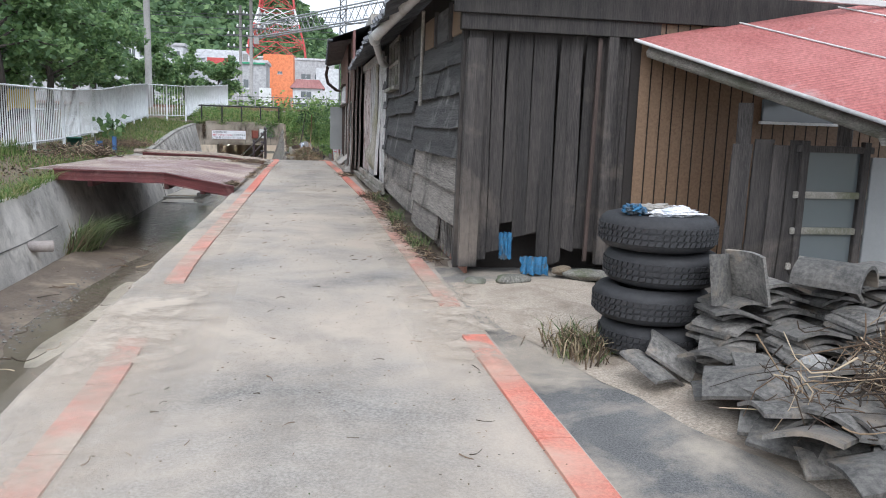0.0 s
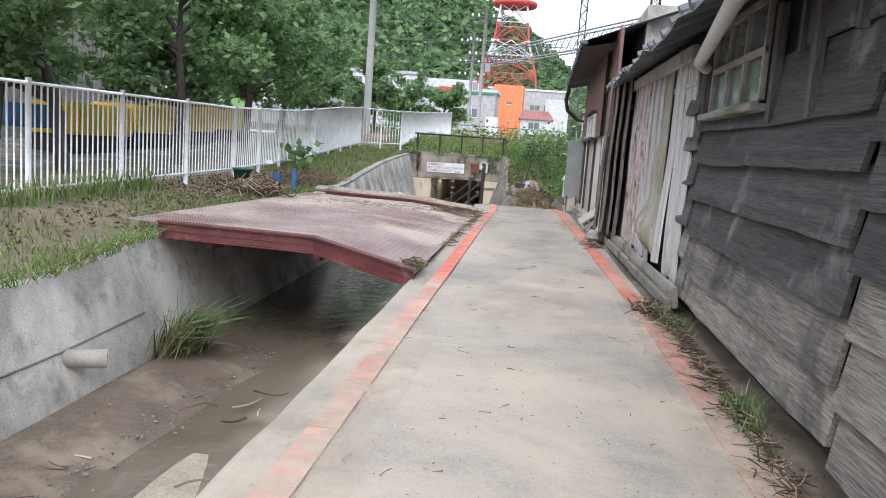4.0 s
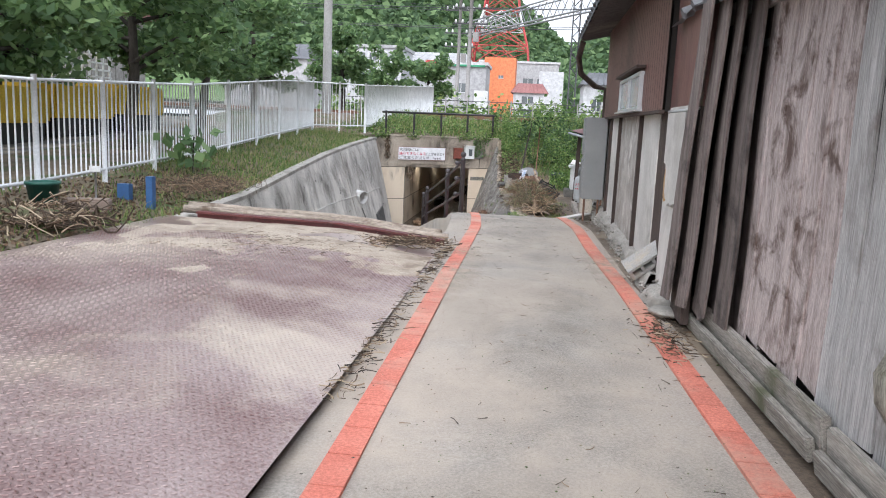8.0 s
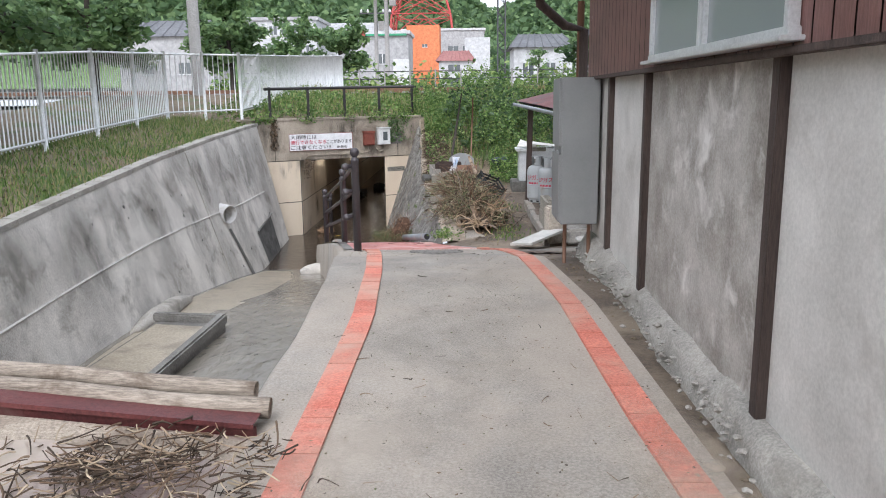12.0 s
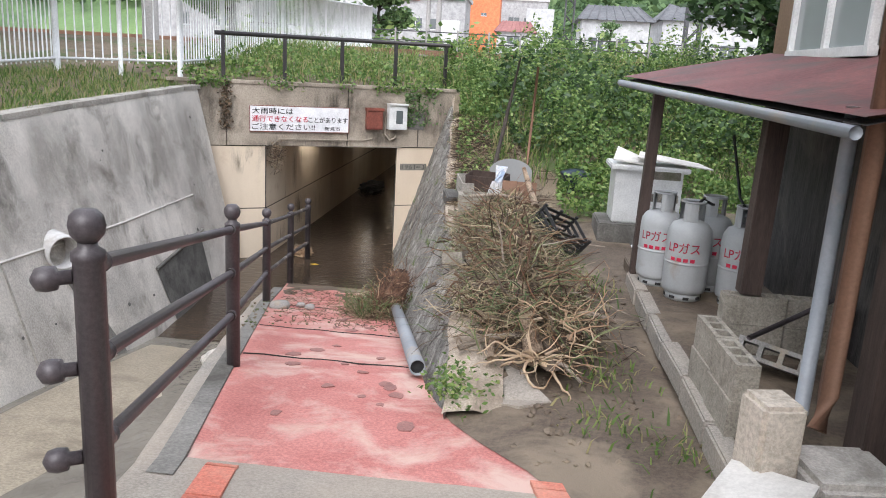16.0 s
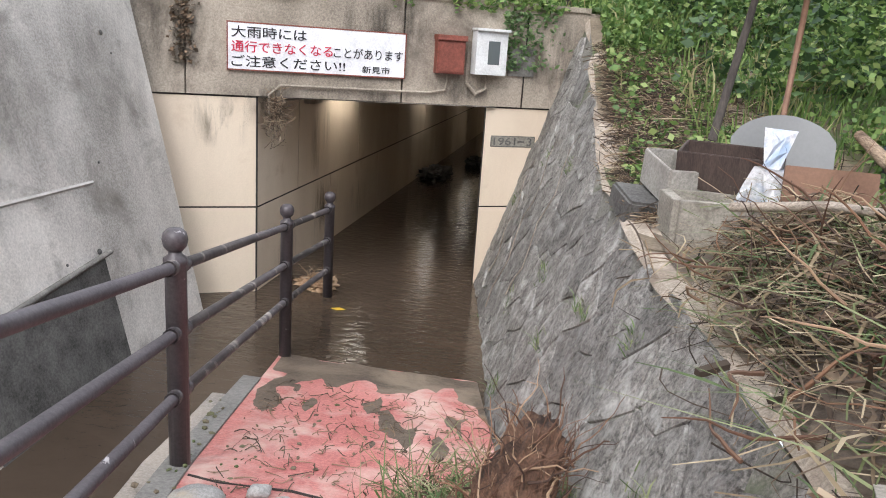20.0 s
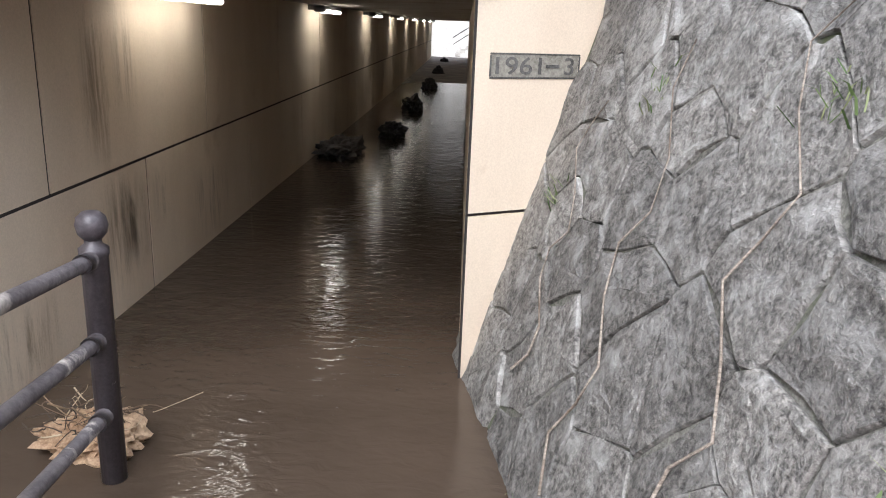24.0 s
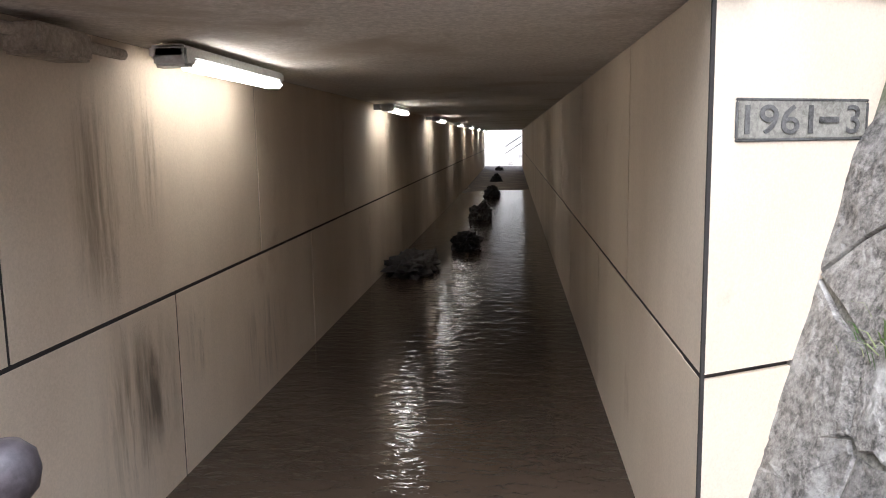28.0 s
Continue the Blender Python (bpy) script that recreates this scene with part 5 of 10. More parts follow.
def face_box(name, s0, s1, z0, z1, depth, out, mat, root, label=""):
    a, b = on_portal((s0 + s1) / 2, (z0 + z1) / 2, out + depth / 2), None
    return box(name, a, (s1 - s0, depth, z1 - z0), mat, root, label, (0, 0, math.degrees(math.atan(0.55))), 0.003)


face_box("board", S0, S1, ZS0, ZS1, 0.02, 0.03, M_WHITEP, sign)
for s0, s1, z0, z1 in ((S0, S1, ZS1 - 0.012, ZS1), (S0, S1, ZS0, ZS0 + 0.012), (S0, S0 + 0.012, ZS0, ZS1), (S1 - 0.012, S1, ZS0, ZS1)):
    face_box("border", s0, s1, z0, z1, 0.003, 0.05, M_REDBOX, sign)


def lettering(text, s, z, width, height, mat, root, out=0.054):
    cu = bpy.data.curves.new("lettering", "FONT")
    cu.body = text
    cu.extrude = 0.001
    cu.offset = 0.006
    tmp = bpy.data.objects.new("tmp", cu)
    scene.collection.objects.link(tmp)
    dg = bpy.context.evaluated_depsgraph_get()
    me = bpy.data.meshes.new_from_object(tmp.evaluated_get(dg))
    bpy.data.objects.remove(tmp)
    if len(me.vertices) == 0:
        return None
    co = np.array([v.co[:] for v in me.vertices])
    lo, hi = co.min(0), co.max(0)
    sx, sy = width / (hi[0] - lo[0]), height / (hi[1] - lo[1])
    u, n = Vector((1, 0.55, 0)).normalized(), Vector((0.55, -1, 0)).normalized()
    o = on_portal(s, z, out)
    for v in me.vertices:
        c = v.co
        v.co = o + u * ((c.x - lo[0]) * sx) + Vector((0, 0, (c.y - lo[1]) * sy)) + n * c.z
    me.materials.clear()
    return finish("lettering", me, mat, root)


lettering("大雨時には", S0 + 0.04, ZS0 + 0.285, 0.66, 0.10, M_BLACKP, sign)
lettering("通行できなくなる", S0 + 0.04, ZS0 + 0.16, 0.90, 0.10, M_REDP, sign)
lettering("ことがあります", S0 + 0.95, ZS0 + 0.16, 0.66, 0.095, M_BLACKP, sign)
lettering("ご注意ください!!", S0 + 0.04, ZS0 + 0.035, 1.02, 0.10, M_BLACKP, sign)
lettering("新見市", S0 + 1.22, ZS0 + 0.035, 0.27, 0.065, M_BLACKP, sign)

# boxes and conduit beside the sign
rb = thing("junction_box", "small rusty red steel box on the portal", "electric box")
face_box("case", 1.66, 1.94, -0.17, 0.16, 0.10, 0.02, M_REDBOX, rb)
face_box("lid", 1.65, 1.95, 0.14, 0.19, 0.13, 0.02, M_REDBOX, rb)
face_box("door", 1.68, 1.92, -0.15, 0.13, 0.012, 0.12, M_REDBOX, rb)
mb = thing("meter_box", "white meter box with a dark window on the portal", "electric box")
face_box("case", 2.04, 2.36, -0.16, 0.26, 0.14, 0.02, M_PLASTIC_WHITE, mb)
face_box("rain_hood", 2.03, 2.37, 0.25, 0.275, 0.18, 0.02, M_PLASTIC_WHITE, mb)
face_box("window", 2.16, 2.28, -0.06, 0.16, 0.008, 0.16, M_DARKGLASS, mb)
face_box("door", 2.06, 2.34, -0.14, 0.235, 0.006, 0.157, M_PLASTIC_WHITE, mb)
np_ = thing("name_plate", "mossy grey plate beside the meter box", "plate")
face_box("plate", 2.44, 2.72, -0.16, 0.12, 0.02, 0.02, M_CONC_DARK, np_)
cond = thing("conduit", "painted cable conduit run along the portal", "conduit")
cells("pipe", *tube_mesh([on_portal(0.1, -0.62, 0.05), on_portal(0.1, -0.45, 0.05), on_portal(0.2, -0.36, 0.05), on_portal(1.6, -0.36, 0.05), on_portal(1.78, -0.33, 0.05), on_portal(1.8, -0.17, 0.06)], 0.012, 7), M_PORTAL, cond)
cells("pipe", *tube_mesh([on_portal(2.0, 0.05, 0.05), on_portal(2.0, -0.25, 0.05), on_portal(2.1, -0.35, 0.05), on_portal(2.2, -0.3, 0.05), on_portal(2.2, -0.16, 0.06)], 0.018, 7), M_PORTAL, cond)
# date plaque
pq = thing("date_plaque", "recessed grey plaque reading 1961-3 on the beige jamb", "plaque")
face_box("plate", S_MOUTH + 0.094, S_MOUTH + 0.569, -0.866, -0.766, 0.003, 0.0, M_PLAQUE, pq)
# dark rims stand for recess shadow; dark figures for relief shadow and grime
for a in (("rim", S_MOUTH + 0.084, S_MOUTH + 0.579, -0.768, -0.760), ("rim", S_MOUTH + 0.084, S_MOUTH + 0.579, -0.874, -0.866), ("rim", S_MOUTH + 0.084, S_MOUTH + 0.094, -0.866, -0.768), ("rim", S_MOUTH + 0.569, S_MOUTH + 0.579, -0.866, -0.768)):
    face_box(*a, 0.005, 0.0, M_BLOCK_AND_SHADE, pq)
lettering("1961", S_MOUTH + 0.115, -0.855, 0.245, 0.078, M_BLOCK_AND_SHADE, pq, 0.005)
lettering("-", S_MOUTH + 0.385, -0.825, 0.075, 0.016, M_BLOCK_AND_SHADE, pq, 0.005)
lettering("3", S_MOUTH + 0.49, -0.855, 0.052, 0.078, M_BLOCK_AND_SHADE, pq, 0.005)

# ---- tunnel lamps ----
for i in range(8):
    y = 33.3 + 5.0 * i
    lamp = thing("tunnel_lamp", "white wall-mounted tube lamp, lit, under the tunnel ceiling", "lamp", "tunnel lamps")
    z = tun(-0.555, y)
    box("housing", (-3.06, y + 0.58, z + 0.035), (0.14, 1.25, 0.05), M_PLASTIC_WHITE, lamp, bevel=0.01)
    box("tube", (-3.03, y + 0.62, z - 0.005), (0.085, 1.08, 0.035), M_LAMP, lamp, "glowing tube cover", bevel=0.012)
    box("end_cap", (-3.05, y + 0.0, z + 0.02), (0.13, 0.09, 0.075), M_PLASTIC_WHITE, lamp, bevel=0.01)
    box("bracket", (-3.18, y + 0.3, z + 0.04), (0.16, 0.06, 0.06), M_STEEL, lamp, bevel=0.005)
cond2 = thing("ceiling_conduit", "old cable conduit in the corner of the tunnel ceiling", "conduit")
tube("pipe", [(-3.2, 31.6, -0.52), (-3.2, 33.2, -0.53)], 0.02, M_PORTAL, cond2)
box("cable_box", (-3.17, 32.7, -0.55), (0.12, 0.28, 0.09), M_PORTAL, cond2, bevel=0.01)
for i, (x, y, w, h) in enumerate(((-2.43, 41.0, 0.24, 0.20), (-2.40, 45.0, 0.26, 0.27), (-2.34, 51.0, 0.25, 0.26), (-2.37, 58.0, 0.24, 0.25), (-2.41, 67.0, 0.22, 0.24))):
    fl = crumple("mud_clump", (x, y, WATER + 0.06), (w, 0.4, h), M_CLUMP, None, i)
    tagged(fl, "dark mud-covered clump standing out of the tunnel water", "debris", "clumps in the tunnel")
# dark mass added where a shadow lies along the left wall
cl = crumple("wall_shadow_clump", (-2.95, 39.2, WATER + 0.04), (0.34, 0.8, 0.20), M_CLUMP, None, 4)
tagged(cl, "low dark mass drawn for the shadow against the tunnel wall", "debris", "clumps in the tunnel")


# ---- old black shed ----
shed = thing("old_shed", "old timber shed of charred black boards, leaning and weathered grey below", "shed")


def shed_x(y):
    return lerp([(1.6, 2.62), (4.3, 2.52), (8.6, 2.50), (11, 2.38), (13.9, 2.27)], y)


rs = random.Random(7)
# near-black sheets standing in for the shade inside, behind the boards
loft("inner_shade", [[(shed_x(y) + 0.10, y, -0.5), (shed_x(y) + 0.10, y, 2.15)] for y in (1.65, 4, 8, 11, 13.9)], M_JOINT_AND_SHADE, shed)
box("back_wall", (5.0, 8.0, 0.7), (0.1, 12.5, 2.6), M_JOINT_AND_SHADE, shed)


def weatherboard(y0, y1, z0, z1, lean=0.03, mat=M_WOOD_DARK, sag=0.0):
    """A lying board whose lower edge stands out over the next one."""
    n = 22
    v, f = [], []
    for i in range(n + 1):
        y = y0 + (y1 - y0) * i / n
        w = 0.012 * noise.noise(Vector((y * 1.5, z0 * 5, 1)))
        e = 0.014 * noise.noise(Vector((y * 1.6, z0 * 9, 4))) + 0.012 * max(0.0, noise.noise(Vector((y * 6.0, z0 * 7, 9))))
        dz = sag * math.sin(math.pi * i / n)
        xb, xt = shed_x(y) - lean + w, shed_x(y) + 0.005 + w
        v += [(xb, y, z0 + e + dz), (xt, y, z1 + dz), (xt + 0.03, y, z1 + dz), (xb + 0.03, y, z0 + e + dz)]
    for i in range(n):
        o = i * 4
        for k in range(4):
            f.append((o + k, o + (k + 1) % 4, o + 4 + (k + 1) % 4, o + 4 + k))
    f += [(0, 3, 2, 1), (4 * n, 4 * n + 1, 4 * n + 2, 4 * n + 3)]
    return cells("board", v, f, mat, shed)


# two bays of lying boards, a short stack of patches beside the planks
BAYS = (((1.72, 4.36), (-0.42, -0.13, 0.17, 0.46, 0.74, 1.03, 1.31)), ((4.40, 7.95), (-0.36, -0.08, 0.24, 0.55, 0.87, 1.14)), ((7.98, 8.56), (-0.33, 0.02, 0.30, 0.66, 0.98, 1.30)))
for bi, ((a, b), feet) in enumerate(BAYS):
    for ci, z0 in enumerate(feet):
        z1 = (feet[ci + 1] if ci + 1 < len(feet) else (1.60 if bi != 1 else 1.26)) + 0.05
        cuts = [a, b]
        if bi == 0 and ci == 0:
            cuts = [2.75, b]
        elif bi == 0 and ci in (2, 5):
            cuts = [a, 2.9, b]
        elif bi == 1 and ci in (1, 4):
            cuts = [a, 6.3, b]
        for p, q in zip(cuts, cuts[1:]):
            drop = rs.uniform(-0.02, 0.02)
            worn = ci < (2 if bi else 3)
            weatherboard(p + 0.006, q - 0.006, z0 + drop, z1, 0.036 + 0.035 * rs.random(), M_WOOD_MID if worn else M_WOOD_DARK, -0.02 * rs.random())
box("backing", (shed_x(12.2) + 0.03, 12.25, 0.75), (0.03, 1.5, 2.2), M_WOOD_UMBER, shed)
for p, q, z in ((4.42, 5.95, 1.19), (7.9, 8.5, 1.5)):
    weatherboard(p, q, z, z + 0.36, 0.03, M_WOOD_DARK)
box("clay_backing", (shed_x(2.4) + 0.075, 2.42, -0.34), (0.03, 1.45, 0.44), M_CLAY_RED, shed, "crumbling reddish clay behind the lath", bevel=0)
box("corner_board", (shed_x(1.68) - 0.03, 1.69, 0.56), (0.07, 0.07, 2.1), M_WOOD_BLACK, shed, turn=(0.5, 0.5, 0))
box("split_post", (shed_x(4.38) + 0.04, 4.38, 0.6), (0.05, 0.08, 2.0), M_WOOD_BLACK, shed)
for i in range(16):
    y = 1.75 + 0.085 * i
    box("skirt_slat", (shed_x(y) + 0.03, y, -0.36 + 0.02 * rs.random()), (0.02, 0.05, 0.26 + 0.1 * rs.random()), M_WOOD_MID, shed, turn=(rs.uniform(-4, 4), 0, 0), bevel=0)
# patched boards under the eave
for i, y in enumerate((2.0, 2.75, 3.5, 4.3, 5.1)):
    box("patch_board", (shed_x(y) - 0.015, y, 1.70), (0.02, 0.66, 0.30), (M_BROWN_TIN, M_WOOD_DARK, M_BROWN_TIN, M_WOOD_DARK, M_WOOD_DARK)[i], shed, turn=(rs.uniform(-2, 2), 0, 0))
    box("eave_stud", (shed_x(y) - 0.03, y + 0.36, 1.70), (0.045, 0.06, 0.36), M_WOOD_DARK_V, shed)
for y in (5.2, 5.9, 7.9):
    box("stud", (shed_x(y) - 0.03, y, 1.5), (0.05, 0.09, 0.72), M_WOOD_DARK_V, shed)
tube("loose_slat", [(2.46, 3.6, 0.95), (2.42, 3.2, 1.9)], 0.02, M_WOOD_SILL, shed, sides=5)
# window of the shed
sw = part("window", box_bm((2.50, 6.9, 1.62), (0.02, 1.5, 0.62)), M_DARKGLASS, shed, "small-paned old window")
for y in (6.15, 6.65, 7.15, 7.65):
    box("muntin", (2.475, y, 1.62), (0.035, 0.05, 0.70), M_WOOD_SILL, sw)
for z in (1.28, 1.62, 1.95):
    box("muntin", (2.472, 6.9, z), (0.03, 1.55, 0.05), M_WOOD_SILL, sw)
box("window_sill", (2.44, 6.9, 1.25), (0.10, 1.7, 0.05), M_WOOD_SILL, sw)


def plank(name, p, h, w, mat, root, facing="x", curl=0.0, turn=0.0, tip=None, label="", rise=0.0):
    """An upright plank from its foot p, ragged at the foot, curling outwards by curl."""
    n = 8
    v, f = [], []
    r = random.Random(int(p[1] * 311 + p[0] * 97))
    ragged = [r.uniform(-0.03, 0.04), r.uniform(-0.03, 0.04)]
    for i in range(n + 1):
        k = i / n
        out = -curl * (1 - k) ** 2 * 1.2 + 0.006 * math.sin(k * 9 + p[1])
        sh = turn * k * h
        for s in (-0.5, 0.5):
            z = p[2] + h * k + (ragged[0 if s < 0 else 1] if i == 0 else 0)
            cup = -curl * 0.35 * (1 - k) * (1 if s > 0 else -0.4)
            if facing == "x":
                v += [(p[0] + out + cup, p[1] + s * w + sh, z), (p[0] + out + cup + 0.018, p[1] + s * w + sh, z)]
            else:
                v += [(p[0] + s * w + sh, p[1] + out, z), (p[0] + s * w + sh, p[1] + out + 0.018, z)]
    for i in range(n):
        o = 4 * i
        for a, b in ((0, 2), (2, 3), (3, 1), (1, 0)):
            f.append((o + a, o + b, o + 4 + b, o + 4 + a))
    f += [(0, 1, 3, 2), (4 * n, 4 * n + 2, 4 * n + 3, 4 * n + 1)]
    return cells(name, v, f, mat, root, label)


def warped_plank(y, w, top):
    """A mossy board whose foot has curled out into a wave."""
    v, f = [], []
    nz, ny = 18, 6
    for i in range(nz + 1):
        z = -0.16 + (top + 0.16) * i / nz
        out = 0.19 * math.exp(-((z - 0.03) / 0.24) ** 2) + 0.07 * math.exp(-((z - 0.62) / 0.3) ** 2)
        for j in range(ny + 1):
            k = j / ny
            curl = out * (0.10 + 0.90 * k ** 0.8) + 0.010 * math.sin(k * 16)
            v += [(shed_x(y) - 0.05 - curl, y + (k - 0.5) * w, z + 0.10 * k), (shed_x(y) - 0.034 - curl, y + (k - 0.5) * w + 0.006, z + 0.10 * k)]
    m = 2 * (ny + 1)
    for i in range(nz):
        for j in range(ny):
            o = i * m + 2 * j
            f += [(o, o + 2, o + m + 2, o + m), (o + 1, o + m + 1, o + m + 3, o + 3)]
        o = i * m
        f += [(o, o + m, o + m + 1, o + 1), (o + m - 2, o + m - 1, o + 2 * m - 1, o + 2 * m - 2)]
    f += [(2 * j, 2 * j + 1, 2 * j + 3, 2 * j + 2) for j in range(ny)]
    cells("plank", v, f, M_MOSS_WOOD, shed, "warped mossy plank curling out at its foot", True)


# silvered upright planks
y = 8.30
i = 0
while y < 13.0:
    w = rs.uniform(0.24, 0.36) if y < 11.6 else rs.uniform(0.10, 0.18)
    curl = 0.05 if i == 3 else (0.13 if i == 4 else rs.uniform(0, 0.02))
    foot = -0.26 + rs.uniform(-0.05, 0.06) + (0.12 if i == 4 else 0)
    dark = y > 11.9
    top = 1.86 if y < 11.6 else 2.0
    slide = max(0.0, min(1.0, (y - 11.8) / 1.1))
    if i == 4:
        w = 0.46
        warped_plank(y + w / 2, w, top)
        y += w * 0.97
        i += 1
        continue
    plank("plank", (shed_x(y + w / 2) - 0.04 - 0.24 * slide - (0.05 if dark and i % 2 else 0), y + w / 2, foot), top - foot, w * (1.6 if dark else 0.99), M_WOOD_UMBER if dark else (M_PINK_WOOD if 10.6 < y < 11.9 else M_WOOD_GREY), shed, "x", curl, rs.uniform(-0.012, 0.012) - 0.26 * slide)
    y += w * (0.97 if i != 3 else 1.22)
    i += 1
box("wall_plate", (shed_x(11) - 0.06, 11.0, 1.86), (0.06, 5.6, 0.13), M_WOOD_GREY, shed, turn=(0, 0, 1.6))
box("batten", (shed_x(10) - 0.03, 10.6, 1.60), (0.03, 4.6, 0.05), M_WOOD_GREY, shed, turn=(0, 0, 1.6))
for a, b, z in ((8.0, 10.35, -0.36), (10.37, 12.85, -0.325)):
    xm = shed_x((a + b) / 2) - 0.09
    box("ground_sill", (xm, (a + b) / 2, z), (0.05, b - a, 0.20), M_WOOD_SILL, shed, turn=(0, -6, 2.2), bevel=0.008)
    box("ground_sill", (xm - 0.055, (a + b) / 2, z - 0.07), (0.045, b - a - 0.04, 0.12), M_WOOD_SILL, shed, turn=(0.3, -12, 2.4), bevel=0.008)
# front of the shed with its door
for i in range(13):
    x = 2.66 + 0.115 * i
    foot = -0.42 + rs.uniform(-0.06, 0.10)
    if 2.95 < x < 3.1:
        foot = -0.12
    if 3.1 <= x < 3.3:
        foot = -0.2
    plank("plank", (x, 1.60 + (0.03 if 2.7 < x < 3.75 else 0.0) + 0.008 * (i % 2), foot), 1.62 - foot, 0.112, M_WOOD_BLACK, shed, "y", 0.0, rs.uniform(-0.012, 0.012))
for x in (2.62, 2.70):
    box("corner_post", (x, 1.58, 0.5), (0.08, 0.09, 1.95), M_WOOD_BLACK, shed, turn=(0.6, 0.5, 0))
box("door_jamb", (3.86, 1.56, 0.55), (0.09, 0.08, 2.0), M_WOOD_BLACK, shed)
box("door_edge", (3.74, 1.57, 0.55), (0.035, 0.03, 1.95), M_WOOD_BROWN, shed, turn=(0, 0.8, 0))
box("lintel", (3.4, 1.56, 1.62), (1.75, 0.10, 0.16), M_WOOD_BLACK, shed)
for x in (3.98, 4.08):
    box("plank", (x, 1.63, 0.55), (0.1, 0.03, 2.1), M_WOOD_BLACK, shed)
box("gable_board", (4.6, 1.50, 1.80), (4.3, 0.05, 0.26), M_WOOD_BLACK, shed)
# near-black sheet for the shade behind the door planks
box("door_shade", (3.4, 2.0, 0.5), (1.6, 0.04, 2.2), M_JOINT_AND_SHADE, shed)
# roof of the shed
roof = loft("roof", [[(2.02 - 0.03 * (i % 2), y, 1.86 + 0.03 * math.sin(y * 3) + 0.03 * (y > 8.5)), (2.02, y, 1.90 + 0.03 * math.sin(y * 3)), (3.2, y, 2.42), (5.4, y, 3.35)] for i, y in enumerate([1.25 + 0.5 * j for j in range(26)])], M_FARTILE, shed, "dark tiled roof")
for j in range(30):
    yy = 1.4 + 0.41 * j
    cells("roof_rib", *tube_mesh([(2.0, yy, 1.9 + 0.03 * math.sin(yy * 3)), (3.2, yy, 2.46), (5.4, yy, 3.39)], 0.05, 6), M_FARTILE, shed)
box("front_fascia", (4.4, 1.30, 1.93), (4.7, 0.04, 0.05), M_PVC_WHITE, shed, "pale metal eave edge", turn=(0, 0.6, 0))
gut = thing("rain_gutter", "bent grey-white rain gutter and downpipe under the shed eave", "gutter")
gp_ = [Vector((2.42, 2.1, 2.10)).lerp(Vector((2.04, 4.85, 1.80)), i / 40) for i in range(41)]
tube("gutter", gp_, [0.06 + 0.006 * (i % 2) for i in range(41)], M_PVC_WHITE, gut, "ribbed white pipe", sides=14)
tube("elbow", [(2.05, 4.80, 1.805), (2.03, 4.95, 1.785), (2.05, 5.1, 1.77)], 0.072, M_PVC_WHITE, gut, sides=14)
tube("downpipe", [(2.04, 4.95, 1.785), (2.12, 5.7, 1.76), (2.33, 7.58, 1.69), (2.42, 7.75, 1.66)], [0.055, 0.052, 0.05, 0.045], M_PVC_WHITE, gut, sides=12)

# ---- tan annex with red tin roof ----
annex = thing("tin_annex", "low annex clad in tan tin with a faded red corrugated roof", "annex")
for i in range(25):
    x = 4.12 + 0.11 * i
    cells("tin_sheet", [(x + 0.003, 1.55, -0.5), (x + 0.003, 1.55, 1.9), (x + 0.10, 1.55, 1.9), (x + 0.10, 1.55, -0.5), (x + 0.105, 1.57, -0.5), (x + 0.105, 1.57, 1.9)], [(0, 1, 2, 3), (3, 2, 5, 4)], M_BROWN_TIN, annex)
box("wall_core", (5.5, 1.62, 0.6), (2.9, 0.08, 2.5), M_JOINT_AND_SHADE, annex)
aw = box("window", (5.66, 1.53, 0.97), (0.72, 0.03, 0.20), M_DARKGLASS, annex, "low dark window")
box("window_frame", (5.66, 1.51, 0.86), (0.78, 0.03, 0.025), M_ALU, aw)
A, B, C = Vector((4.04, 1.5, 1.52)), Vector((4.86, -0.62, 0.84)), Vector((6.9, 1.5, 2.08))
# corrugations run down the slope
rows2 = []
n_c = 56
for i in range(n_c * 4 + 1):
    t_ = i / (n_c * 4)
    base = A.lerp(B, t_)
    rows2.append([base + (C - A) * k / 3 + Vector((0, 0, 0.011 * math.sin(i * math.pi / 2))) for k in range(4)])
loft("roof_sheet", rows2, M_TIN_ROOF, annex, "corrugated red tin, flaking", smooth=True)
for k in (0.36, 0.72):
    box_c = A.lerp(B, 0.5) + (C - A) * k + Vector((0, 0, 0.016))
    tube("sheet_lap", [A + (C - A) * k * 0.9 + Vector((0, 0, 0.016)), B + (C - A) * k + Vector((0, 0, 0.016))], 0.008, M_PVC_WHITE, annex, sides=5)
tube("verge_trim", [A + Vector((0, 0, 0.0)), B], 0.016, M_PVC_WHITE, annex, sides=6)
tube("verge_rafter", [A + Vector((0.12, -0.05, -0.10)), B + Vector((0.12, 0.1, -0.07))], 0.05, M_WOOD_SILL, annex, sides=6)
tube("eave_beam", [B + Vector((0.05, 0.1, -0.09)), B + Vector((2.6, 0.1, 0.46))], 0.05, M_WOOD_SILL, annex, sides=6)
for x, y_, t_ in ((4.48, 0.4, 0.98), (5.35, 0.45, 1.08)):
    tube("roof_post", [(x + 0.02, y_, -0.52), (x, y_, t_)], 0.055, M_WOOD_DARK_V, annex, sides=9)
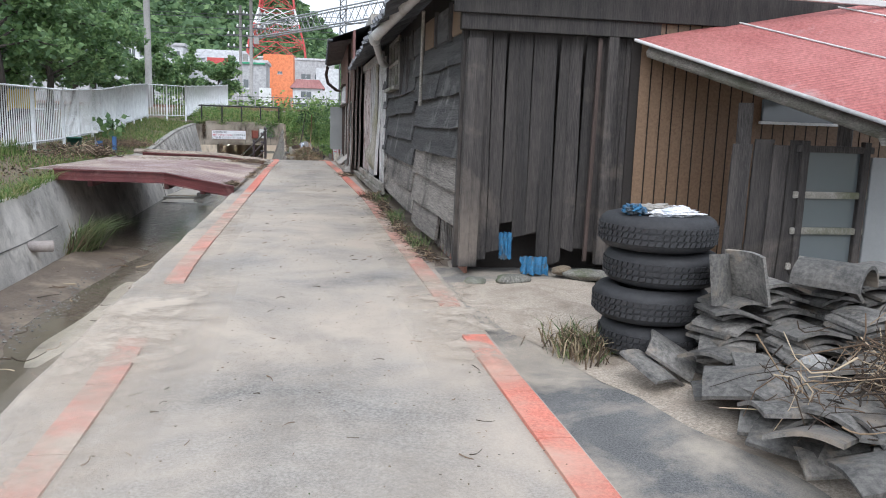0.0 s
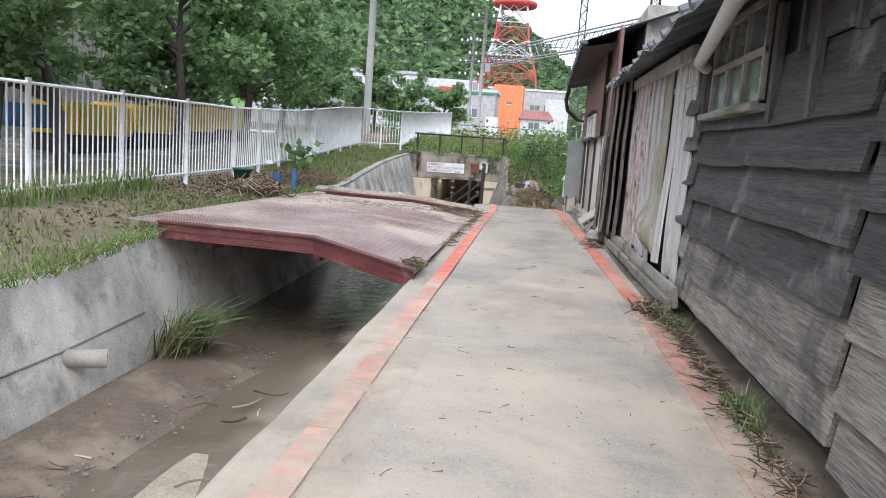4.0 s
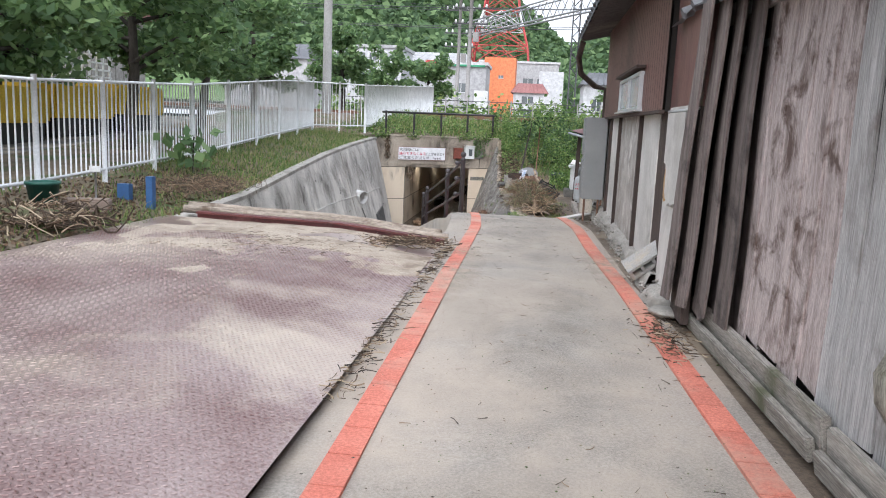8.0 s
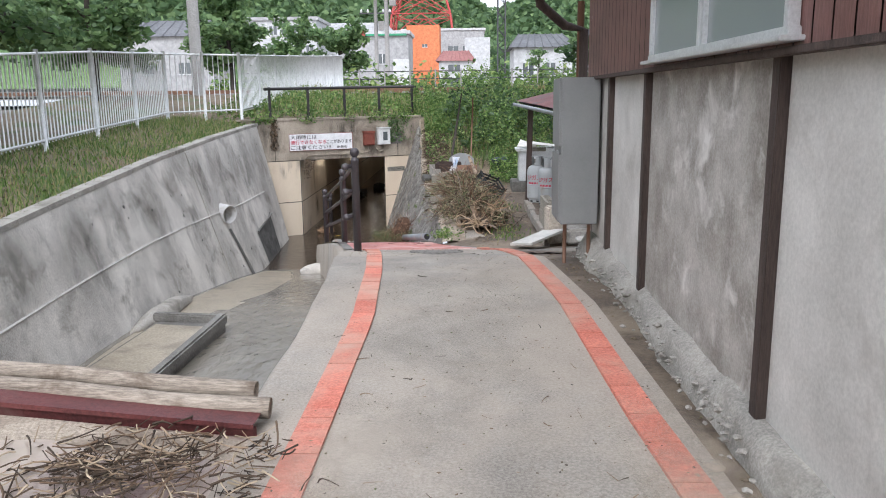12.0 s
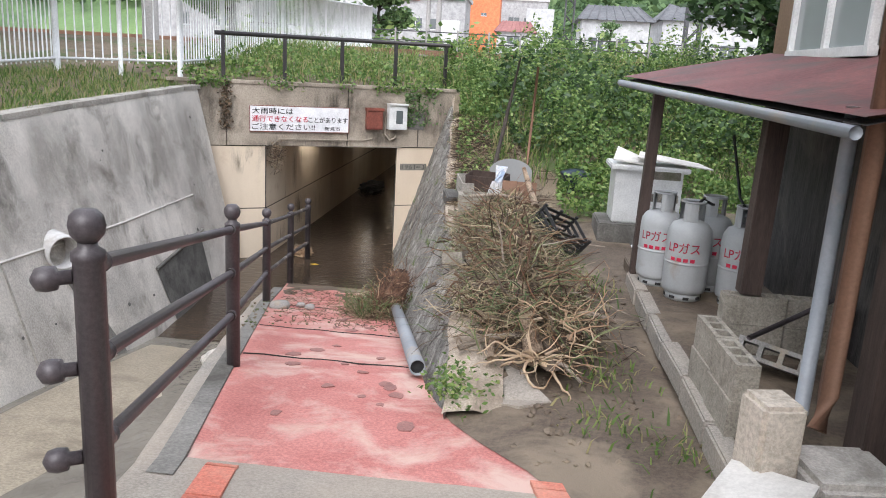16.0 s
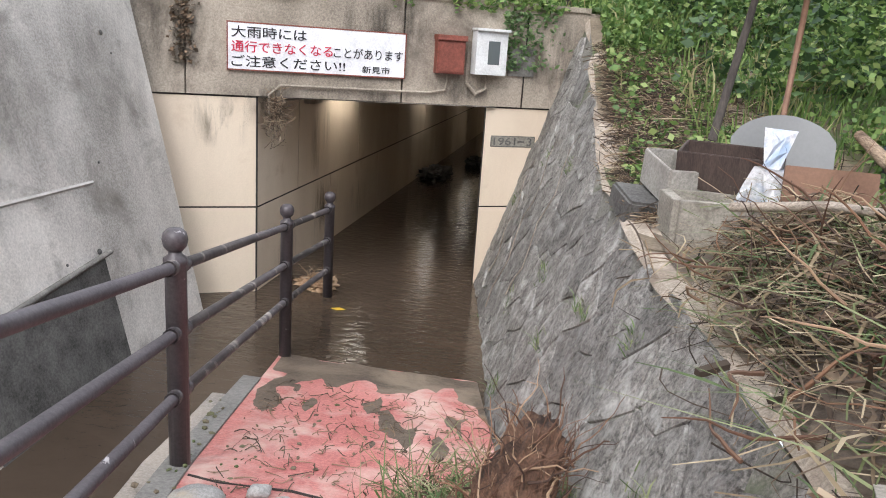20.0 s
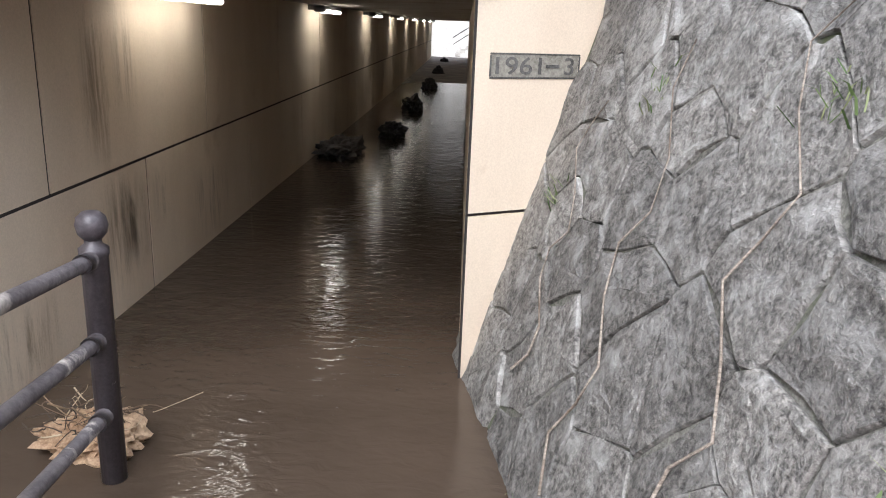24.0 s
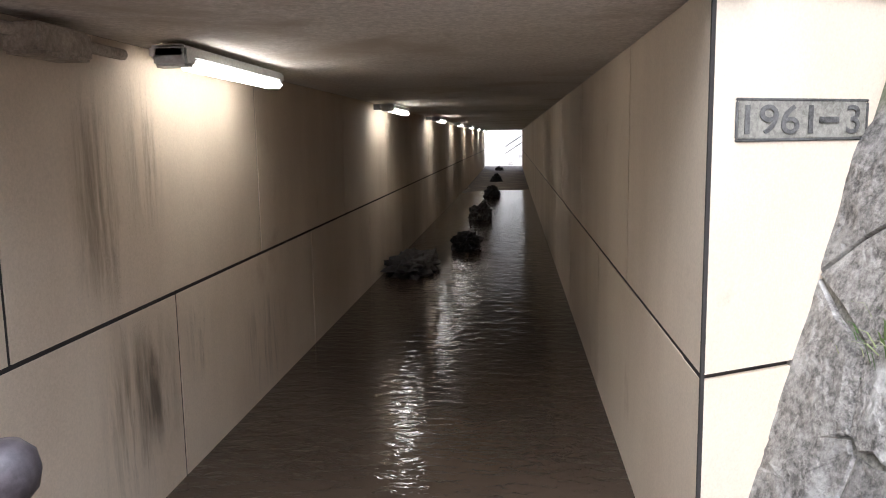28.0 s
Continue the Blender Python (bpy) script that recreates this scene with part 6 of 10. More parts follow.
# boards, sash and panel take darker materials for the shade under the roof
for i, x in enumerate((4.42, 4.58, 4.72, 4.84)):
    ln = thing("leaning_board", "board leaning under the tin roof, blackened for the shade there", "board", "leaning boards")
    plank("plank", (x, 0.32 - 0.02 * i, -0.52), 1.2 + 0.04 * (i % 2), 0.15, M_WOOD_BLACK, ln, "y", 0.0, 0.02)
sash = thing("discarded_window", "old wooden window sash with broken muntins leaning against the annex", "window sash")
for z in (-0.22, 0.05, 0.32, 0.66):
    box("sash_rail", (5.15, 0.26, z), (0.62, 0.04, 0.05), M_WOOD_BLACK if z > 0.5 else M_WOOD_SILL, sash)
for x in (4.90, 5.40):
    box("sash_stile", (x, 0.26, 0.22), (0.06, 0.045, 1.0), M_WOOD_BLACK, sash)
box("pane", (5.15, 0.28, 0.22), (0.55, 0.01, 0.9), M_DARKGLASS, sash)
wb = box("plywood_sheet", (5.8, 0.24, 0.05), (0.72, 0.03, 1.12), M_CABINET, None)
tagged(wb, "grey flat panel leaning under the tin roof", "panel")

# ---- stacked tyres ----
def tyre(z, seed):
    r = random.Random(seed)
    root = thing("tyre", "used black car tyre in a stack beside the shed", "tyre", "stacked tyres", at=(3.31 + r.uniform(-0.035, 0.035), -0.82 + r.uniform(-0.025, 0.025), z))
    c = root.location
    prof = [(0.19, 0.03), (0.20, 0.012), (0.25, 0.0), (0.295, 0.012), (0.318, 0.03), (0.326, 0.05), (0.326, 0.15), (0.318, 0.17), (0.295, 0.188), (0.25, 0.20), (0.20, 0.188), (0.19, 0.17), (0.175, 0.10)]
    verts, faces = [], []
    n, s = len(prof), 48
    for rr, zz in prof:
        for k in range(s):
            w = 2 * math.pi * k / s
            verts.append((c.x + rr * math.cos(w), c.y + rr * math.sin(w), c.z + zz))
    for i in range(n):
        for k in range(s):
            q = (k + 1) % s
            j = (i + 1) % n
            faces.append((i * s + k, i * s + q, j * s + q, j * s + k))
    cells("carcass", verts, faces, M_RUBBER, root, smooth=True)
    v, f = [], []
    for row_z in (0.06, 0.095, 0.13):
        for k in range(56):
            w0, w1 = 2 * math.pi * k / 56, 2 * math.pi * (k + 0.72) / 56
            o = len(v)
            sk = 0.03
            for w, dz in ((w0, -0.012), (w1, -0.012), (w1 + sk, 0.012), (w0 + sk, 0.012)):
                for rr in (0.324, 0.335):
                    v.append((c.x + rr * math.cos(w), c.y + rr * math.sin(w), c.z + row_z + dz))
            f += [(o + 1, o + 3, o + 5, o + 7), (o, o + 1, o + 7, o + 6), (o + 2, o + 3, o + 1, o), (o + 4, o + 5, o + 3, o + 2), (o + 6, o + 7, o + 5, o + 4)]
    cells("tread", v, f, M_RUBBER, root)["kind"] = "stuff"
    return root


for i in range(4):
    tyre(-0.53 + 0.207 * i, i)
tp = thing("rag_bundle", "blue tarp and dirty rags stuffed into the top tyre", "rags")
for nm, at, size, mt, sd in (("board_piece", (3.27, -0.80, 0.31), (0.19, 0.18, 0.03), M_WOOD_SILL, 1), ("tarp", (3.10, -0.92, 0.315), (0.08, 0.09, 0.04), M_BLUE, 2), ("rag", (3.30, -1.0, 0.31), (0.17, 0.06, 0.03), M_WHITE_CLOTH, 3), ("rag", (3.44, -0.78, 0.30), (0.06, 0.10, 0.035), M_WHITE_CLOTH, 5)):
    crumple(nm, at, size, mt, tp, sd)
bt = crumple("blue_tarp", (3.57, -0.6, -0.1), (0.05, 0.12, 0.26), M_BLUE, None, 8)
tagged(bt, "blue tarp hanging behind the tyre stack", "tarp")
for at, size, sd in (((3.01, 1.66, -0.30), (0.06, 0.05, 0.12), 1), ((3.25, 1.58, -0.46), (0.12, 0.09, 0.075), 4)):
    b_ = draped("blue_tarp", at, size, M_BLUE, sd)
    tagged(b_, "crumpled blue tarp poking out under the shed door", "tarp", "tarp scraps")
for at, size, sd, mt in (((2.98, 1.2, -0.52), (0.15, 0.11, 0.05), 3, M_MORTAR), ((3.5, 1.45, -0.49), (0.10, 0.08, 0.045), 9, M_SOIL), ((2.66, 1.25, -0.55), (0.10, 0.12, 0.04), 5, M_MORTAR), ((3.7, 1.3, -0.5), (0.22, 0.12, 0.05), 2, M_MORTAR)):
    tagged(rock("stone", at, size, mt, None, "", sd), "stone lying in the mud before the shed door", "stone", "stones at the shed")

# ---- heap of old roof tiles ----
def tile_mesh():
    bm = bmesh.new()
    n = 8
    top, bot = [], []
    for i in range(n + 1):
        u = -0.14 + 0.28 * i / n
        z = 0.020 * math.sin((u + 0.14) / 0.28 * math.pi * 1.35 - 0.3)
        top.append([bm.verts.new((u, -0.135, z + 0.018)), bm.verts.new((u, 0.135, z + 0.018))])
        bot.append([bm.verts.new((u, -0.135, z)), bm.verts.new((u, 0.135, z))])
    for i in range(n):
        bm.faces.new((top[i][0], top[i + 1][0], top[i + 1][1], top[i][1]))
        bm.faces.new((bot[i][0], bot[i][1], bot[i + 1][1], bot[i + 1][0]))
        bm.faces.new((top[i][0], bot[i][0], bot[i + 1][0], top[i + 1][0]))
        bm.faces.new((top[i][1], top[i + 1][1], bot[i + 1][1], bot[i][1]))
    for i in (0, n):
        bm.faces.new((top[i][0], top[i][1], bot[i][1], bot[i][0]))
    bmesh.ops.recalc_face_normals(bm, faces=bm.faces[:])
    me = bpy.data.meshes.new("roof_tile")
    bm.to_mesh(me)
    bm.free()
    me.materials.append(M_KAWARA)
    return me


TILE = tile_mesh()
heap_group = "heap of roof tiles"


def roof_tile(m):
    ob = new("roof_tile", TILE)
    ob.matrix_world = m
    return tagged(ob, "old grey clay roof tile, chipped and dirty, in a heap", "roof tile", heap_group)


rt = random.Random(5)
for sx, sy, n, yaw in ((3.55, -1.25, 13, 8), (3.83, -1.2, 15, -4), (4.12, -1.22, 17, 5), (4.42, -1.25, 18, -8), (4.72, -1.25, 18, 4), (5.02, -1.3, 17, 0), (3.78, -1.55, 11, 14), (4.08, -1.58, 13, -6), (4.38, -1.6, 14, 10), (4.68, -1.6, 14, -3), (4.98, -1.6, 15, 3), (3.95, -1.88, 6, 25), (4.25, -1.92, 7, -15), (4.55, -1.95, 8, 5), (4.85, -1.95, 9, 12)):
    z = -0.56
    for k in range(n):
        roof_tile(pose(sx + rt.uniform(-0.035, 0.035), sy + rt.uniform(-0.04, 0.04), z, rt.uniform(-5, 5), rt.uniform(-6, 6), yaw + rt.uniform(-22, 22)))
        z += 0.030 + rt.uniform(0, 0.010)
hb = loft("heap_soil", [[(3.15 + 0.25 * k, -2.9 + 0.16 * i, -0.60 + 0.10 * min(1, k / 3) * min(1, i / 4) + 0.05 * noise.noise(Vector((k, i, 0)))) for k in range(12)] for i in range(12)], M_SOIL, None, smooth=True)
tagged(hb, "muddy soil under the heap of roof tiles", "soil", kind="structure")
for i in range(70):
    x, yy = 3.2 + 1.5 * rt.random(), -2.75 + 1.0 * rt.random()
    if x - 3.1 < -(yy + 2.0) * 0.25:
        x += 0.3
    roof_tile(pose(x, yy, -0.50 + rt.uniform(0, 0.14) + 0.10 * (x - 3.2), rt.uniform(-16, 16), rt.uniform(-16, 16), rt.uniform(0, 180)))
for i in range(46):
    a = rt.random()
    x, yy = 3.2 + 1.9 * a + rt.uniform(-0.1, 0.2), -1.35 - 1.35 * a + rt.uniform(-0.25, 0.25) - 0.2
    roof_tile(pose(x, yy, -0.49 + rt.uniform(0, 0.2), rt.uniform(-20, 20), rt.uniform(-20, 20), rt.uniform(0, 180)))
for x, yy, z, rx, ry_, rz in ((3.08, -1.35, -0.47, 20, 15, 30), (3.22, -1.25, -0.42, 30, -12, 60), (3.5, -1.2, -0.02, 80, 5, 40), (3.62, -1.25, 0.0, 75, 0, 100), (4.0, -1.4, 0.02, 20, 25, 20), (4.75, -2.2, -0.1, 30, 30, 20), (4.4, -2.4, -0.3, 10, 45, 70)):
    roof_tile(pose(x, yy, z, rx, ry_, rz))
rdg = thing("ridge_tile", "curved grey ridge tile lying on the tile heap", "roof tile")
v, f = [], []
for i in range(13):
    w = math.pi * i / 12
    for r_ in (0.14, 0.12):
        for yy in (-0.17, 0.17):
            v.append(Vector((3.98, -1.45, -0.0)) + Matrix.Rotation(radians(35), 3, "Z") @ Vector((r_ * math.cos(w), yy, r_ * math.sin(w) * 0.9)))
for i in range(12):
    o = 4 * i
    for a, b in ((0, 1), (1, 3), (3, 2), (2, 0)):
        f.append((o + a, o + b, o + 4 + b, o + 4 + a))
cells("shell", v, f, M_KAWARA, rdg, smooth=False)
disc = lathe("round_end_tile", [(0.075, 0), (0.08, 0.01), (0.08, 0.03), (0.07, 0.035)], (3.72, -1.72, -0.36), M_CINDER, None, axis=(-0.4, -1, 0.2))
tagged(disc, "round end tile lying against the heap", "roof tile")

# ---- plastered house with red-brown cladding ----
house = thing("plaster_house", "old house with cracked plaster panels below and red-brown tin cladding above", "house")
XH = 2.08
panels = [(13.05, 13.93, M_PLASTER), (14.47, 15.60, M_PLASTER), (15.68, 17.78, M_PLASTER_GREY), (17.86, 19.08, M_PLASTER), (19.16, 20.05, M_PLASTER)]
for a, b, mt in panels:
    box("plaster_panel", (XH + 0.05, (a + b) / 2, 0.44), (0.10, b - a, 1.56), mt, house)
# a coat of plaster hanging in front of the clay, broken off along a ragged lower edge
edge_l = [(13.085, 0.62), (13.10, 0.50), (13.17, 0.455), (13.24, 0.44), (13.33, 0.425), (13.40, 0.40), (13.47, 0.425), (13.53, 0.41), (13.58, 0.39), (13.63, 0.43), (13.69, 0.445), (13.74, 0.49), (13.755, 0.58), (13.74, 0.66), (13.77, 0.72), (13.83, 0.735), (13.90, 0.74)]
v, f = [], []
for yy, zz in edge_l:
    v += [(XH - 0.022, yy, zz), (XH - 0.022, yy, 1.17), (XH + 0.01, yy, zz - 0.012)]
for i in range(len(edge_l) - 1):
    o = 3 * i
    f += [(o, o + 3, o + 4, o + 1), (o + 2, o + 5, o + 3, o)]
cells("plaster_coat", v, f, M_PLASTER, house, "outer plaster coat broken along its lower edge")
slab_v = [(13.76, 0.46), (13.75, 0.58), (13.745, 0.66), (13.78, 0.71), (13.86, 0.70), (13.91, 0.60), (13.90, 0.46), (13.85, 0.40), (13.79, 0.41)]
cells("bare_clay", [(XH - 0.008, yy, zz) for yy, zz in slab_v] + [(XH + 0.01, yy, zz) for yy, zz in slab_v], [tuple(range(9))] + [(i, (i + 1) % 9, 9 + (i + 1) % 9, 9 + i) for i in range(9)], M_MUDWALL, house, "bare clay where the plaster fell off")
box("corner_post", (XH + 0.09, 14.20, 0.42), (0.16, 0.54, 1.62), M_WOOD_BROWN, house)
for y in (15.64, 17.82, 19.12):
    box("upright", (XH - 0.012, y, 0.42), (0.06, 0.075, 1.62), M_WOOD_BROWN, house)
box("end_board", (XH + 0.02, 12.82, 0.4), (0.06, 0.44, 1.6), M_WOOD_BROWN, house)
box("flat_cladding", (XH + 0.03, 13.3, 1.97), (0.05, 1.36, 1.56), M_CLAD, house)
box("flashing", (XH + 0.0, 13.3, 1.185), (0.03, 1.36, 0.02), M_ALU, house, "worn pale metal flashing")
loft("foundation", [[(XH - 0.12 + 0.06 * noise.noise(Vector((y * 2.3, k, 0))) + off, y, z + 0.05 * noise.noise(Vector((y * 2.9, k * 2, 5)))) for k, (off, z) in enumerate(((-0.03, -0.62), (0.0, -0.44), (0.03, -0.35), (0.07, -0.29), (0.14, -0.27), (0.24, -0.27)))] for y in [13.9 + 0.09 * i for i in range(70)]], M_KERB, house, "rough crumbling concrete footing", True)
v, f = [], []
for i in range(42):
    y = 14.0 + 0.146 * i
    o = i * 6
    x = XH - 0.06
    v += [(x, y + 0.004, 1.18), (x, y + 0.004, 2.75), (x, y + 0.138, 2.75), (x, y + 0.138, 1.18), (x + 0.012, y + 0.142, 1.18), (x + 0.012, y + 0.142, 2.75)]
    f += [(o, o + 1, o + 2, o + 3), (o + 3, o + 2, o + 5, o + 4)]
cells("cladding", v, f, M_CLAD, house)
box("cladding_core", (XH + 0.05, 17.05, 1.97), (0.16, 6.0, 1.56), M_JOINT_AND_SHADE, house)
box("drip_edge", (XH - 0.065, 17.05, 1.185), (0.05, 6.12, 0.03), M_WOOD_BROWN, house)
hw = box("window", (XH - 0.075, 16.43, 1.44), (0.02, 1.98, 0.36), M_FROST, house, "aluminium sliding window with frosted panes", bevel=0)
for z in (1.25, 1.62):
    box("sash_rail", (XH - 0.085, 16.43, z), (0.05, 2.08, 0.035), M_ALU, hw)
for y in (15.42, 16.40, 16.46, 17.44):
    box("sash_stile", (XH - 0.086, y, 1.44), (0.045, 0.04, 0.38), M_ALU, hw)
box("window_sill", (XH - 0.10, 16.43, 1.225), (0.10, 2.14, 0.02), M_ALU, hw)
box("window_hood", (XH - 0.10, 16.43, 1.68), (0.12, 2.2, 0.03), M_WOOD_BROWN, hw)
loft("eave", [[(1.55, y, 2.50 - 0.004 * (y - 13)), (1.55, y, 2.56), (3.6, y, 3.35)] for y in (12.9, 15, 18, 20.8)], M_FARTILE, house, "dark tiled eave")
loft("soffit", [[(1.57, y, 2.48), (2.2, y, 2.62)] for y in (12.95, 16, 20.7)], M_WOOD_DARK_V, house)
for j in range(20):
    box("eave_tile", (1.58, 13.0 + 0.4 * j, 2.55), (0.12, 0.2, 0.05), M_FARTILE, house, bevel=0.015)
box("back_volume", (4.0, 17.0, 1.4), (3.0, 7.6, 3.6), M_PLASTER_GREY, house)
box("end_wall", (3.1, 20.15, 1.0), (2.0, 0.12, 3.2), M_CLAD, house)
dp = thing("drainpipe", "dark bent drainpipe and bracket below the house eave", "drainpipe")
tube("pipe", [(1.6, 20.4, 2.45), (1.55, 20.5, 2.2), (1.62, 20.8, 1.95), (1.9, 21.0, 1.75), (2.1, 21.0, 1.7), (2.1, 21.0, 0.8)], 0.05, M_WOOD_BROWN, dp)
# grey steel cabinet against the wall
cab = thing("steel_cabinet", "tall grey steel outdoor cabinet fixed to the house wall", "cabinet")
box("body", (1.88, 19.85, 0.53), (0.34, 0.55, 1.32), M_CABINET, cab, bevel=0.01)
box("door", (1.70, 19.85, 0.88), (0.02, 0.52, 0.60), M_CABINET, cab, bevel=0.006)
box("door", (1.70, 19.85, 0.20), (0.02, 0.52, 0.62), M_CABINET, cab, bevel=0.006)
box("latch", (1.685, 19.66, 0.53), (0.02, 0.09, 0.03), M_STEEL, cab)
tube("leg", [(1.76, 19.62, -0.50), (1.76, 19.62, -0.12)], 0.018, M_RUST, cab)
tube("leg", [(1.98, 19.62, -0.50), (1.98, 19.62, -0.12)], 0.018, M_RUST, cab)

pebbles("footing_rubble", 420, lambda r: (lambda y: (XH - 0.10 + r.normal() * 0.05, y, z_way(y) + 0.02 + abs(r.normal()) * 0.05))(r.uniform(13.4, 20.2)), (0.006, 0.024), 5, M_KERB, "crumbled pale mortar along the foot of the house")
pebbles("gutter_gravel", 260, lambda r: (lambda y: (lerp(X_RIGHT, y) + 0.05 + r.random() * 0.18, y, z_way(y) - 0.01))(r.uniform(2.5, 20.5)), (0.005, 0.016), 6, M_SOIL, "grit and small stones in the wet strip by the walls", "gravel")
# ---- cinder blocks ----
def cinder(name, m, label, group="", mat=M_CINDER):
    """A hollow concrete block, 390 x 190 x 120, with three holes through its height."""
    root = thing(name, label, "concrete block", group)
    bm = bmesh.new()
    for x0, x1, y0, y1 in ((-0.195, 0.195, -0.06, -0.034), (-0.195, 0.195, 0.034, 0.06), (-0.195, -0.16, -0.034, 0.034), (-0.075, -0.045, -0.034, 0.034), (0.045, 0.075, -0.034, 0.034), (0.16, 0.195, -0.034, 0.034)):
        box_bm(((x0 + x1) / 2, (y0 + y1) / 2, 0), (x1 - x0, y1 - y0, 0.19), bm=bm)
    bmesh.ops.transform(bm, matrix=m, verts=bm.verts[:])
    part("block", bm, mat, root)
    return root


bl, bw = Vector((0.29, 0.0, 0.22)).normalized(), Vector((-0.10, 0.20, 0.05)).normalized()
bn = bw.cross(bl).normalized()
bw = bl.cross(bn)
c_ = Vector((1.97, 14.08, -0.135)) + bn * 0.06
cinder("cinder_block", Matrix.Translation(c_) @ Matrix((bl, bn, bw)).transposed().to_4x4(), "hollow concrete block tipped against the house wall", "blocks by the house")
tagged(rock("rubble_lump", (2.08, 13.50, -0.44), (0.17, 0.46, 0.13), M_KERB, None, "", 6), "broken lump of pale mortar at the foot of the wall", "rubble")
tagged(rock("rubble_lump", (2.04, 12.98, -0.40), (0.13, 0.15, 0.04), M_KERB, None, "", 2), "pale flat rubble at the foot of the wall", "rubble")

# ---- yard by the annex with gas cylinders ----
def yard_edge(y):
    return lerp(X_RIGHT, y) - 0.03 if y < 23.55 else lerp([(r[0], r[1]) for r in WTOP], min(33, y)) + 0.08


def yard_z(x, y):
    base = lerp([(20.4, -0.60), (21.4, -0.77), (22.4, -0.90), (24, -0.97), (26, -0.90), (28, -0.82), (30, -0.72)], y)
    k = min(1.0, max(0.0, (x - yard_edge(y)) / 0.7))
    return (z_way(y) + 0.006) * (1 - k) + base * k if y < 23.8 else base


yd = loft("yard_ground", [[(yard_edge(y) + (2.1 - yard_edge(y)) * k / 14, y, yard_z(yard_edge(y) + (2.1 - yard_edge(y)) * k / 14, y) + 0.03 * noise.noise(Vector((k * 0.4, y * 1.1, 8))) * min(1, k / 3)) for k in range(15)] for y in [20.65 + 0.15 * i for i in range(64)]], M_MUD_WET, None, smooth=True)
tagged(yd, "wet brown mud in the small yard", "ground", kind="structure")
fr = loft("yard_front", [[(x, y, z - 0.03) for x, y, z in ((1.32 + 0.2 * k, yy, (-0.95 if yy > 22 else -0.70) - 0.012 + 0.01 * k * (yy < 22)) for k in range(12))] for yy in (20.6, 21.4, 22.2, 22.9, 23.3)], M_ASPHALT, None, smooth=True)
tagged(fr, "dark asphalt between ramp and house", "pavement", kind="structure")
plat = box("platform", (3.4, 24.6, -0.86), (2.95, 4.3, 0.16), M_MUD_WET, None, bevel=0.01)
tagged(plat, "damp concrete platform under the gas cylinders", "platform", kind="structure")
for i in range(6):
    k_ = box("kerb_stone", (1.925, 22.75 + 0.62 * i, -0.85 + rs.uniform(-0.01, 0.01)), (0.12, 0.60, 0.15), M_PATH, None, turn=(0, 0, rs.uniform(-2, 2)), bevel=0.012)
    tagged(k_, "muddy concrete kerb stone edging the platform", "kerb", "platform kerb")
def eave_x(y):
    return 1.76 + 0.4 * (27.0 - y) / 4.2


def eave_z(y):
    return 0.91 - 0.11 * (27.0 - y) / 4.2


porch = thing("porch", "lean-to porch with a rusty dark red roof on brown posts", "porch")
pr = loft("roof_sheet", [[Vector((eave_x(y), y, eave_z(y) + 0.03)), Vector((eave_x(y) + 0.5, y, eave_z(y) + 0.14)), Vector((3.1, y, eave_z(y) + 0.32))] for y in [22.6 + 0.1 * i for i in range(45)]], M_RUST_ROOF, porch, wobble=0.01)
loft("roof_under", [[Vector((eave_x(y) + 0.03, y, eave_z(y) - 0.005)), Vector((3.1, y, eave_z(y) + 0.26))] for y in (22.62, 26.98)], M_WOOD_DARK_V, porch)
tube("gutter", [(eave_x(27) - 0.02, 27.0, 0.875), (eave_x(22.6) - 0.02, 22.6, 0.76)], 0.03, M_PVC, porch, sides=10)
box("post", (2.37, 24.27, 0.27), (0.13, 0.13, 1.31), M_WOOD_BROWN, porch, turn=(0, 0.8, 0))
for x, y, r_, t_ in ((1.95, 26.1, 0.045, 0.86),):
    box("post", (x, y, (t_ - 0.8) / 2 - 0.0), (r_ * 2, r_ * 2, t_ + 0.8), M_WOOD_BROWN, porch, turn=(0, 1.2, 0))
for z in (-0.55, -0.32, -0.1, 0.1):
    box("slat", (2.12, 26.2, z), (0.26, 0.03, 0.07), M_WOOD_SILL, porch)
h2 = thing("rear_house", "brown timber house with white-framed windows behind the porch", "house")
box("wall", (4.1, 24.2, 1.2), (2.0, 4.2, 4.0), M_CLAD, h2)
box("upper_wall", (3.5, 24.6, 2.4), (0.9, 4.4, 2.4), M_BROWN_TIN, h2)
# dark boards whose tone also puts in the shade under the porch roof
box("porch_boards", (3.07, 24.2, -0.05), (0.04, 4.2, 1.75), M_WOOD_DARK_V, h2, "dark boards under the porch roof")
for y0 in (23.2, 25.4):
    w_ = box("window", (3.03, y0, 1.75), (0.04, 1.5, 1.1), M_FROST, h2, "white-framed window")
    for dy in (-0.75, 0.0, 0.75):
        box("sash_stile", (3.0, y0 + dy, 1.75), (0.06, 0.06, 1.15), M_PLASTIC_WHITE, w_)
    for z in (1.18, 2.3):
        box("sash_rail", (3.0, y0, z), (0.07, 1.6, 0.07), M_PLASTIC_WHITE, w_)
box("main_post", (2.55, 22.75, 0.6), (0.19, 0.19, 2.7), M_WOOD_BROWN, h2)
box("side_wall", (3.3, 22.3, 0.3), (1.5, 0.08, 2.2), M_WOOD_DARK_V, h2)
dpi = thing("rain_pipe", "rusty brown rain pipe beside the porch post", "drainpipe")
tube("pipe", [(2.32, 22.78, 2.2), (2.32, 22.78, -0.45), (2.27, 22.72, -0.6)], 0.045, M_RUST, dpi)
tube("pipe", [(2.26, 22.9, 0.86), (2.26, 22.9, -0.6)], 0.035, M_PVC, dpi, "grey plastic pipe")
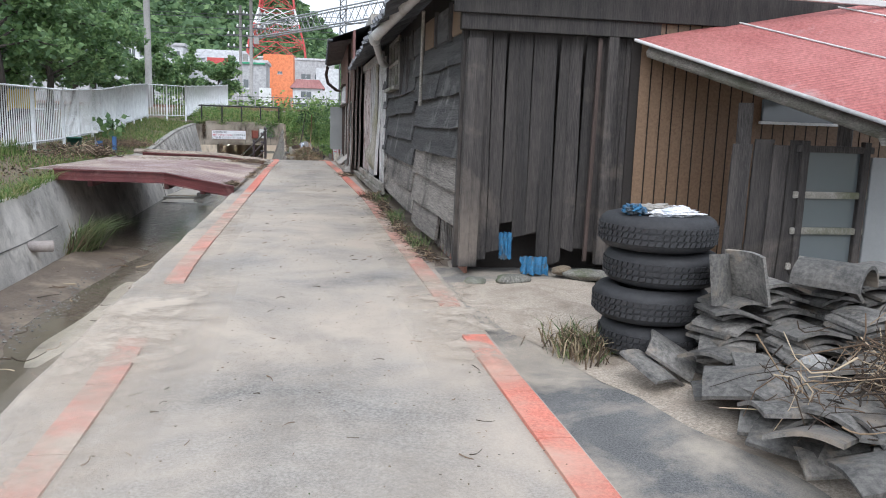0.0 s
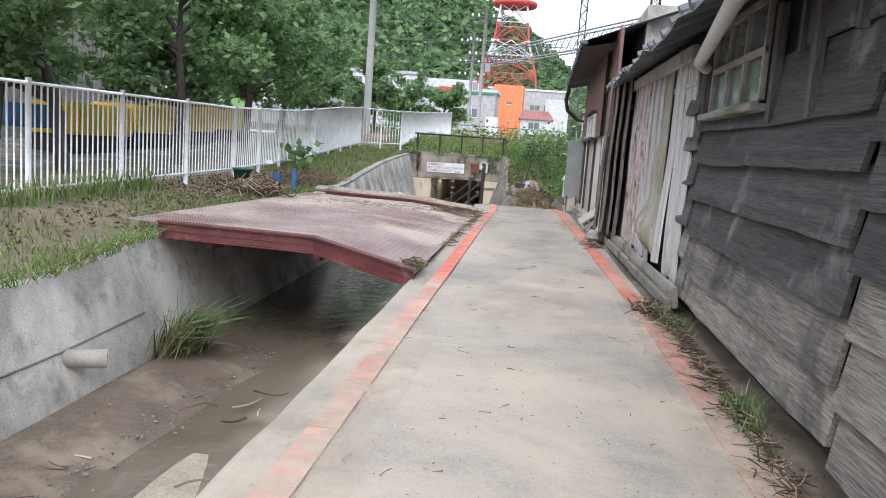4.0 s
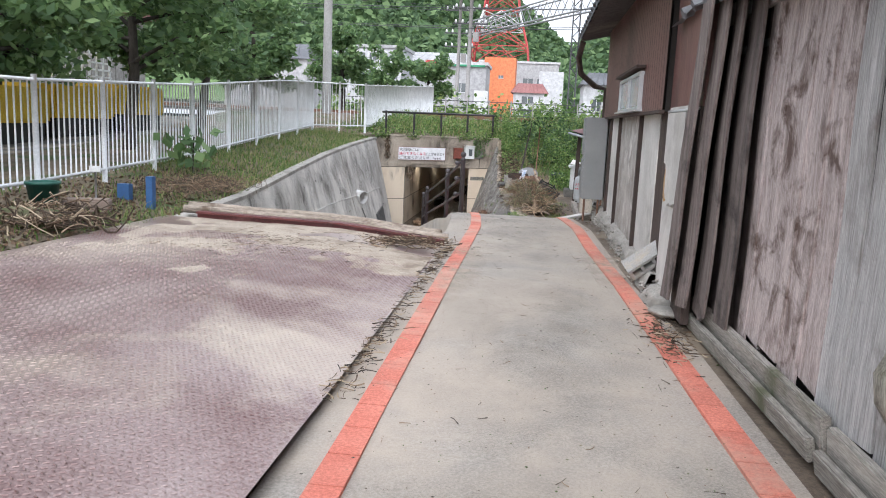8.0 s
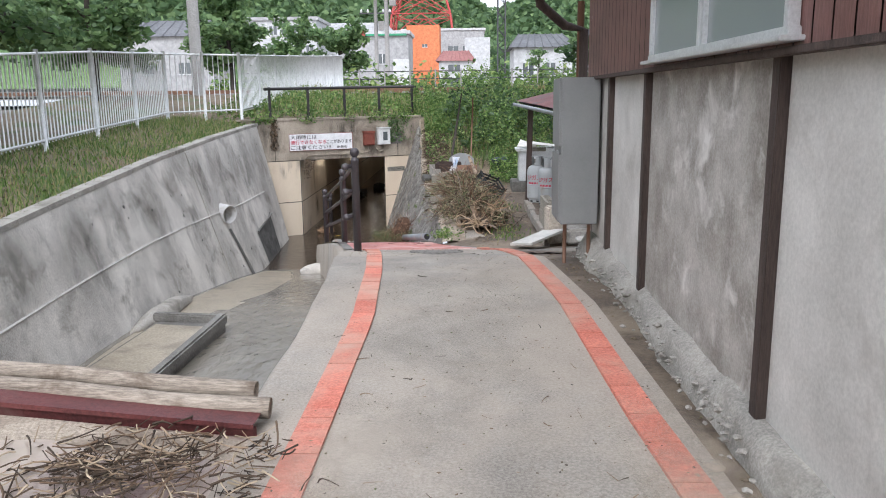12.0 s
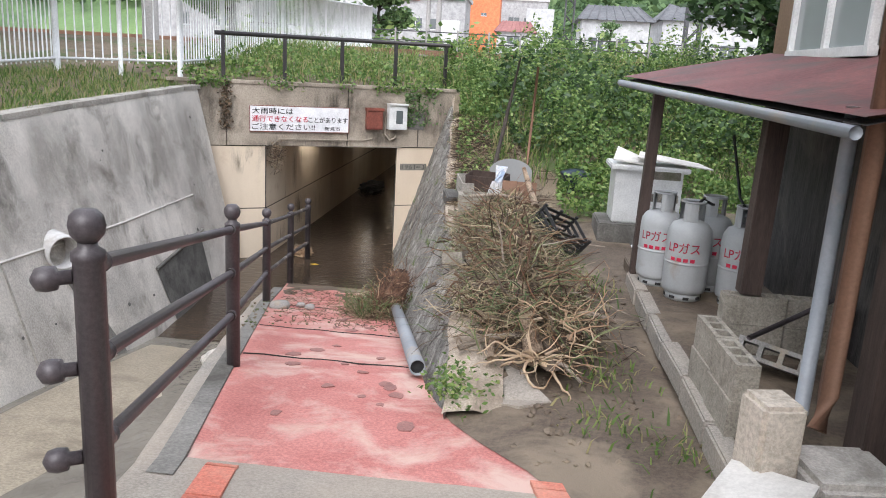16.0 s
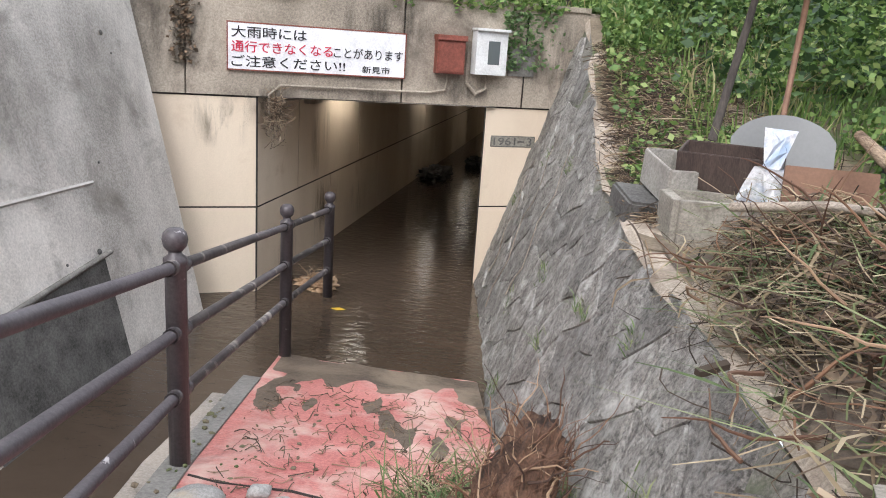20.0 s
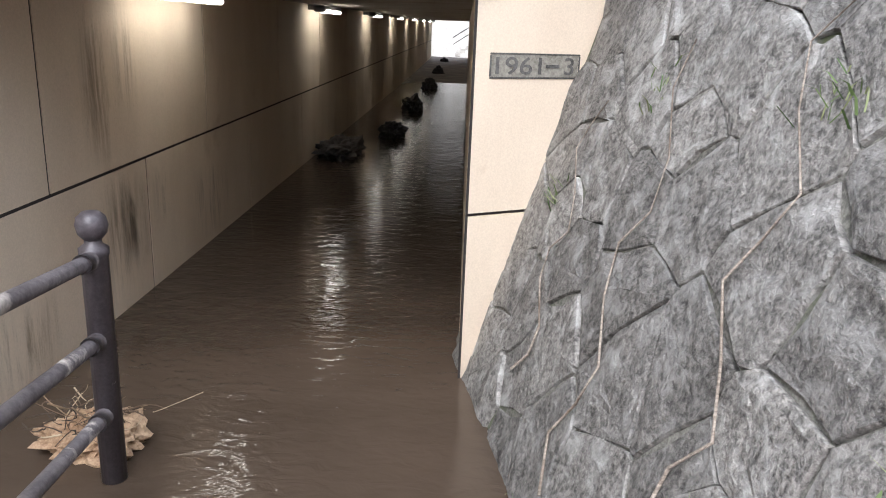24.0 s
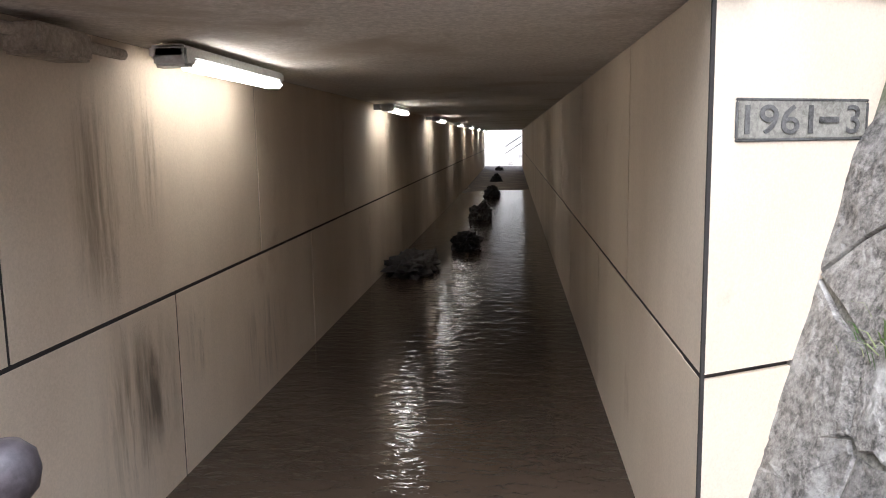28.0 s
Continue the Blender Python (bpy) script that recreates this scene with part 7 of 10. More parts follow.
for i in range(2):
    for j in range(2):
        cinder("cinder_block", pose(1.98 + 0.01 * i, 23.12 + 0.40 * j, -0.68 + 0.192 * i, 0, 0, 92), "hollow concrete block in a low wall by the porch", "block wall", M_BLOCK_TAN)
for i in range(2):
    for j in range(2):
        cinder("cinder_block", pose(2.40 + 0.40 * j, 24.27, -0.684 + 0.194 * i, 0, 0, 1), "hollow concrete block in a cross wall under the porch post", "block wall", M_BLOCK_TAN)
cinder("cinder_block", pose(2.42, 23.86, -0.66, 68, 8, -24), "hollow concrete block lying tipped behind the low wall", "block wall")
tagged(tube("iron_rod", [(2.20, 23.62, -0.48), (2.85, 24.16, -0.36)], 0.016, M_RAIL, None, "", 8), "dark iron rod lying across the blocks", "rod")
slab("concrete_scrap", [(0.50, 24.55, yard_z(0.6, 24.5) + 0.018), (0.62, 23.75, yard_z(0.62, 23.75) + 0.018), (0.93, 23.49, yard_z(0.93, 23.5) + 0.018), (1.12, 23.58, yard_z(1.1, 23.6) + 0.018), (0.98, 23.86, yard_z(1.0, 23.9) + 0.018), (0.86, 24.5, yard_z(0.86, 24.5) + 0.016)], 0.05, M_PATH, yd)
tagged(box("stone_marker", (1.99, 22.52, -0.62), (0.20, 0.22, 0.48), M_WHITE_STONE, None, turn=(0, 0, 12), bevel=0.02), "rough stone marker post at the corner", "marker stone")
tagged(box("step_block", (2.32, 22.5, -0.75), (0.42, 0.4, 0.2), M_CONC, None, turn=(0, 0, 6), bevel=0.03), "low concrete footing under the porch post", "footing")
wbd = slab("white_board", [(1.38, 21.75, -0.72), (1.62, 21.5, -0.67), (2.12, 22.25, -0.63), (1.86, 22.55, -0.70)], 0.03, M_PLASTER, None)
tagged(wbd, "muddy white board lying across the gutter", "board")
mh2 = lathe("manhole_cover", [(0.001, 0.03), (0.2, 0.03), (0.23, 0.025), (0.24, 0.0)], (2.4, 21.75, -0.70), M_CONC, None, axis=(0.05, 0, 1))
tagged(mh2, "small round concrete manhole cover by the house", "manhole cover")
mh = thing("manhole", "round cast manhole cover in the walkway, patterned", "manhole cover")
zz = z_way(20.85)
ang = (z_way(20.5) - z_way(21.2)) / 0.7
lathe("cover", [(0.001, 0.014), (0.27, 0.014), (0.29, 0.012), (0.30, -0.02)], (0.52, 20.85, zz), M_CONC_DARK, mh, axis=(0, ang, 1))
for rr in (0.08, 0.15, 0.22, 0.28):
    n = int(rr * 90)
    for k in range(n):
        w = 2 * math.pi * k / n
        lathe("stud", [(0.016, 0.012), (0.012, 0.022)], (0.52 + rr * math.cos(w), 20.85 + rr * math.sin(w), zz - ang * rr * math.sin(w)), M_CONC_DARK, mh, sides=6) if rr in (0.15, 0.22, 0.28) else None


def cylinder(x, y, z, label, turn=0):
    root = thing("gas_cylinder", label, "gas cylinder", "gas cylinders")
    body = lathe("body", [(0.14, 0.06), (0.165, 0.075), (0.172, 0.11), (0.172, 0.52), (0.165, 0.57), (0.14, 0.615), (0.09, 0.64), (0.05, 0.645)], (x, y, z), M_CYL, root, sides=28)
    lathe("weld_band", [(0.1725, 0.30), (0.176, 0.305), (0.176, 0.315), (0.1725, 0.32)], (x, y, z), M_CYL, body, sides=28)
    lathe("foot_ring", [(0.135, 0.0), (0.14, 0.0), (0.14, 0.075), (0.135, 0.075)], (x, y, z), M_CYL, root, sides=28)
    # dark boxes on the ring drawn as the shade in its holes
    for k in range(8):
        w = 2 * math.pi * k / 8
        box("vent_shade", (x + 0.141 * math.cos(w), y + 0.141 * math.sin(w), z + 0.03), (0.006, 0.045, 0.022), M_HOLE_SHADE, root, turn=(0, 0, math.degrees(w)), bevel=0)
    # collar with openings
    for k in range(3):
        w = radians(turn) + 2 * math.pi * k / 3
        pts = [(x + 0.095 * math.cos(w + d), y + 0.095 * math.sin(w + d), 0) for d in (-0.6, -0.3, 0, 0.3, 0.6)]
        vv = [(p[0], p[1], z + q) for q in (0.62, 0.79) for p in pts] + [(x + (p[0] - x) * 0.94, y + (p[1] - y) * 0.94, z + q) for q in (0.62, 0.79) for p in pts]
        ff = [(i, i + 1, i + 6, i + 5) for i in range(4)] + [(10 + i + 5, 10 + i + 6, 10 + i + 1, 10 + i) for i in range(4)] + [(5 + i, 6 + i, 16 + i, 15 + i) for i in range(4)]
        cells("collar", vv, ff, M_CYL, root)
    lathe("collar_rim", [(0.088, 0.785), (0.098, 0.785), (0.098, 0.80), (0.088, 0.80), (0.088, 0.785)], (x, y, z), M_CYL, root, sides=20)
    lathe("valve", [(0.02, 0.64), (0.02, 0.70), (0.03, 0.70), (0.03, 0.73), (0.012, 0.73), (0.012, 0.76)], (x, y, z), M_STEEL, root, sides=10)
    # red lettering, facing the path
    cu = bpy.data.curves.new("lettering", "FONT")
    cu.body, cu.extrude, cu.offset = "LPガス", 0.0005, 0.008
    tmp = bpy.data.objects.new("tmp", cu)
    scene.collection.objects.link(tmp)
    me = bpy.data.meshes.new_from_object(tmp.evaluated_get(bpy.context.evaluated_depsgraph_get()))
    bpy.data.objects.remove(tmp)
    co = np.array([q.co[:] for q in me.vertices])
    lo, hi = co.min(0), co.max(0)
    a0 = math.atan2(-3.2, -1.8) + 0.1
    for q in me.vertices:
        a = a0 + ((q.co.x - lo[0]) / (hi[0] - lo[0]) - 0.5) * 1.5
        q.co = (x + 0.1735 * math.cos(a), y + 0.1735 * math.sin(a), z + 0.40 + (q.co.y - lo[1]) / (hi[1] - lo[1]) * 0.085)
    me.materials.clear()
    finish("lettering", me, M_REDP, root)
    for k in range(4):
        a = a0 - 0.45 + 0.3 * k
        box("small_print", (x + 0.173 * math.cos(a), y + 0.173 * math.sin(a), z + 0.345), (0.003, 0.035, 0.028), M_REDP, root, turn=(0, 0, math.degrees(a)), bevel=0)
    return root


for x, y, tn in ((2.22, 25.45, 10), (2.07, 25.85, 40), (2.62, 25.35, 70), (2.47, 25.8, 0)):
    cylinder(x, y, -0.785, "grey steel gas cylinder with red lettering standing on the platform", tn)
rg = thing("gas_hose", "black gas hoses and regulator joining the cylinders", "hose")
tube("hose", [(2.22, 25.45, -0.05), (2.3, 25.5, 0.02), (2.4, 25.6, -0.03), (2.47, 25.8, -0.06)], 0.012, M_BLACK, rg, sides=6)
tube("hose", [(2.62, 25.35, -0.05), (2.58, 25.5, 0.05), (2.6, 26.0, 0.5)], 0.012, M_BLACK, rg, sides=6)
wbx = thing("white_cabinet", "white box unit with a peeling flat lid in the yard", "cabinet")
box("body", (2.25, 28.0, -0.33), (0.72, 0.5, 0.60), M_PLASTIC_WHITE, wbx, bevel=0.012)
box("plinth", (2.2, 27.98, -0.74), (0.92, 0.7, 0.22), M_CONC_DARK, wbx, "damp concrete plinth", bevel=0.015)
box("top", (2.25, 28.0, -0.02), (0.84, 0.62, 0.06), M_PLASTIC_WHITE, wbx, bevel=0.012)
slab("loose_sheet", [(1.85, 27.8, 0.06), (2.2, 27.7, 0.03), (2.25, 28.2, 0.05), (1.95, 28.3, 0.16)], 0.012, M_PLASTER, wbx)
slab("loose_sheet", [(2.1, 27.75, 0.10), (2.9, 27.7, 0.02), (2.85, 28.2, 0.03), (2.2, 28.25, 0.12)], 0.012, M_PLASTER, wbx)
bin_ = lathe("plastic_bin", [(0.15, 0.0), (0.19, 0.34), (0.205, 0.35), (0.205, 0.38), (0.10, 0.42), (0.0, 0.42)], (1.6, 29.6, -0.72), plain("dark_blue_plastic", (0.025, 0.04, 0.06), 0.45), None)
tagged(bin_, "dark lidded plastic bin among the weeds", "bin")


# ---- embankment over the underpass ----
W_X = [(r[0], r[1]) for r in WTOP]
W_Z = [(r[0], r[2]) for r in WTOP]


def emb_y0(x):
    if x < -0.36:
        return portal_y(x) + 0.26
    return max(28.4, lerp([(-r[1], r[0]) for r in WTOP], 0.10 - x))


def emb_z(x, y):
    """The slope starts level with the stone wall's top and rises to the railway."""
    za = min(1.15, 0.50 + (y - portal_y(x) - 0.26) * 0.12)
    zb = min(1.1, -0.80 + max(0.0, y - 28.7) * 0.27)
    if y < 33.2 and x > lerp(W_X, y) - 0.3:
        k = min(1.0, max(0.0, (x - lerp(W_X, y) - 0.1) / 1.1))
        za = lerp(W_Z, y) + 0.02
    else:
        k = min(1.0, max(0.0, (x + 0.36) / 1.4))
    return za * (1 - k) + zb * k + 0.05 * noise.noise(Vector((x * 0.9, y * 0.9, 2)))


emb = loft("embankment", [[(x, emb_y0(x) + (38.5 - emb_y0(x)) * k / 16, emb_z(x, emb_y0(x) + (38.5 - emb_y0(x)) * k / 16)) for k in range(17)] for x in [-9.8 + 0.4 * i for i in range(24)] + [-0.365]], M_SOIL, None, smooth=True)
tagged(emb, "earth embankment of the railway, overgrown", "embankment", kind="structure")
slope_ob = loft("embankment_slope", [[((lerp(W_X, y) + 0.0 if y < 33 else -0.36) + (18 - (lerp(W_X, y) if y < 33 else -0.36)) * (k / 22) ** 2.0, y, emb_z((lerp(W_X, y) + 0.0 if y < 33 else -0.36) + (18 - (lerp(W_X, y) if y < 33 else -0.36)) * (k / 22) ** 2.0, y)) for k in range(23)] for y in [28.4 + 0.25 * i for i in range(41)]], M_SOIL, None, smooth=True, flip=True)
tagged(slope_ob, "weedy earth slope behind the stone wall", "embankment", kind="structure")
rng = np.random.default_rng(11)


def weeds(name, n, xr, yr, size, height, seed, label, mat=M_WEED, clump=0.6):
    r = np.random.default_rng(seed)
    out = []
    while len(out) < n:
        x, y = r.uniform(*xr), r.uniform(*yr)
        if y < emb_y0(x) + 0.02:
            continue
        if seed in (3, 6) and y < 32.0 and x < lerp(W_X, y) + 0.9 + 0.45 * max(0.0, 31.2 - y) and r.random() < 0.965:
            continue
        nz = noise.noise(Vector((x * 0.9, y * 0.9, seed))) + 0.8 * noise.noise(Vector((x * 2.6, y * 2.6, seed + 3)))
        if nz < -0.35 and r.random() < 0.75:
            continue
        h = height * max(0.05, 0.55 + clump * nz * 1.7)
        out.append((x, y, emb_z(x, y) + 0.02 + h * r.random() ** 0.6))
    v, f = leaf_cloud(out, size, seed, 0.2, 1.5)
    return tagged(cells(name, v, f, mat), label, "weeds", kind="stuff")


weeds("creeper_weeds", 52000, (-0.3, 6.5), (29.6, 35.5), 0.036, 0.72, 3, "dense green creeping weeds on the embankment", clump=0.95)
weeds("creeper_weeds", 9000, (1.35, 5.2), (28.5, 30.2), 0.04, 0.34, 14, "low green creepers on the ground behind the debris", clump=0.8)
weeds("vine_weeds", 9000, (0.3, 6.5), (30.2, 34.0), 0.062, 0.80, 3, "dark broad vine leaves among the weeds", M_LEAF_DARK, 0.95)
weeds("creeper_weeds", 5500, (-5.5, 0.2), (31.0, 36.5), 0.05, 0.30, 4, "green weeds growing over the portal top")
weeds("creeper_weeds", 6000, (6.5, 16), (29, 36), 0.12, 0.9, 5, "tall green weeds beyond the porch")
weeds("creeper_weeds", 3200, (-0.75, 0.5), (31.9, 33.6), 0.04, 0.18, 6, "creeper hanging over the corner of the portal")
weeds("low_weeds", 1500, (-0.2, 0.7), (29.3, 31.9), 0.035, 0.12, 12, "low green weeds growing through the straw")
spots = []
while len(spots) < 9000:
    x, y = rng.uniform(-5.4, 5.5), rng.uniform(29.5, 37)
    if y > emb_y0(x) + 0.05 and not (y < 32.0 and x < lerp(W_X, y) + 0.6 and rng.random() < 0.85):
        spots.append((x, y, emb_z(x, y)))
blades("tall_grass", spots, M_GRASS, None, "long grass standing among the weeds", (0.15, 0.5), 0.007, 0.6, 8)
# ivy over the right end of the guard rail
v, f = leaf_cloud([(-0.52 + rng.normal() * 0.07, portal_y(-0.5) + 0.6 + rng.normal() * 0.08, 0.55 + rng.random() * 0.85) for _ in range(420)], 0.04, 4)
tagged(cells("ivy", v, f, M_WEED), "ivy wrapped round the end post of the guard rail", "ivy", kind="stuff")
# ivy running down the portal beside the wing wall
pts = []
for _ in range(330):
    k = rng.random()
    p = on_portal(-0.62 - 0.02 * k + rng.normal() * 0.05, 0.55 - 0.75 * k, 0.05)
    pts.append((p.x, p.y, p.z))
v, f = leaf_cloud(pts, 0.028, 9)
tagged(cells("ivy", v, f, M_LITTER), "dried creeper hanging down the portal joint", "ivy", kind="stuff")

# ---- grass and litter on the canal bank ----
spots, dry = [], []
while len(spots) < 24000:
    y = rng.uniform(-3, 31)
    tx, tz = top_left(y)
    x = tx - 0.12 - rng.random() ** 1.2 * 2.2
    dens = 0.55 + noise.noise(Vector((x * 0.7, y * 0.5, 5))) + (0.35 if y > 19 or y < 8 else -0.15) + (0.35 if x > tx - 0.35 and y < 9 else 0)
    if rng.random() < dens:
        spots.append((x, y, bank_z(x, y) - 0.01))
blades("bank_grass", spots, M_GRASS, None, "patchy green and yellowed grass on the canal bank", (0.04, 0.17), 0.006, 0.7, 2)
edge = [(top_left(y)[0] - 0.05 + rng.normal() * 0.05, y, top_left(y)[1] - 0.02) for y in rng.uniform(-2, 9.0, 2600)]
blades("edge_grass", edge, M_GRASS, None, "grass hanging over the canal wall", (0.08, 0.24), 0.006, 1.5, 5)
tall = []
for _ in range(1800):
    y = rng.uniform(1, 12)
    x = -4.75 + rng.normal() * 0.15
    tall.append((x, y, bank_z(x, y)))
blades("fence_weeds", tall, M_GRASS, None, "long weeds along the foot of the fence", (0.12, 0.45), 0.008, 0.5, 6)
lit = []
for _ in range(5200):
    y = rng.normal(14.5, 3.2)
    tx, tz = top_left(y)
    x = tx - 0.15 - abs(rng.normal(0.8, 0.5))
    if x > tx - 2.3:
        lit.append((x, y, bank_z(x, y) + 0.01))
v, f = leaf_cloud(lit, 0.035, 14, 0.0)
tagged(cells("leaf_litter", v, f, M_LITTER), "brown dead leaves and stems on the bank", "leaf litter", kind="stuff")
v, f = sticks(700, lambda r: (-4.0 + r.normal() * 0.35, 17.6 + r.normal() * 0.5, bank_z(-4.0, 17.6) + 0.05 + abs(r.normal()) * 0.06), (0.1, 0.3), (0.003, 0.007), 21)
tagged(cells("leaf_pile", v, f, M_LITTER), "raked pile of dark dead leaves and stems", "leaf pile", kind="stuff")
v, f = sticks(420, lambda r: (-4.05 + r.normal() * 0.28, 14.1 + r.normal() * 0.28, bank_z(-4, 14.1) + 0.04 + abs(r.normal()) * 0.09), (0.12, 0.4), (0.004, 0.012), 22)
tagged(cells("root_pile", v, f, M_TWIG), "heap of muddy roots beside the bridge plate", "debris", kind="stuff")
tagged(rock("clay_lump", (-4.1, 14.05, bank_z(-4.1, 14) + 0.05), (0.32, 0.28, 0.14), M_SOIL, None, "", 3), "lump of brown earth with roots", "earth lump")
# reeds washed flat in the canal
blades("reed_tuft", [(-2.55 + rng.normal() * 0.09, 8.45 + rng.normal() * 0.16, -1.58) for _ in range(420)], M_REED, None, "tuft of green reeds bent over the canal bed", (0.35, 0.8), 0.008, 0.45, 31, category="reeds", drift=(0.75, -0.1))
blades("reed_tuft", [(-2.58 + rng.normal() * 0.07, 8.3 + rng.normal() * 0.12, -1.56) for _ in range(150)], M_REED_MIX, None, "bleached reed leaves bent over at the canal wall", (0.3, 0.7), 0.007, 0.6, 32, category="reeds", drift=(0.9, -0.3))
gb = lathe("plastic_planter", [(0.13, 0), (0.17, 0.26), (0.185, 0.26), (0.185, 0.29), (0.15, 0.29), (0.14, 0.2)], (-4.45, 14.75, bank_z(-4.45, 14.75)), M_GREEN, None)
tagged(gb, "dark green plastic plant pot by the fence", "plant pot")
tagged(box("planter_box", (-4.15, 15.1, bank_z(-4.15, 15.1) + 0.07), (0.5, 0.24, 0.16), M_TERRACOTTA, None, turn=(0, 0, 20), bevel=0.02), "muddy oblong planter on the bank", "planter")
bp = thing("blue_stake", "short blue painted stakes on the bank", "stake")
box("stake", (-3.85, 16.0, bank_z(-3.85, 16) + 0.2), (0.09, 0.09, 0.42), M_BLUEP, bp)
box("stake", (-4.25, 16.1, bank_z(-4.2, 16) + 0.1), (0.16, 0.10, 0.22), M_BLUEP, bp)
om = thing("excavator_arm", "yellow steel arm and bucket of a small excavator at the fence", "excavator")
tube("arm", [(-4.60, 6.85, 0.34), (-4.70, 6.62, 0.75), (-4.86, 6.36, 1.25), (-5.1, 6.0, 1.9)], [0.05, 0.07, 0.075, 0.085], M_YELLOW, om, sides=6)
tube("ram", [(-4.52, 6.80, 0.42), (-4.62, 6.58, 0.85), (-4.74, 6.40, 1.2)], 0.022, M_STEEL, om, sides=8)
loft("bucket", [[(-4.72 + 0.26 * j, 6.82 + 0.16 * math.sin(w), 0.16 + 0.20 * math.cos(w)) for w in (0.3, 0.9, 1.5, 2.1, 2.7, 3.3, 3.9)] for j in (0, 0.5, 1)], M_YELLOW, om, "rounded digging bucket", True)
for x in (-4.72, -4.46):
    cells("cheek", [(x, 6.82 + 0.16 * math.sin(w), 0.16 + 0.20 * math.cos(w)) for w in (0.3, 0.9, 1.5, 2.1, 2.7, 3.3, 3.9)], [tuple(range(7))], M_YELLOW, om)
ss = thing("small_sign", "small blank plate on a thin stake on the bank", "sign")
tube("stake", [(-4.1, 15.2, bank_z(-4.1, 15.2) - 0.1), (-4.1, 15.2, bank_z(-4.1, 15.2) + 0.48)], 0.012, M_STEEL, ss, sides=6)
box("plate", (-4.1, 15.19, bank_z(-4.1, 15.2) + 0.5), (0.14, 0.012, 0.07), M_PLASTIC_WHITE, ss)
big = []
for _ in range(70):
    big.append((-4.6 + rng.normal() * 0.2, 18.8 + rng.normal() * 0.25, bank_z(-4.6, 18.8) + 0.1 + rng.random() * 0.6))
v, f = leaf_cloud(big, 0.17, 17, 0.3, 1.1)
plant = thing("broadleaf_plant", "broad-leaved green plant against the fence", "plant")
cells("leaves", v, f, M_LEAF, plant)
tube("stem", [(-4.6, 18.8, bank_z(-4.6, 18.8) - 0.05), (-4.58, 18.82, bank_z(-4.6, 18.8) + 0.6)], 0.012, M_BARK, plant, sides=6)

# ---- things in the canal ----
dpipe = thing("drain_pipe", "short clay drain pipe sticking out of the canal wall", "pipe")
dp0 = wall_point(6.95, 0.50)
tube("pipe", [dp0 - Vector((0.1, 0.06, 0.0)), dp0 + Vector((0.26, 0.16, -0.02))], 0.085, M_CLAY_PIPE, dpipe, sides=18)
# dark disc closing the pipe, drawn as the shade inside it
lathe("bore_shade", [(0.001, 0), (0.07, 0), (0.07, 0.004), (0.001, 0.004)], dp0 + Vector((0.26, 0.16, -0.02)), M_HOLE_SHADE, dpipe, axis=(1, 0.6, -0.05), sides=16)
bpipe = thing("outfall_pipe", "wide white plastic outfall pipe in the canal wall", "pipe")
c0 = Vector((-3.46, 26.0, -0.97))
lathe("pipe", [(0.165, -0.3), (0.165, 0.12), (0.15, 0.12), (0.15, -0.28)], c0, M_PVC_WHITE, bpipe, axis=(1, -0.55, -0.1), sides=28)
# dark disc set back in the pipe for its shaded inside
lathe("bore_shade", [(0.001, -0.27), (0.152, -0.27), (0.152, -0.26), (0.001, -0.26)], c0, M_CONC_DARK, bpipe, axis=(1, -0.55, -0.1), sides=28)
streak = loft("seep_streak", [[wall_point(26.0 + 0.22 * k + 0.35 * s * k, 0.56 + 0.40 * k, 0.006), wall_point(26.0 + 0.22 * k + 0.35 * s * k + 0.16 + 0.06 * k, 0.56 + 0.40 * k, 0.006)] for k in (0, 0.2, 0.4, 0.6, 0.8, 1.0) for s in (1,)], M_CONC_DARK, None)
tagged(streak, "dark wet streak below the outfall pipe", "stain", kind="structure")
opening = thing("side_culvert", "square side culvert in the canal wall, its shaded opening a flat dark sheet", "culvert", kind="structure")
# flat dark sheet on the wall face stands in for the shaded recess
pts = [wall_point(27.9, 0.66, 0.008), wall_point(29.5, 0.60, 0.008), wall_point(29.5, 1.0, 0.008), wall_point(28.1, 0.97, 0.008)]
slab("opening", pts, 0.004, M_BLOCK_AND_SHADE, opening)
tube("lintel", [pts[0] + Vector((0.02, -0.05, 0.03)), pts[1] + Vector((0.02, 0.05, 0.03))], 0.02, M_CONC_DARK, opening, sides=6)
bedslab = thing("canal_slab", "concrete slab with a raised edge, filled with silt, in the canal", "slab")
slab("slab", [(-2.95, 17.4, -1.50), (-2.0, 17.6, -1.50), (-1.95, 21.05, -1.50), (-2.75, 21.2, -1.50)], 0.14, M_CONC_DARK, bedslab)
slab("silt", [(-2.88, 17.6, -1.472), (-2.12, 17.7, -1.472), (-2.10, 20.8, -1.472), (-2.7, 20.9, -1.472)], 0.03, M_SAND_GLINT, bedslab)
box("raised_edge", (-2.0, 19.3, -1.45), (0.11, 3.5, 0.13), M_CONC_DARK, bedslab, "dark chipped raised edge", turn=(0, 0, -0.8), bevel=0.02)
box("raised_edge", (-2.4, 21.1, -1.46), (0.85, 0.10, 0.11), M_CONC_DARK, bedslab, turn=(0, 0, -8), bevel=0.02)
tagged(rock("toe_lump", (-2.93, 21.7, -1.58), (0.13, 0.8, 0.13), M_KERB, None, "", 15, -2), "broken pale concrete lump at the toe of the canal wall", "concrete lump")
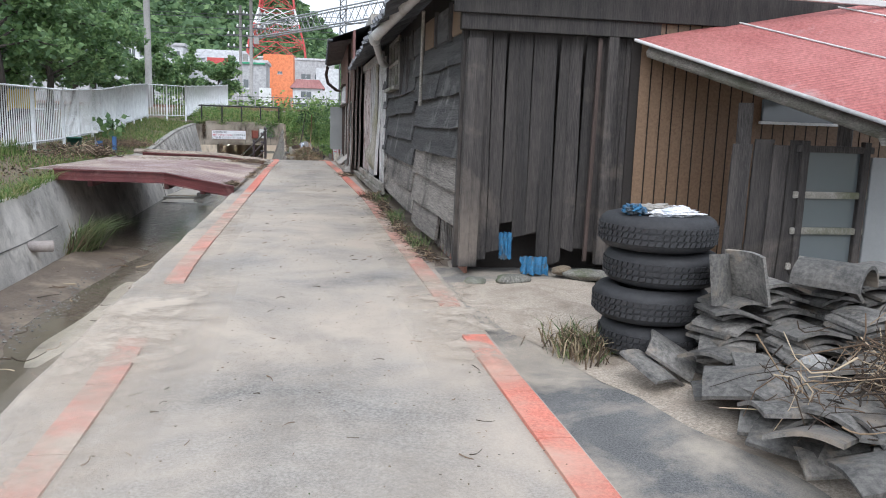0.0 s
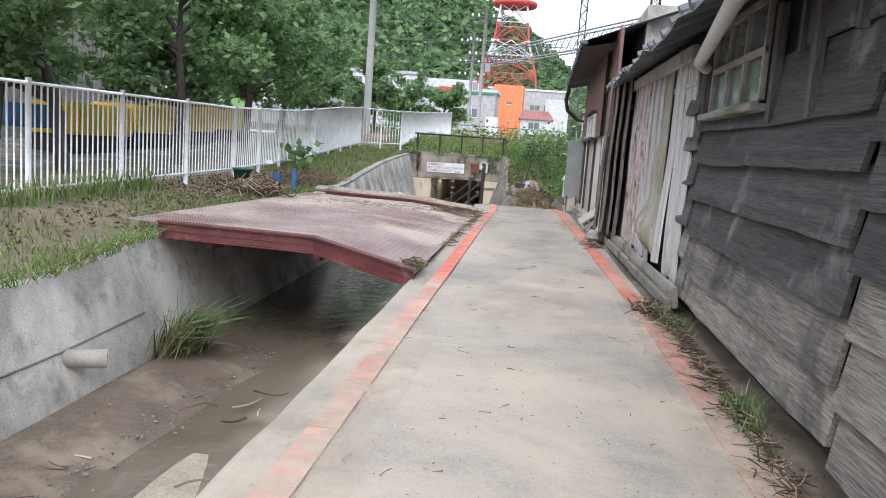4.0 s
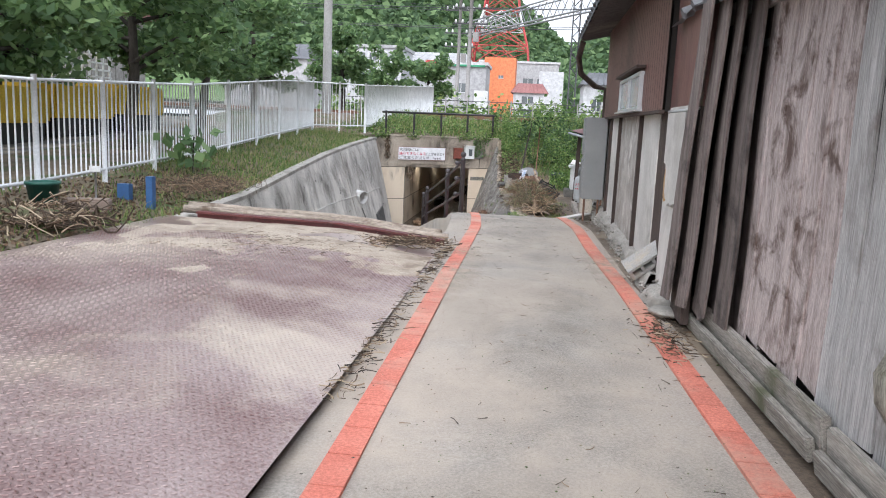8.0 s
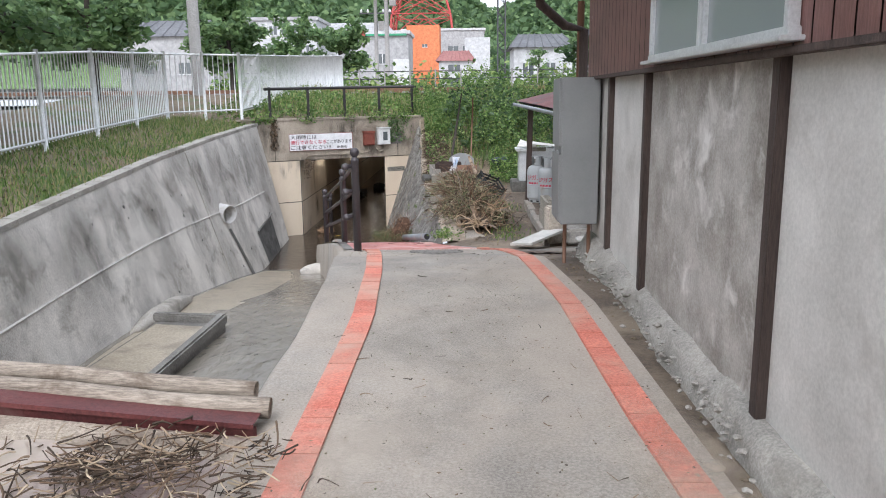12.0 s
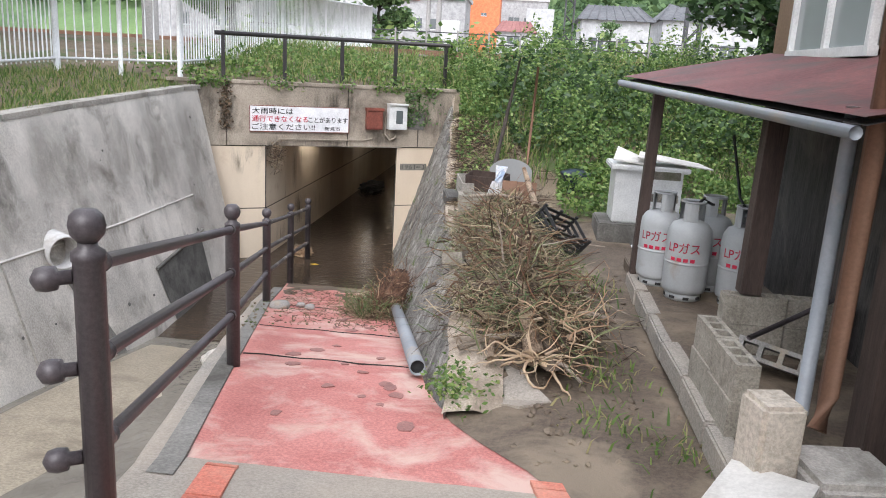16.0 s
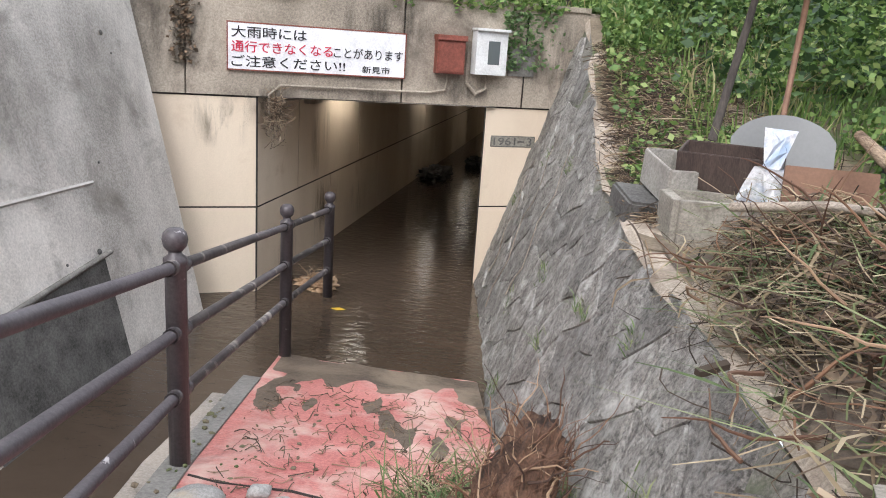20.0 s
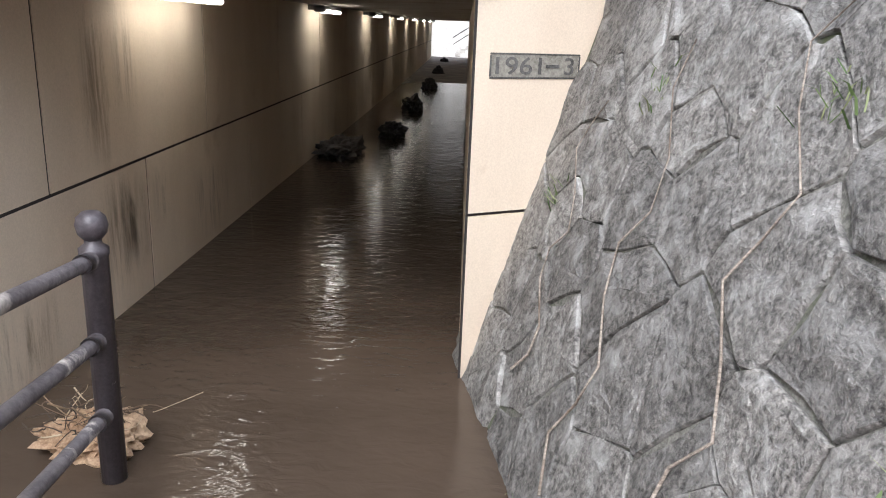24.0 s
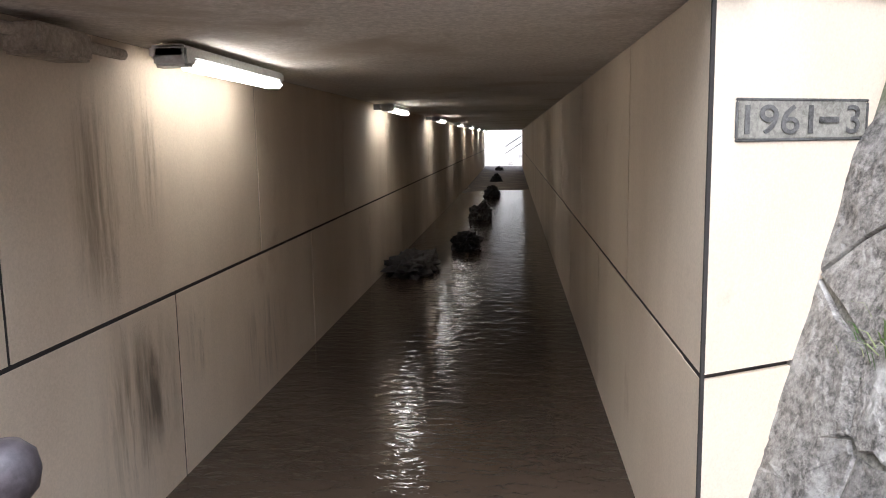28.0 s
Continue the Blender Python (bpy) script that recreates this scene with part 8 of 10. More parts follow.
sandbar = loft("bar_and_glint", [[(lerp(X_TOE, y) + 0.05 + (0.75 + 0.35 * math.sin(y * 0.9)) * k / 5, y, lerp(Z_BED, y) + 0.14 - 0.115 * (k / 5) ** 1.6 + 0.02 * noise.noise(Vector((k, y * 2, 1)))) for k in range(6)] for y in [0.0 + 0.4 * i for i in range(23)]], M_MUD_WET, None, smooth=True)
tagged(sandbar, "wet gravel bar along the canal wall", "gravel bar", kind="structure")
# tan strip drawn in place of the pale light reflected by the flow
pale = loft("bar_and_glint", [[(-1.5 + 0.06 * math.sin(y * 1.7) + (0.62 + 0.06 * math.cos(y * 1.3)) * k / 5, y, lerp(Z_BED, y) + 0.026 + 0.016 * math.sin(math.pi * k / 5) * min(1, (y - 1.2) * 0.5) * min(1, (7.4 - y) * 0.5)) for k in range(6)] for y in [1.2 + 0.25 * i for i in range(26)]], M_SAND_GLINT, None, smooth=True)
tagged(pale, "pale streak of reflected light on the shallow water, drawn as a tan strip", "sand", kind="structure")
v, f = sticks(34, lambda r: (r.uniform(-2.5, -0.6), r.uniform(1, 8), -1.53), (0.1, 0.35), (0.006, 0.012), 41, 0.1, 0.05)
tagged(cells("canal_sticks", v, f, M_TWIG), "small sticks and scraps on the canal bed", "sticks", kind="stuff")

# ---- litter on the walkway ----
def way_spot(r):
    y = r.uniform(-4, 22)
    x = lerp(X_EDGE, y) + 0.15 + r.random() * (lerp(X_RIGHT, y) - lerp(X_EDGE, y) - 0.2)
    return (x, y, z_way(y) + 0.014)


v, f = sticks(330, way_spot, (0.02, 0.09), (0.0015, 0.004), 51, 0.05, 0.05)
tagged(cells("twig_litter", v, f, M_LITTER), "scattered twigs on the walkway", "litter", kind="stuff")
r5 = np.random.default_rng(52)
v, f = leaf_cloud([way_spot(r5) for _ in range(1500)], 0.012, 53, 0.0, 1.4)
v = np.array(v)
for i in range(0, len(v), 4):
    m_ = v[i:i + 4, 2].mean()
    v[i:i + 4, 2] = m_ + (v[i:i + 4, 2] - m_) * 0.2 + 0.004
tagged(cells("leaf_specks", v, f, M_LITTER), "dead leaf scraps on the walkway", "litter", kind="stuff")
# washed-up straw along the plate edge and the walls
v, f = sticks(420, lambda r: (0.0 + r.normal() * 0.05 - 0.02, r.uniform(10.5, 15.7), z_way(14) + 0.006 + abs(r.normal()) * 0.012), (0.03, 0.12), (0.002, 0.005), 61, 0.05, 0.08)
tagged(cells("straw_line", v, f, M_STRAW), "line of washed-up straw along the bridge plate", "straw", kind="stuff")
v, f = sticks(420, lambda r: (-0.45 + r.normal() * 0.3, 15.3 + r.normal() * 0.16, plate_z(-0.5, 15.3) + 0.03 + abs(r.normal()) * 0.035), (0.06, 0.22), (0.002, 0.006), 62, 0.08, 0.15)
tagged(cells("straw_heap", v, f, M_TWIG), "heap of twigs caught against the logs", "twigs", kind="stuff")
v, f = sticks(420, lambda r: (-1.6 + r.normal() * 0.6, 14.2 + r.normal() * 0.4, plate_z(-1.6, 14.2) + 0.028), (0.02, 0.08), (0.0015, 0.003), 63, 0.05, 0.05)
tagged(cells("straw_scatter", v, f, M_LITTER), "loose straw on the caked silt", "straw", kind="stuff")
v, f = sticks(240, lambda r: (1.93 + r.normal() * 0.09, 12.4 + r.normal() * 0.35, z_way(12.4) + 0.02 + abs(r.normal()) * 0.02), (0.03, 0.10), (0.002, 0.006), 64, 0.04, 0.15)
tagged(cells("straw_heap", v, f, M_TWIG), "small heap of twigs at the foot of the planks", "twigs", kind="stuff")
v, f = sticks(900, lambda r: (lambda y: (shed_x(y) - 0.12 - abs(r.normal()) * 0.08, y, z_way(y) + 0.02 + abs(r.normal()) * 0.02))(r.uniform(2.0, 8.5)), (0.04, 0.18), (0.002, 0.005), 65, 0.1, 0.15)
tagged(cells("straw_line", v, f, M_STRAW), "straw and weeds washed along the foot of the shed", "straw", kind="stuff")
tuft = [(lambda y: (shed_x(y) - 0.15 + rng.normal() * 0.06, y, z_way(y) - 0.01))(y_) for y_ in np.concatenate([rng.normal(3.2, 0.25, 110), rng.normal(5.2, 0.25, 120), rng.normal(7.5, 0.2, 90)])]
blades("wall_tufts", tuft, M_REED, None, "small tufts of grass at the foot of the shed", (0.06, 0.22), 0.005, 0.9, 66)
blades("weed_tuft", [(2.88 + rng.normal() * 0.08, -0.75 + rng.normal() * 0.13, -0.55) for _ in range(420)], M_REED_MIX, None, "withered weed tuft beside the tyres", (0.06, 0.22), 0.005, 0.8, 67, category="weeds")
v, f = sticks(900, lambda r: (4.0 + r.normal() * 0.3, -2.35 + r.normal() * 0.25, -0.36 + abs(r.normal()) * 0.14), (0.1, 0.4), (0.002, 0.005), 68, 0.25, 0.5)
tagged(cells("straw_heap", v, f, M_STRAW), "dry straw tangled in the tile heap", "straw", kind="stuff")

# ---- flood debris in the yard ----
def mound(r):
    u = r.random()
    cx, cy = 0.98 - 0.30 * u, 24.35 + 3.85 * u
    dx, dy = r.normal() * 0.23, r.normal() * 0.28
    h = 0.44 * math.exp(-(dx / 0.36) ** 2) * (0.7 + 0.3 * math.sin(u * 3.1))
    return (cx + dx, cy + dy, -0.90 + 0.05 * u + h * (0.25 + 0.75 * r.random()))


def mound_high(r):
    x, y, z = mound(r)
    return (x, y, z + 0.06)


# dark core as a backdrop, standing in for shade between the stems
core = thing("debris_core", "dark mud-coloured core putting shade into the gaps of the debris pile", "debris", kind="stuff")
bm = bmesh.new()
bmesh.ops.create_icosphere(bm, subdivisions=4, radius=1.0)
for q in bm.verts:
    q.co *= 1 + 0.3 * noise.noise(q.co * 3.0)
bmesh.ops.transform(bm, matrix=pose(0.84, 26.2, -0.92, 0, 0, 5) @ Matrix.Diagonal((0.46, 2.1, 0.33, 1)), verts=bm.verts[:])
part("mass", bm, M_MUD_WET, core)
v, f = sticks(5200, mound, (0.06, 0.36), (0.001, 0.0038), 71, 0.3, 0.2)
tagged(cells("debris_stems", v, f, M_STRAW), "flood-washed pile of broken stems and reeds", "flood debris", kind="stuff")
v, f = curly(520, mound_high, (0.2, 0.6), (0.003, 0.009), 72, 0.22, -0.95, None, 5, 7)
tagged(cells("debris_branches", v, f, M_ROOTS), "tangled branches and roots in the debris pile", "flood debris", kind="stuff")
v, f = curly(34, mound_high, (0.2, 0.55), (0.007, 0.015), 74, 0.12, -0.95, None, 7, 5)
tagged(cells("debris_sticks", v, f, M_LOG), "thick bare broken sticks lying over the debris", "flood debris", kind="stuff")
v, f = curly(52, lambda r: (1.10 + r.normal() * 0.15, 24.2 + r.normal() * 0.18, -0.86 + abs(r.normal()) * 0.13), (0.25, 0.7), (0.003, 0.008), 75, 0.42, -0.94)
tagged(cells("loose_roots", v, f, M_ROOT_PALE), "pale curling roots spilling from the uprooted stump", "roots", kind="stuff")
gr = [tuple(mound(rng)) for _ in range(650)]
blades("debris_grass", gr, M_REED, None, "green reed blades caught in the debris pile", (0.08, 0.22), 0.006, 2.6, 73)


def ribbons(name, count, spot, length, width, material, seed, label, swirl=0.9):
    """Flat reed leaves lying over one another, combed in the same direction where they lie close."""
    r = np.random.default_rng(seed)
    v, f = [], []
    for _ in range(count):
        p = Vector(spot(r))
        a = 3.2 * noise.noise(Vector((p.x * swirl, p.y * swirl, seed))) * math.pi + r.normal() * 0.45
        ln, w = r.uniform(*length), r.uniform(*width)
        o = len(v)
        z0, arch, bend = r.normal() * 0.03, r.uniform(0.0, 0.06), r.normal() * 0.9
        for i in range(6):
            k = i / 5
            b = a + bend * (k - 0.5)
            q = p + Vector((math.cos(b), math.sin(b), 0)) * ln * (k - 0.5) + Vector((0, 0, arch * math.sin(math.pi * k) + z0 * (k - 0.5) * 4))
            n_ = Vector((-math.sin(b), math.cos(b), r.normal() * 0.25)) * w * (0.35 + 0.65 * math.sin(math.pi * min(0.97, k + 0.12)))
            v += [q - n_, q + n_]
        f += [(o + 2 * i, o + 2 * i + 1, o + 2 * i + 3, o + 2 * i + 2) for i in range(5)]
    ob = cells(name, v, f, material)
    return tagged(ob, label, "flood debris", kind="stuff")


cv, cf = [], []
rch = np.random.default_rng(79)
for _ in range(260):
    p = Vector(mound(rch)) + Vector((0, 0, 0.04))
    bm_ = pose(p.x, p.y, p.z, rch.uniform(-50, 50), rch.uniform(-40, 40), rch.uniform(0, 180)) @ Matrix.Diagonal((rch.uniform(0.02, 0.09), rch.uniform(0.008, 0.028), rch.uniform(0.003, 0.010), 1))
    o = len(cv)
    cv += [tuple(bm_ @ Vector((a, b, c))) for c in (-1, 1) for a, b in ((-1, -0.7), (0.8, -1), (1.1, 0.8), (-0.8, 1))]
    cf += [(o, o + 3, o + 2, o + 1), (o + 4, o + 5, o + 6, o + 7)] + [(o + k, o + (k + 1) % 4, o + 4 + (k + 1) % 4, o + 4 + k) for k in range(4)]
tagged(cells("wood_chips", cv, cf, M_TWIG), "splinters of bark and broken wood in the debris pile", "flood debris", kind="stuff")


def mound_top(r):
    x, y, z = mound(r)
    return (x, y, z + 0.05)


ribbons("debris_reeds", 4300, mound_top, (0.18, 0.6), (0.0025, 0.0065), M_REED_MIX, 76, "matted green and yellow reed leaves over the debris pile", 2.2)


def stump(name, pts, r0, label, roots, seed):
    root = thing(name, label, "driftwood")
    rr = random.Random(seed)
    tube("trunk", pts, [r0 * (1 - 0.4 * i / (len(pts) - 1)) for i in range(len(pts))], M_DRIFT, root, sides=9)
    p = Vector(pts[0])
    for _ in range(roots):
        d = Vector((rr.uniform(-1, 1), rr.uniform(-1, 0.4), rr.uniform(-0.4, 0.7))).normalized()
        ln = rr.uniform(0.03, 0.06)
        q = [p + d * r0 * 0.5]
        for k in range(9):
            d = (d + Vector((rr.uniform(-1, 1), rr.uniform(-1, 1), rr.uniform(-1, 1))) * 0.55).normalized()
            q.append(q[-1] + d * ln)
            q[-1].z = max(q[-1].z, -0.95)
        thick = r0 * rr.uniform(0.06, 0.18)
        tube("root", q, [thick * (1 - 0.08 * k) for k in range(10)], M_ROOT_PALE, root, sides=6)
    return root


stump("uprooted_stump", [(1.02, 23.92, -0.84), (0.97, 24.2, -0.72), (0.90, 24.6, -0.58), (0.86, 24.95, -0.62)], 0.07, "uprooted pale stump with long tangled roots", 22, 3)
stump("driftwood_log", [(0.74, 23.92, -0.87), (0.73, 24.3, -0.78), (0.74, 24.7, -0.74)], 0.028, "barkless driftwood log in the debris pile", 3, 5)
stump("driftwood_log", [(1.05, 27.6, -0.50), (0.95, 28.2, -0.30), (0.9, 28.5, -0.2)], 0.04, "pale broken branch standing in the debris pile", 2, 9)
for i, (a, b, r_) in enumerate((((0.52, 24.05, -0.86), (0.92, 24.25, -0.80), 0.022), ((1.1, 24.0, -0.86), (1.3, 23.7, -0.88), 0.014), ((1.2, 24.6, -0.74), (1.62, 24.7, -0.80), 0.022), ((0.3, 28.0, -0.5), (0.9, 27.5, -0.4), 0.02))):
    tagged(tube("branch", [a, tuple((np.array(a) + np.array(b)) / 2 + (0, 0, 0.03)), b], [r_, r_, r_ * 0.7], M_LOG, None, "", 7), "bare pale branch sticking out of the debris", "branch", "loose branches")
crate = thing("plastic_crate", "black slatted plastic crate stuck in the debris", "crate")
cm = pose(1.28, 26.9, -0.62, 35, 20, 40)
for k in range(5):
    z = -0.13 + 0.06 * k
    for sx, sy, wx, wy in ((0, 0.17, 0.46, 0.012), (0, -0.17, 0.46, 0.012), (0.23, 0, 0.012, 0.34), (-0.23, 0, 0.012, 0.34)):
        bm = box_bm((sx, sy, z), (wx, wy, 0.03))
        bmesh.ops.transform(bm, matrix=cm, verts=bm.verts[:])
        part("slat", bm, M_BLACK, crate)
for sx in (-0.23, 0.0, 0.23):
    for sy in (-0.17, 0.17):
        bm = box_bm((sx, sy, 0), (0.03, 0.02, 0.30))
        bmesh.ops.transform(bm, matrix=cm, verts=bm.verts[:])
        part("corner_bar", bm, M_BLACK, crate)
bm = box_bm((0, 0, -0.15), (0.46, 0.34, 0.012))
bmesh.ops.transform(bm, matrix=cm, verts=bm.verts[:])
part("bottom", bm, M_BLACK, crate)


def tub(name, at, size, turn, mat, label, wall=0.02, tilt=0, inner=M_SOIL):
    root = thing(name, label, "planter")
    m = pose(*at, tilt, 0, turn)
    sx, sy, sz = size
    for cx, cy, wx, wy in ((0, sy / 2, sx, wall), (0, -sy / 2, sx, wall), (sx / 2, 0, wall, sy), (-sx / 2, 0, wall, sy)):
        bm = box_bm((cx, cy, 0), (wx, wy, sz), bevel=0.004)
        bmesh.ops.transform(bm, matrix=m, verts=bm.verts[:])
        part("side", bm, mat, root)
    bm = box_bm((0, 0, -sz / 2 + 0.02), (sx, sy, 0.03))
    bmesh.ops.transform(bm, matrix=m, verts=bm.verts[:])
    part("bottom", bm, inner, root)
    return root


tub("white_planter", (0.18, 29.12, -0.55), (0.17, 0.44, 0.20), 14, M_KERB, "white plastic planter trough, muddy", 0.015, 8)
tub("brown_planter", (0.46, 28.98, -0.46), (0.5, 0.24, 0.2), -18, M_WOOD_BROWN, "dark brown plastic planter trough", 0.015, 10)
tub("concrete_trough", (0.38, 28.72, -0.71), (0.46, 0.32, 0.26), 6, M_BLOCK_TAN, "hollow concrete trough block", 0.06)
tagged(box("stone_block", (0.02, 29.12, -0.73), (0.22, 0.38, 0.15), M_BLOCK_AND_SHADE, None, turn=(8, 4, 14), bevel=0.015), "dark concrete block on the wall top", "concrete block")
gp = thing("grey_sheet", "bowed grey plastic sheet leaning in the weeds", "sheet")
loft("sheet", [[(0.47 + 0.045 * k, 29.05 + 0.05 * math.sin(k / 12 * 3.14) + 0.014 * j, -0.72 + (0.42 + 0.13 * math.sin(k / 12 * 3.14) ** 0.6) * j / 6) for j in range(7)] for k in range(13)], M_CABINET, gp, smooth=True)
cloth = thing("white_sack", "torn white and blue plastic sack on the debris", "sack")
loft("sack", [[(0.44 + 0.06 * k + 0.03 * i * (1 if k < 3 else -0.5), 28.72 + 0.04 * math.sin(i + k), -0.72 + 0.10 * i - 0.015 * (k - 2.5) ** 2 * (i > 3)) for k in range(6)] for i in range(6)], M_WHITE_CLOTH, cloth, wobble=0.03)
bb = thing("brown_sheet", "rusty brown board leaning in the debris", "board")
box("sheet", (0.86, 28.62, -0.55), (0.42, 0.03, 0.34), M_RUST, bb, turn=(-12, 0, -6))
tagged(box("plank_scrap", (0.62, 29.45, -0.46), (0.26, 0.34, 0.02), M_LOG, None, turn=(10, 4, 20)), "short plank scrap on the debris", "plank")
cinder("cinder_block", pose(0.36, 26.05, -0.755, 78, 10, 74), "hollow concrete block half buried in the debris", "blocks in debris", M_BLOCK_TAN)
cinder("cinder_block", pose(0.42, 25.62, -0.84, 82, 4, 80), "hollow concrete block half buried in the debris", "blocks in debris", M_BLOCK_TAN)
def slope_spot(r):
    y = r.uniform(28.8, 32.2)
    x = lerp(W_X, y) + 0.06 + abs(r.normal()) * 0.5
    return (x, y, emb_z(x, y) + 0.015 + abs(r.normal()) * 0.03)


v, f = sticks(4200, slope_spot, (0.08, 0.35), (0.0015, 0.004), 77, 0.15, 0.12)
tagged(cells("straw_mat", v, f, M_STRAW), "mat of dry straw on the slope behind the planters", "straw", kind="stuff")
tagged(tube("stake", [(0.95, 30.1, -0.4), (1.0, 30.15, 1.0)], 0.02, M_RUST, None, "", 6), "thin rusty stake in the weeds", "stake")
tagged(tube("sapling", [(0.5, 29.9, -0.4), (0.62, 30.0, 0.3), (0.75, 30.1, 1.1)], [0.03, 0.025, 0.012], M_BARK, None, "", 7), "bare thin sapling trunk in the weeds", "sapling")
# clump of washed-up roots and pipe on the ramp
pv = thing("plastic_pipe", "long grey plastic pipe lying down the ramp", "pipe")
p0, p1 = Vector((0.24, 24.2, -1.085)), Vector((-0.52, 27.9, -1.78))
d_ = (p1 - p0).normalized()
L_ = (p1 - p0).length
lathe("pipe", [(0.049, 0.3), (0.049, 0.0), (0.057, 0.0), (0.057, L_), (0.05, L_)], p0, M_PVC, pv, axis=d_, sides=20)
# dark disc just inside the end, for the shade in the pipe
lathe("bore_shade", [(0.001, 0.05), (0.0485, 0.05), (0.0485, 0.06), (0.001, 0.06)], p0, M_HOLE_SHADE, pv, axis=d_, sides=20)
v, f = sticks(1100, lambda r: (-0.60 + r.normal() * 0.17, 27.25 + r.normal() * 0.2, z_way(27.3) + 0.02 + abs(r.normal()) * 0.09), (0.08, 0.30), (0.001, 0.004), 81, 0.35, 0.3)
tagged(cells("root_clump", v, f, M_REED_MIX), "matted stems round the uprooted root on the ramp", "flood debris", kind="stuff")
v, f = curly(230, lambda r: (lambda k: (-0.60 + 0.22 * k + r.normal() * 0.07, 26.98 + 0.42 * k + r.normal() * 0.07, z_way(27.1) + 0.05 + 0.30 * k + r.normal() * 0.04))(r.random()), (0.12, 0.42), (0.002, 0.007), 85, 0.32, -2.0, (0.1, 0.2, 0.25), 5, 7)
tagged(cells("root_clump", v, f, M_ROOTS), "shredded reddish-brown root leaning on the ramp", "flood debris", kind="stuff")
rc = [(-0.62 + rng.normal() * 0.14, 27.2 + rng.normal() * 0.16, z_way(27.2) + 0.05) for _ in range(260)]
blades("clump_grass", rc, M_REED, None, "green grass caught in the root clump", (0.12, 0.32), 0.005, 1.4, 82)
bark = thing("bark_slab", "rotten brown slab of bark leaning in the root clump", "bark")
bm = bmesh.new()
bmesh.ops.create_icosphere(bm, subdivisions=4, radius=1.0)
for q in bm.verts:
    q.co *= 1 + 0.35 * noise.noise(Vector((q.co.x * 5, q.co.y * 5, q.co.z * 1.2))) + 0.12 * noise.noise(q.co * 9)
bmesh.ops.transform(bm, matrix=pose(-0.45, 27.25, z_way(27.25) + 0.24, -42, 26, 0) @ Matrix.Diagonal((0.14, 0.09, 0.34, 1)), verts=bm.verts[:])
part("slab", bm, M_BARK_RED, bark)
v, f = leaf_cloud([(0.56 + rng.normal() * 0.10, 23.72 + rng.normal() * 0.16, -1.0 + abs(rng.normal()) * 0.06) for _ in range(620)], 0.02, 83)
tagged(cells("weed_clump", v, f, M_WEED), "low green weeds beside the ramp", "weeds", kind="stuff")
v, f = sticks(500, lambda r: (lambda y: (lerp(X_EDGE, y) + 0.35 + r.random() * 1.4, y, z_way(y) + 0.012))(r.uniform(26.2, 29.3)), (0.03, 0.14), (0.002, 0.004), 84, 0.2, 0.05)
tagged(cells("ramp_litter", v, f, M_LITTER), "mud and straw scraps on the ramp", "litter", kind="stuff")
for i, (x, y, s) in enumerate(((-1.68, 27.2, 0.085), (-1.36, 27.3, 0.045), (-1.5, 27.4, 0.04))):
    tagged(rock("stone", (x, y, max(z_way(y), WATER) + 0.03), (s * 1.3, s, s * 0.8), M_CINDER, None, "", i + 3, 20), "pale sandstone lump beside the handrail", "stone", "stones on the ramp")
tagged(rock("canal_stone", (-2.0, 26.6, -2.15), (0.30, 0.18, 0.12), M_CONC, None, "", 12, 30), "pale concrete lump at the canal edge", "stone")
silt2 = loft("ramp_silt", [[(lerp(X_EDGE, y) + 0.25 + (lerp(X_RIGHT, y) - lerp(X_EDGE, y) - 0.25) * k / 24, y, z_way(y) + max(0.1, min(1.0, 1 - (y - 28.5) * 0.8)) * lerp([(26.6, 0.4), (28.3, 0.8), (29, 1)], y) * (0.026 * noise.noise(Vector((k * 0.25, y * 1.6, 4))) + 0.02 * noise.noise(Vector((k * 0.6, y * 3.2, 9)))) + lerp([(26.5, -0.014), (28.2, -0.009), (29.1, -0.003), (29.9, 0.006)], y)) for k in range(25)] for y in [26.6 + 0.1 * i for i in range(44)]], M_MUD_WET, None, smooth=True)
tagged(silt2, "brown silt left on the lower ramp", "mud", kind="structure")
sack = crumple("muddy_sack", (-2.74, 31.72, WATER + 0.03), (0.24, 0.17, 0.13), M_RAG, None, 4)
tagged(sack, "muddy orange-brown sack lying half under water by the handrail", "sack")
v, f = sticks(70, lambda r: (-2.74 + r.normal() * 0.1, 31.72 + r.normal() * 0.08, WATER + 0.12 + abs(r.normal()) * 0.03), (0.06, 0.22), (0.0015, 0.004), 93, 0.2, 0.2)
tagged(cells("sack_straw", v, f, M_STRAW), "straw stuck on the muddy sack", "straw", kind="stuff")
hang = on_portal(0.16, CEIL - 0.14, 0.03)
v, f = sticks(240, lambda r: (hang.x + r.normal() * 0.05, hang.y + r.normal() * 0.04, hang.z + r.normal() * 0.10), (0.06, 0.22), (0.0015, 0.004), 91, 0.3, 1.5)
tagged(cells("hanging_nest", v, f, M_TWIG), "tuft of dry grass hanging from the conduit", "dry grass", kind="stuff")


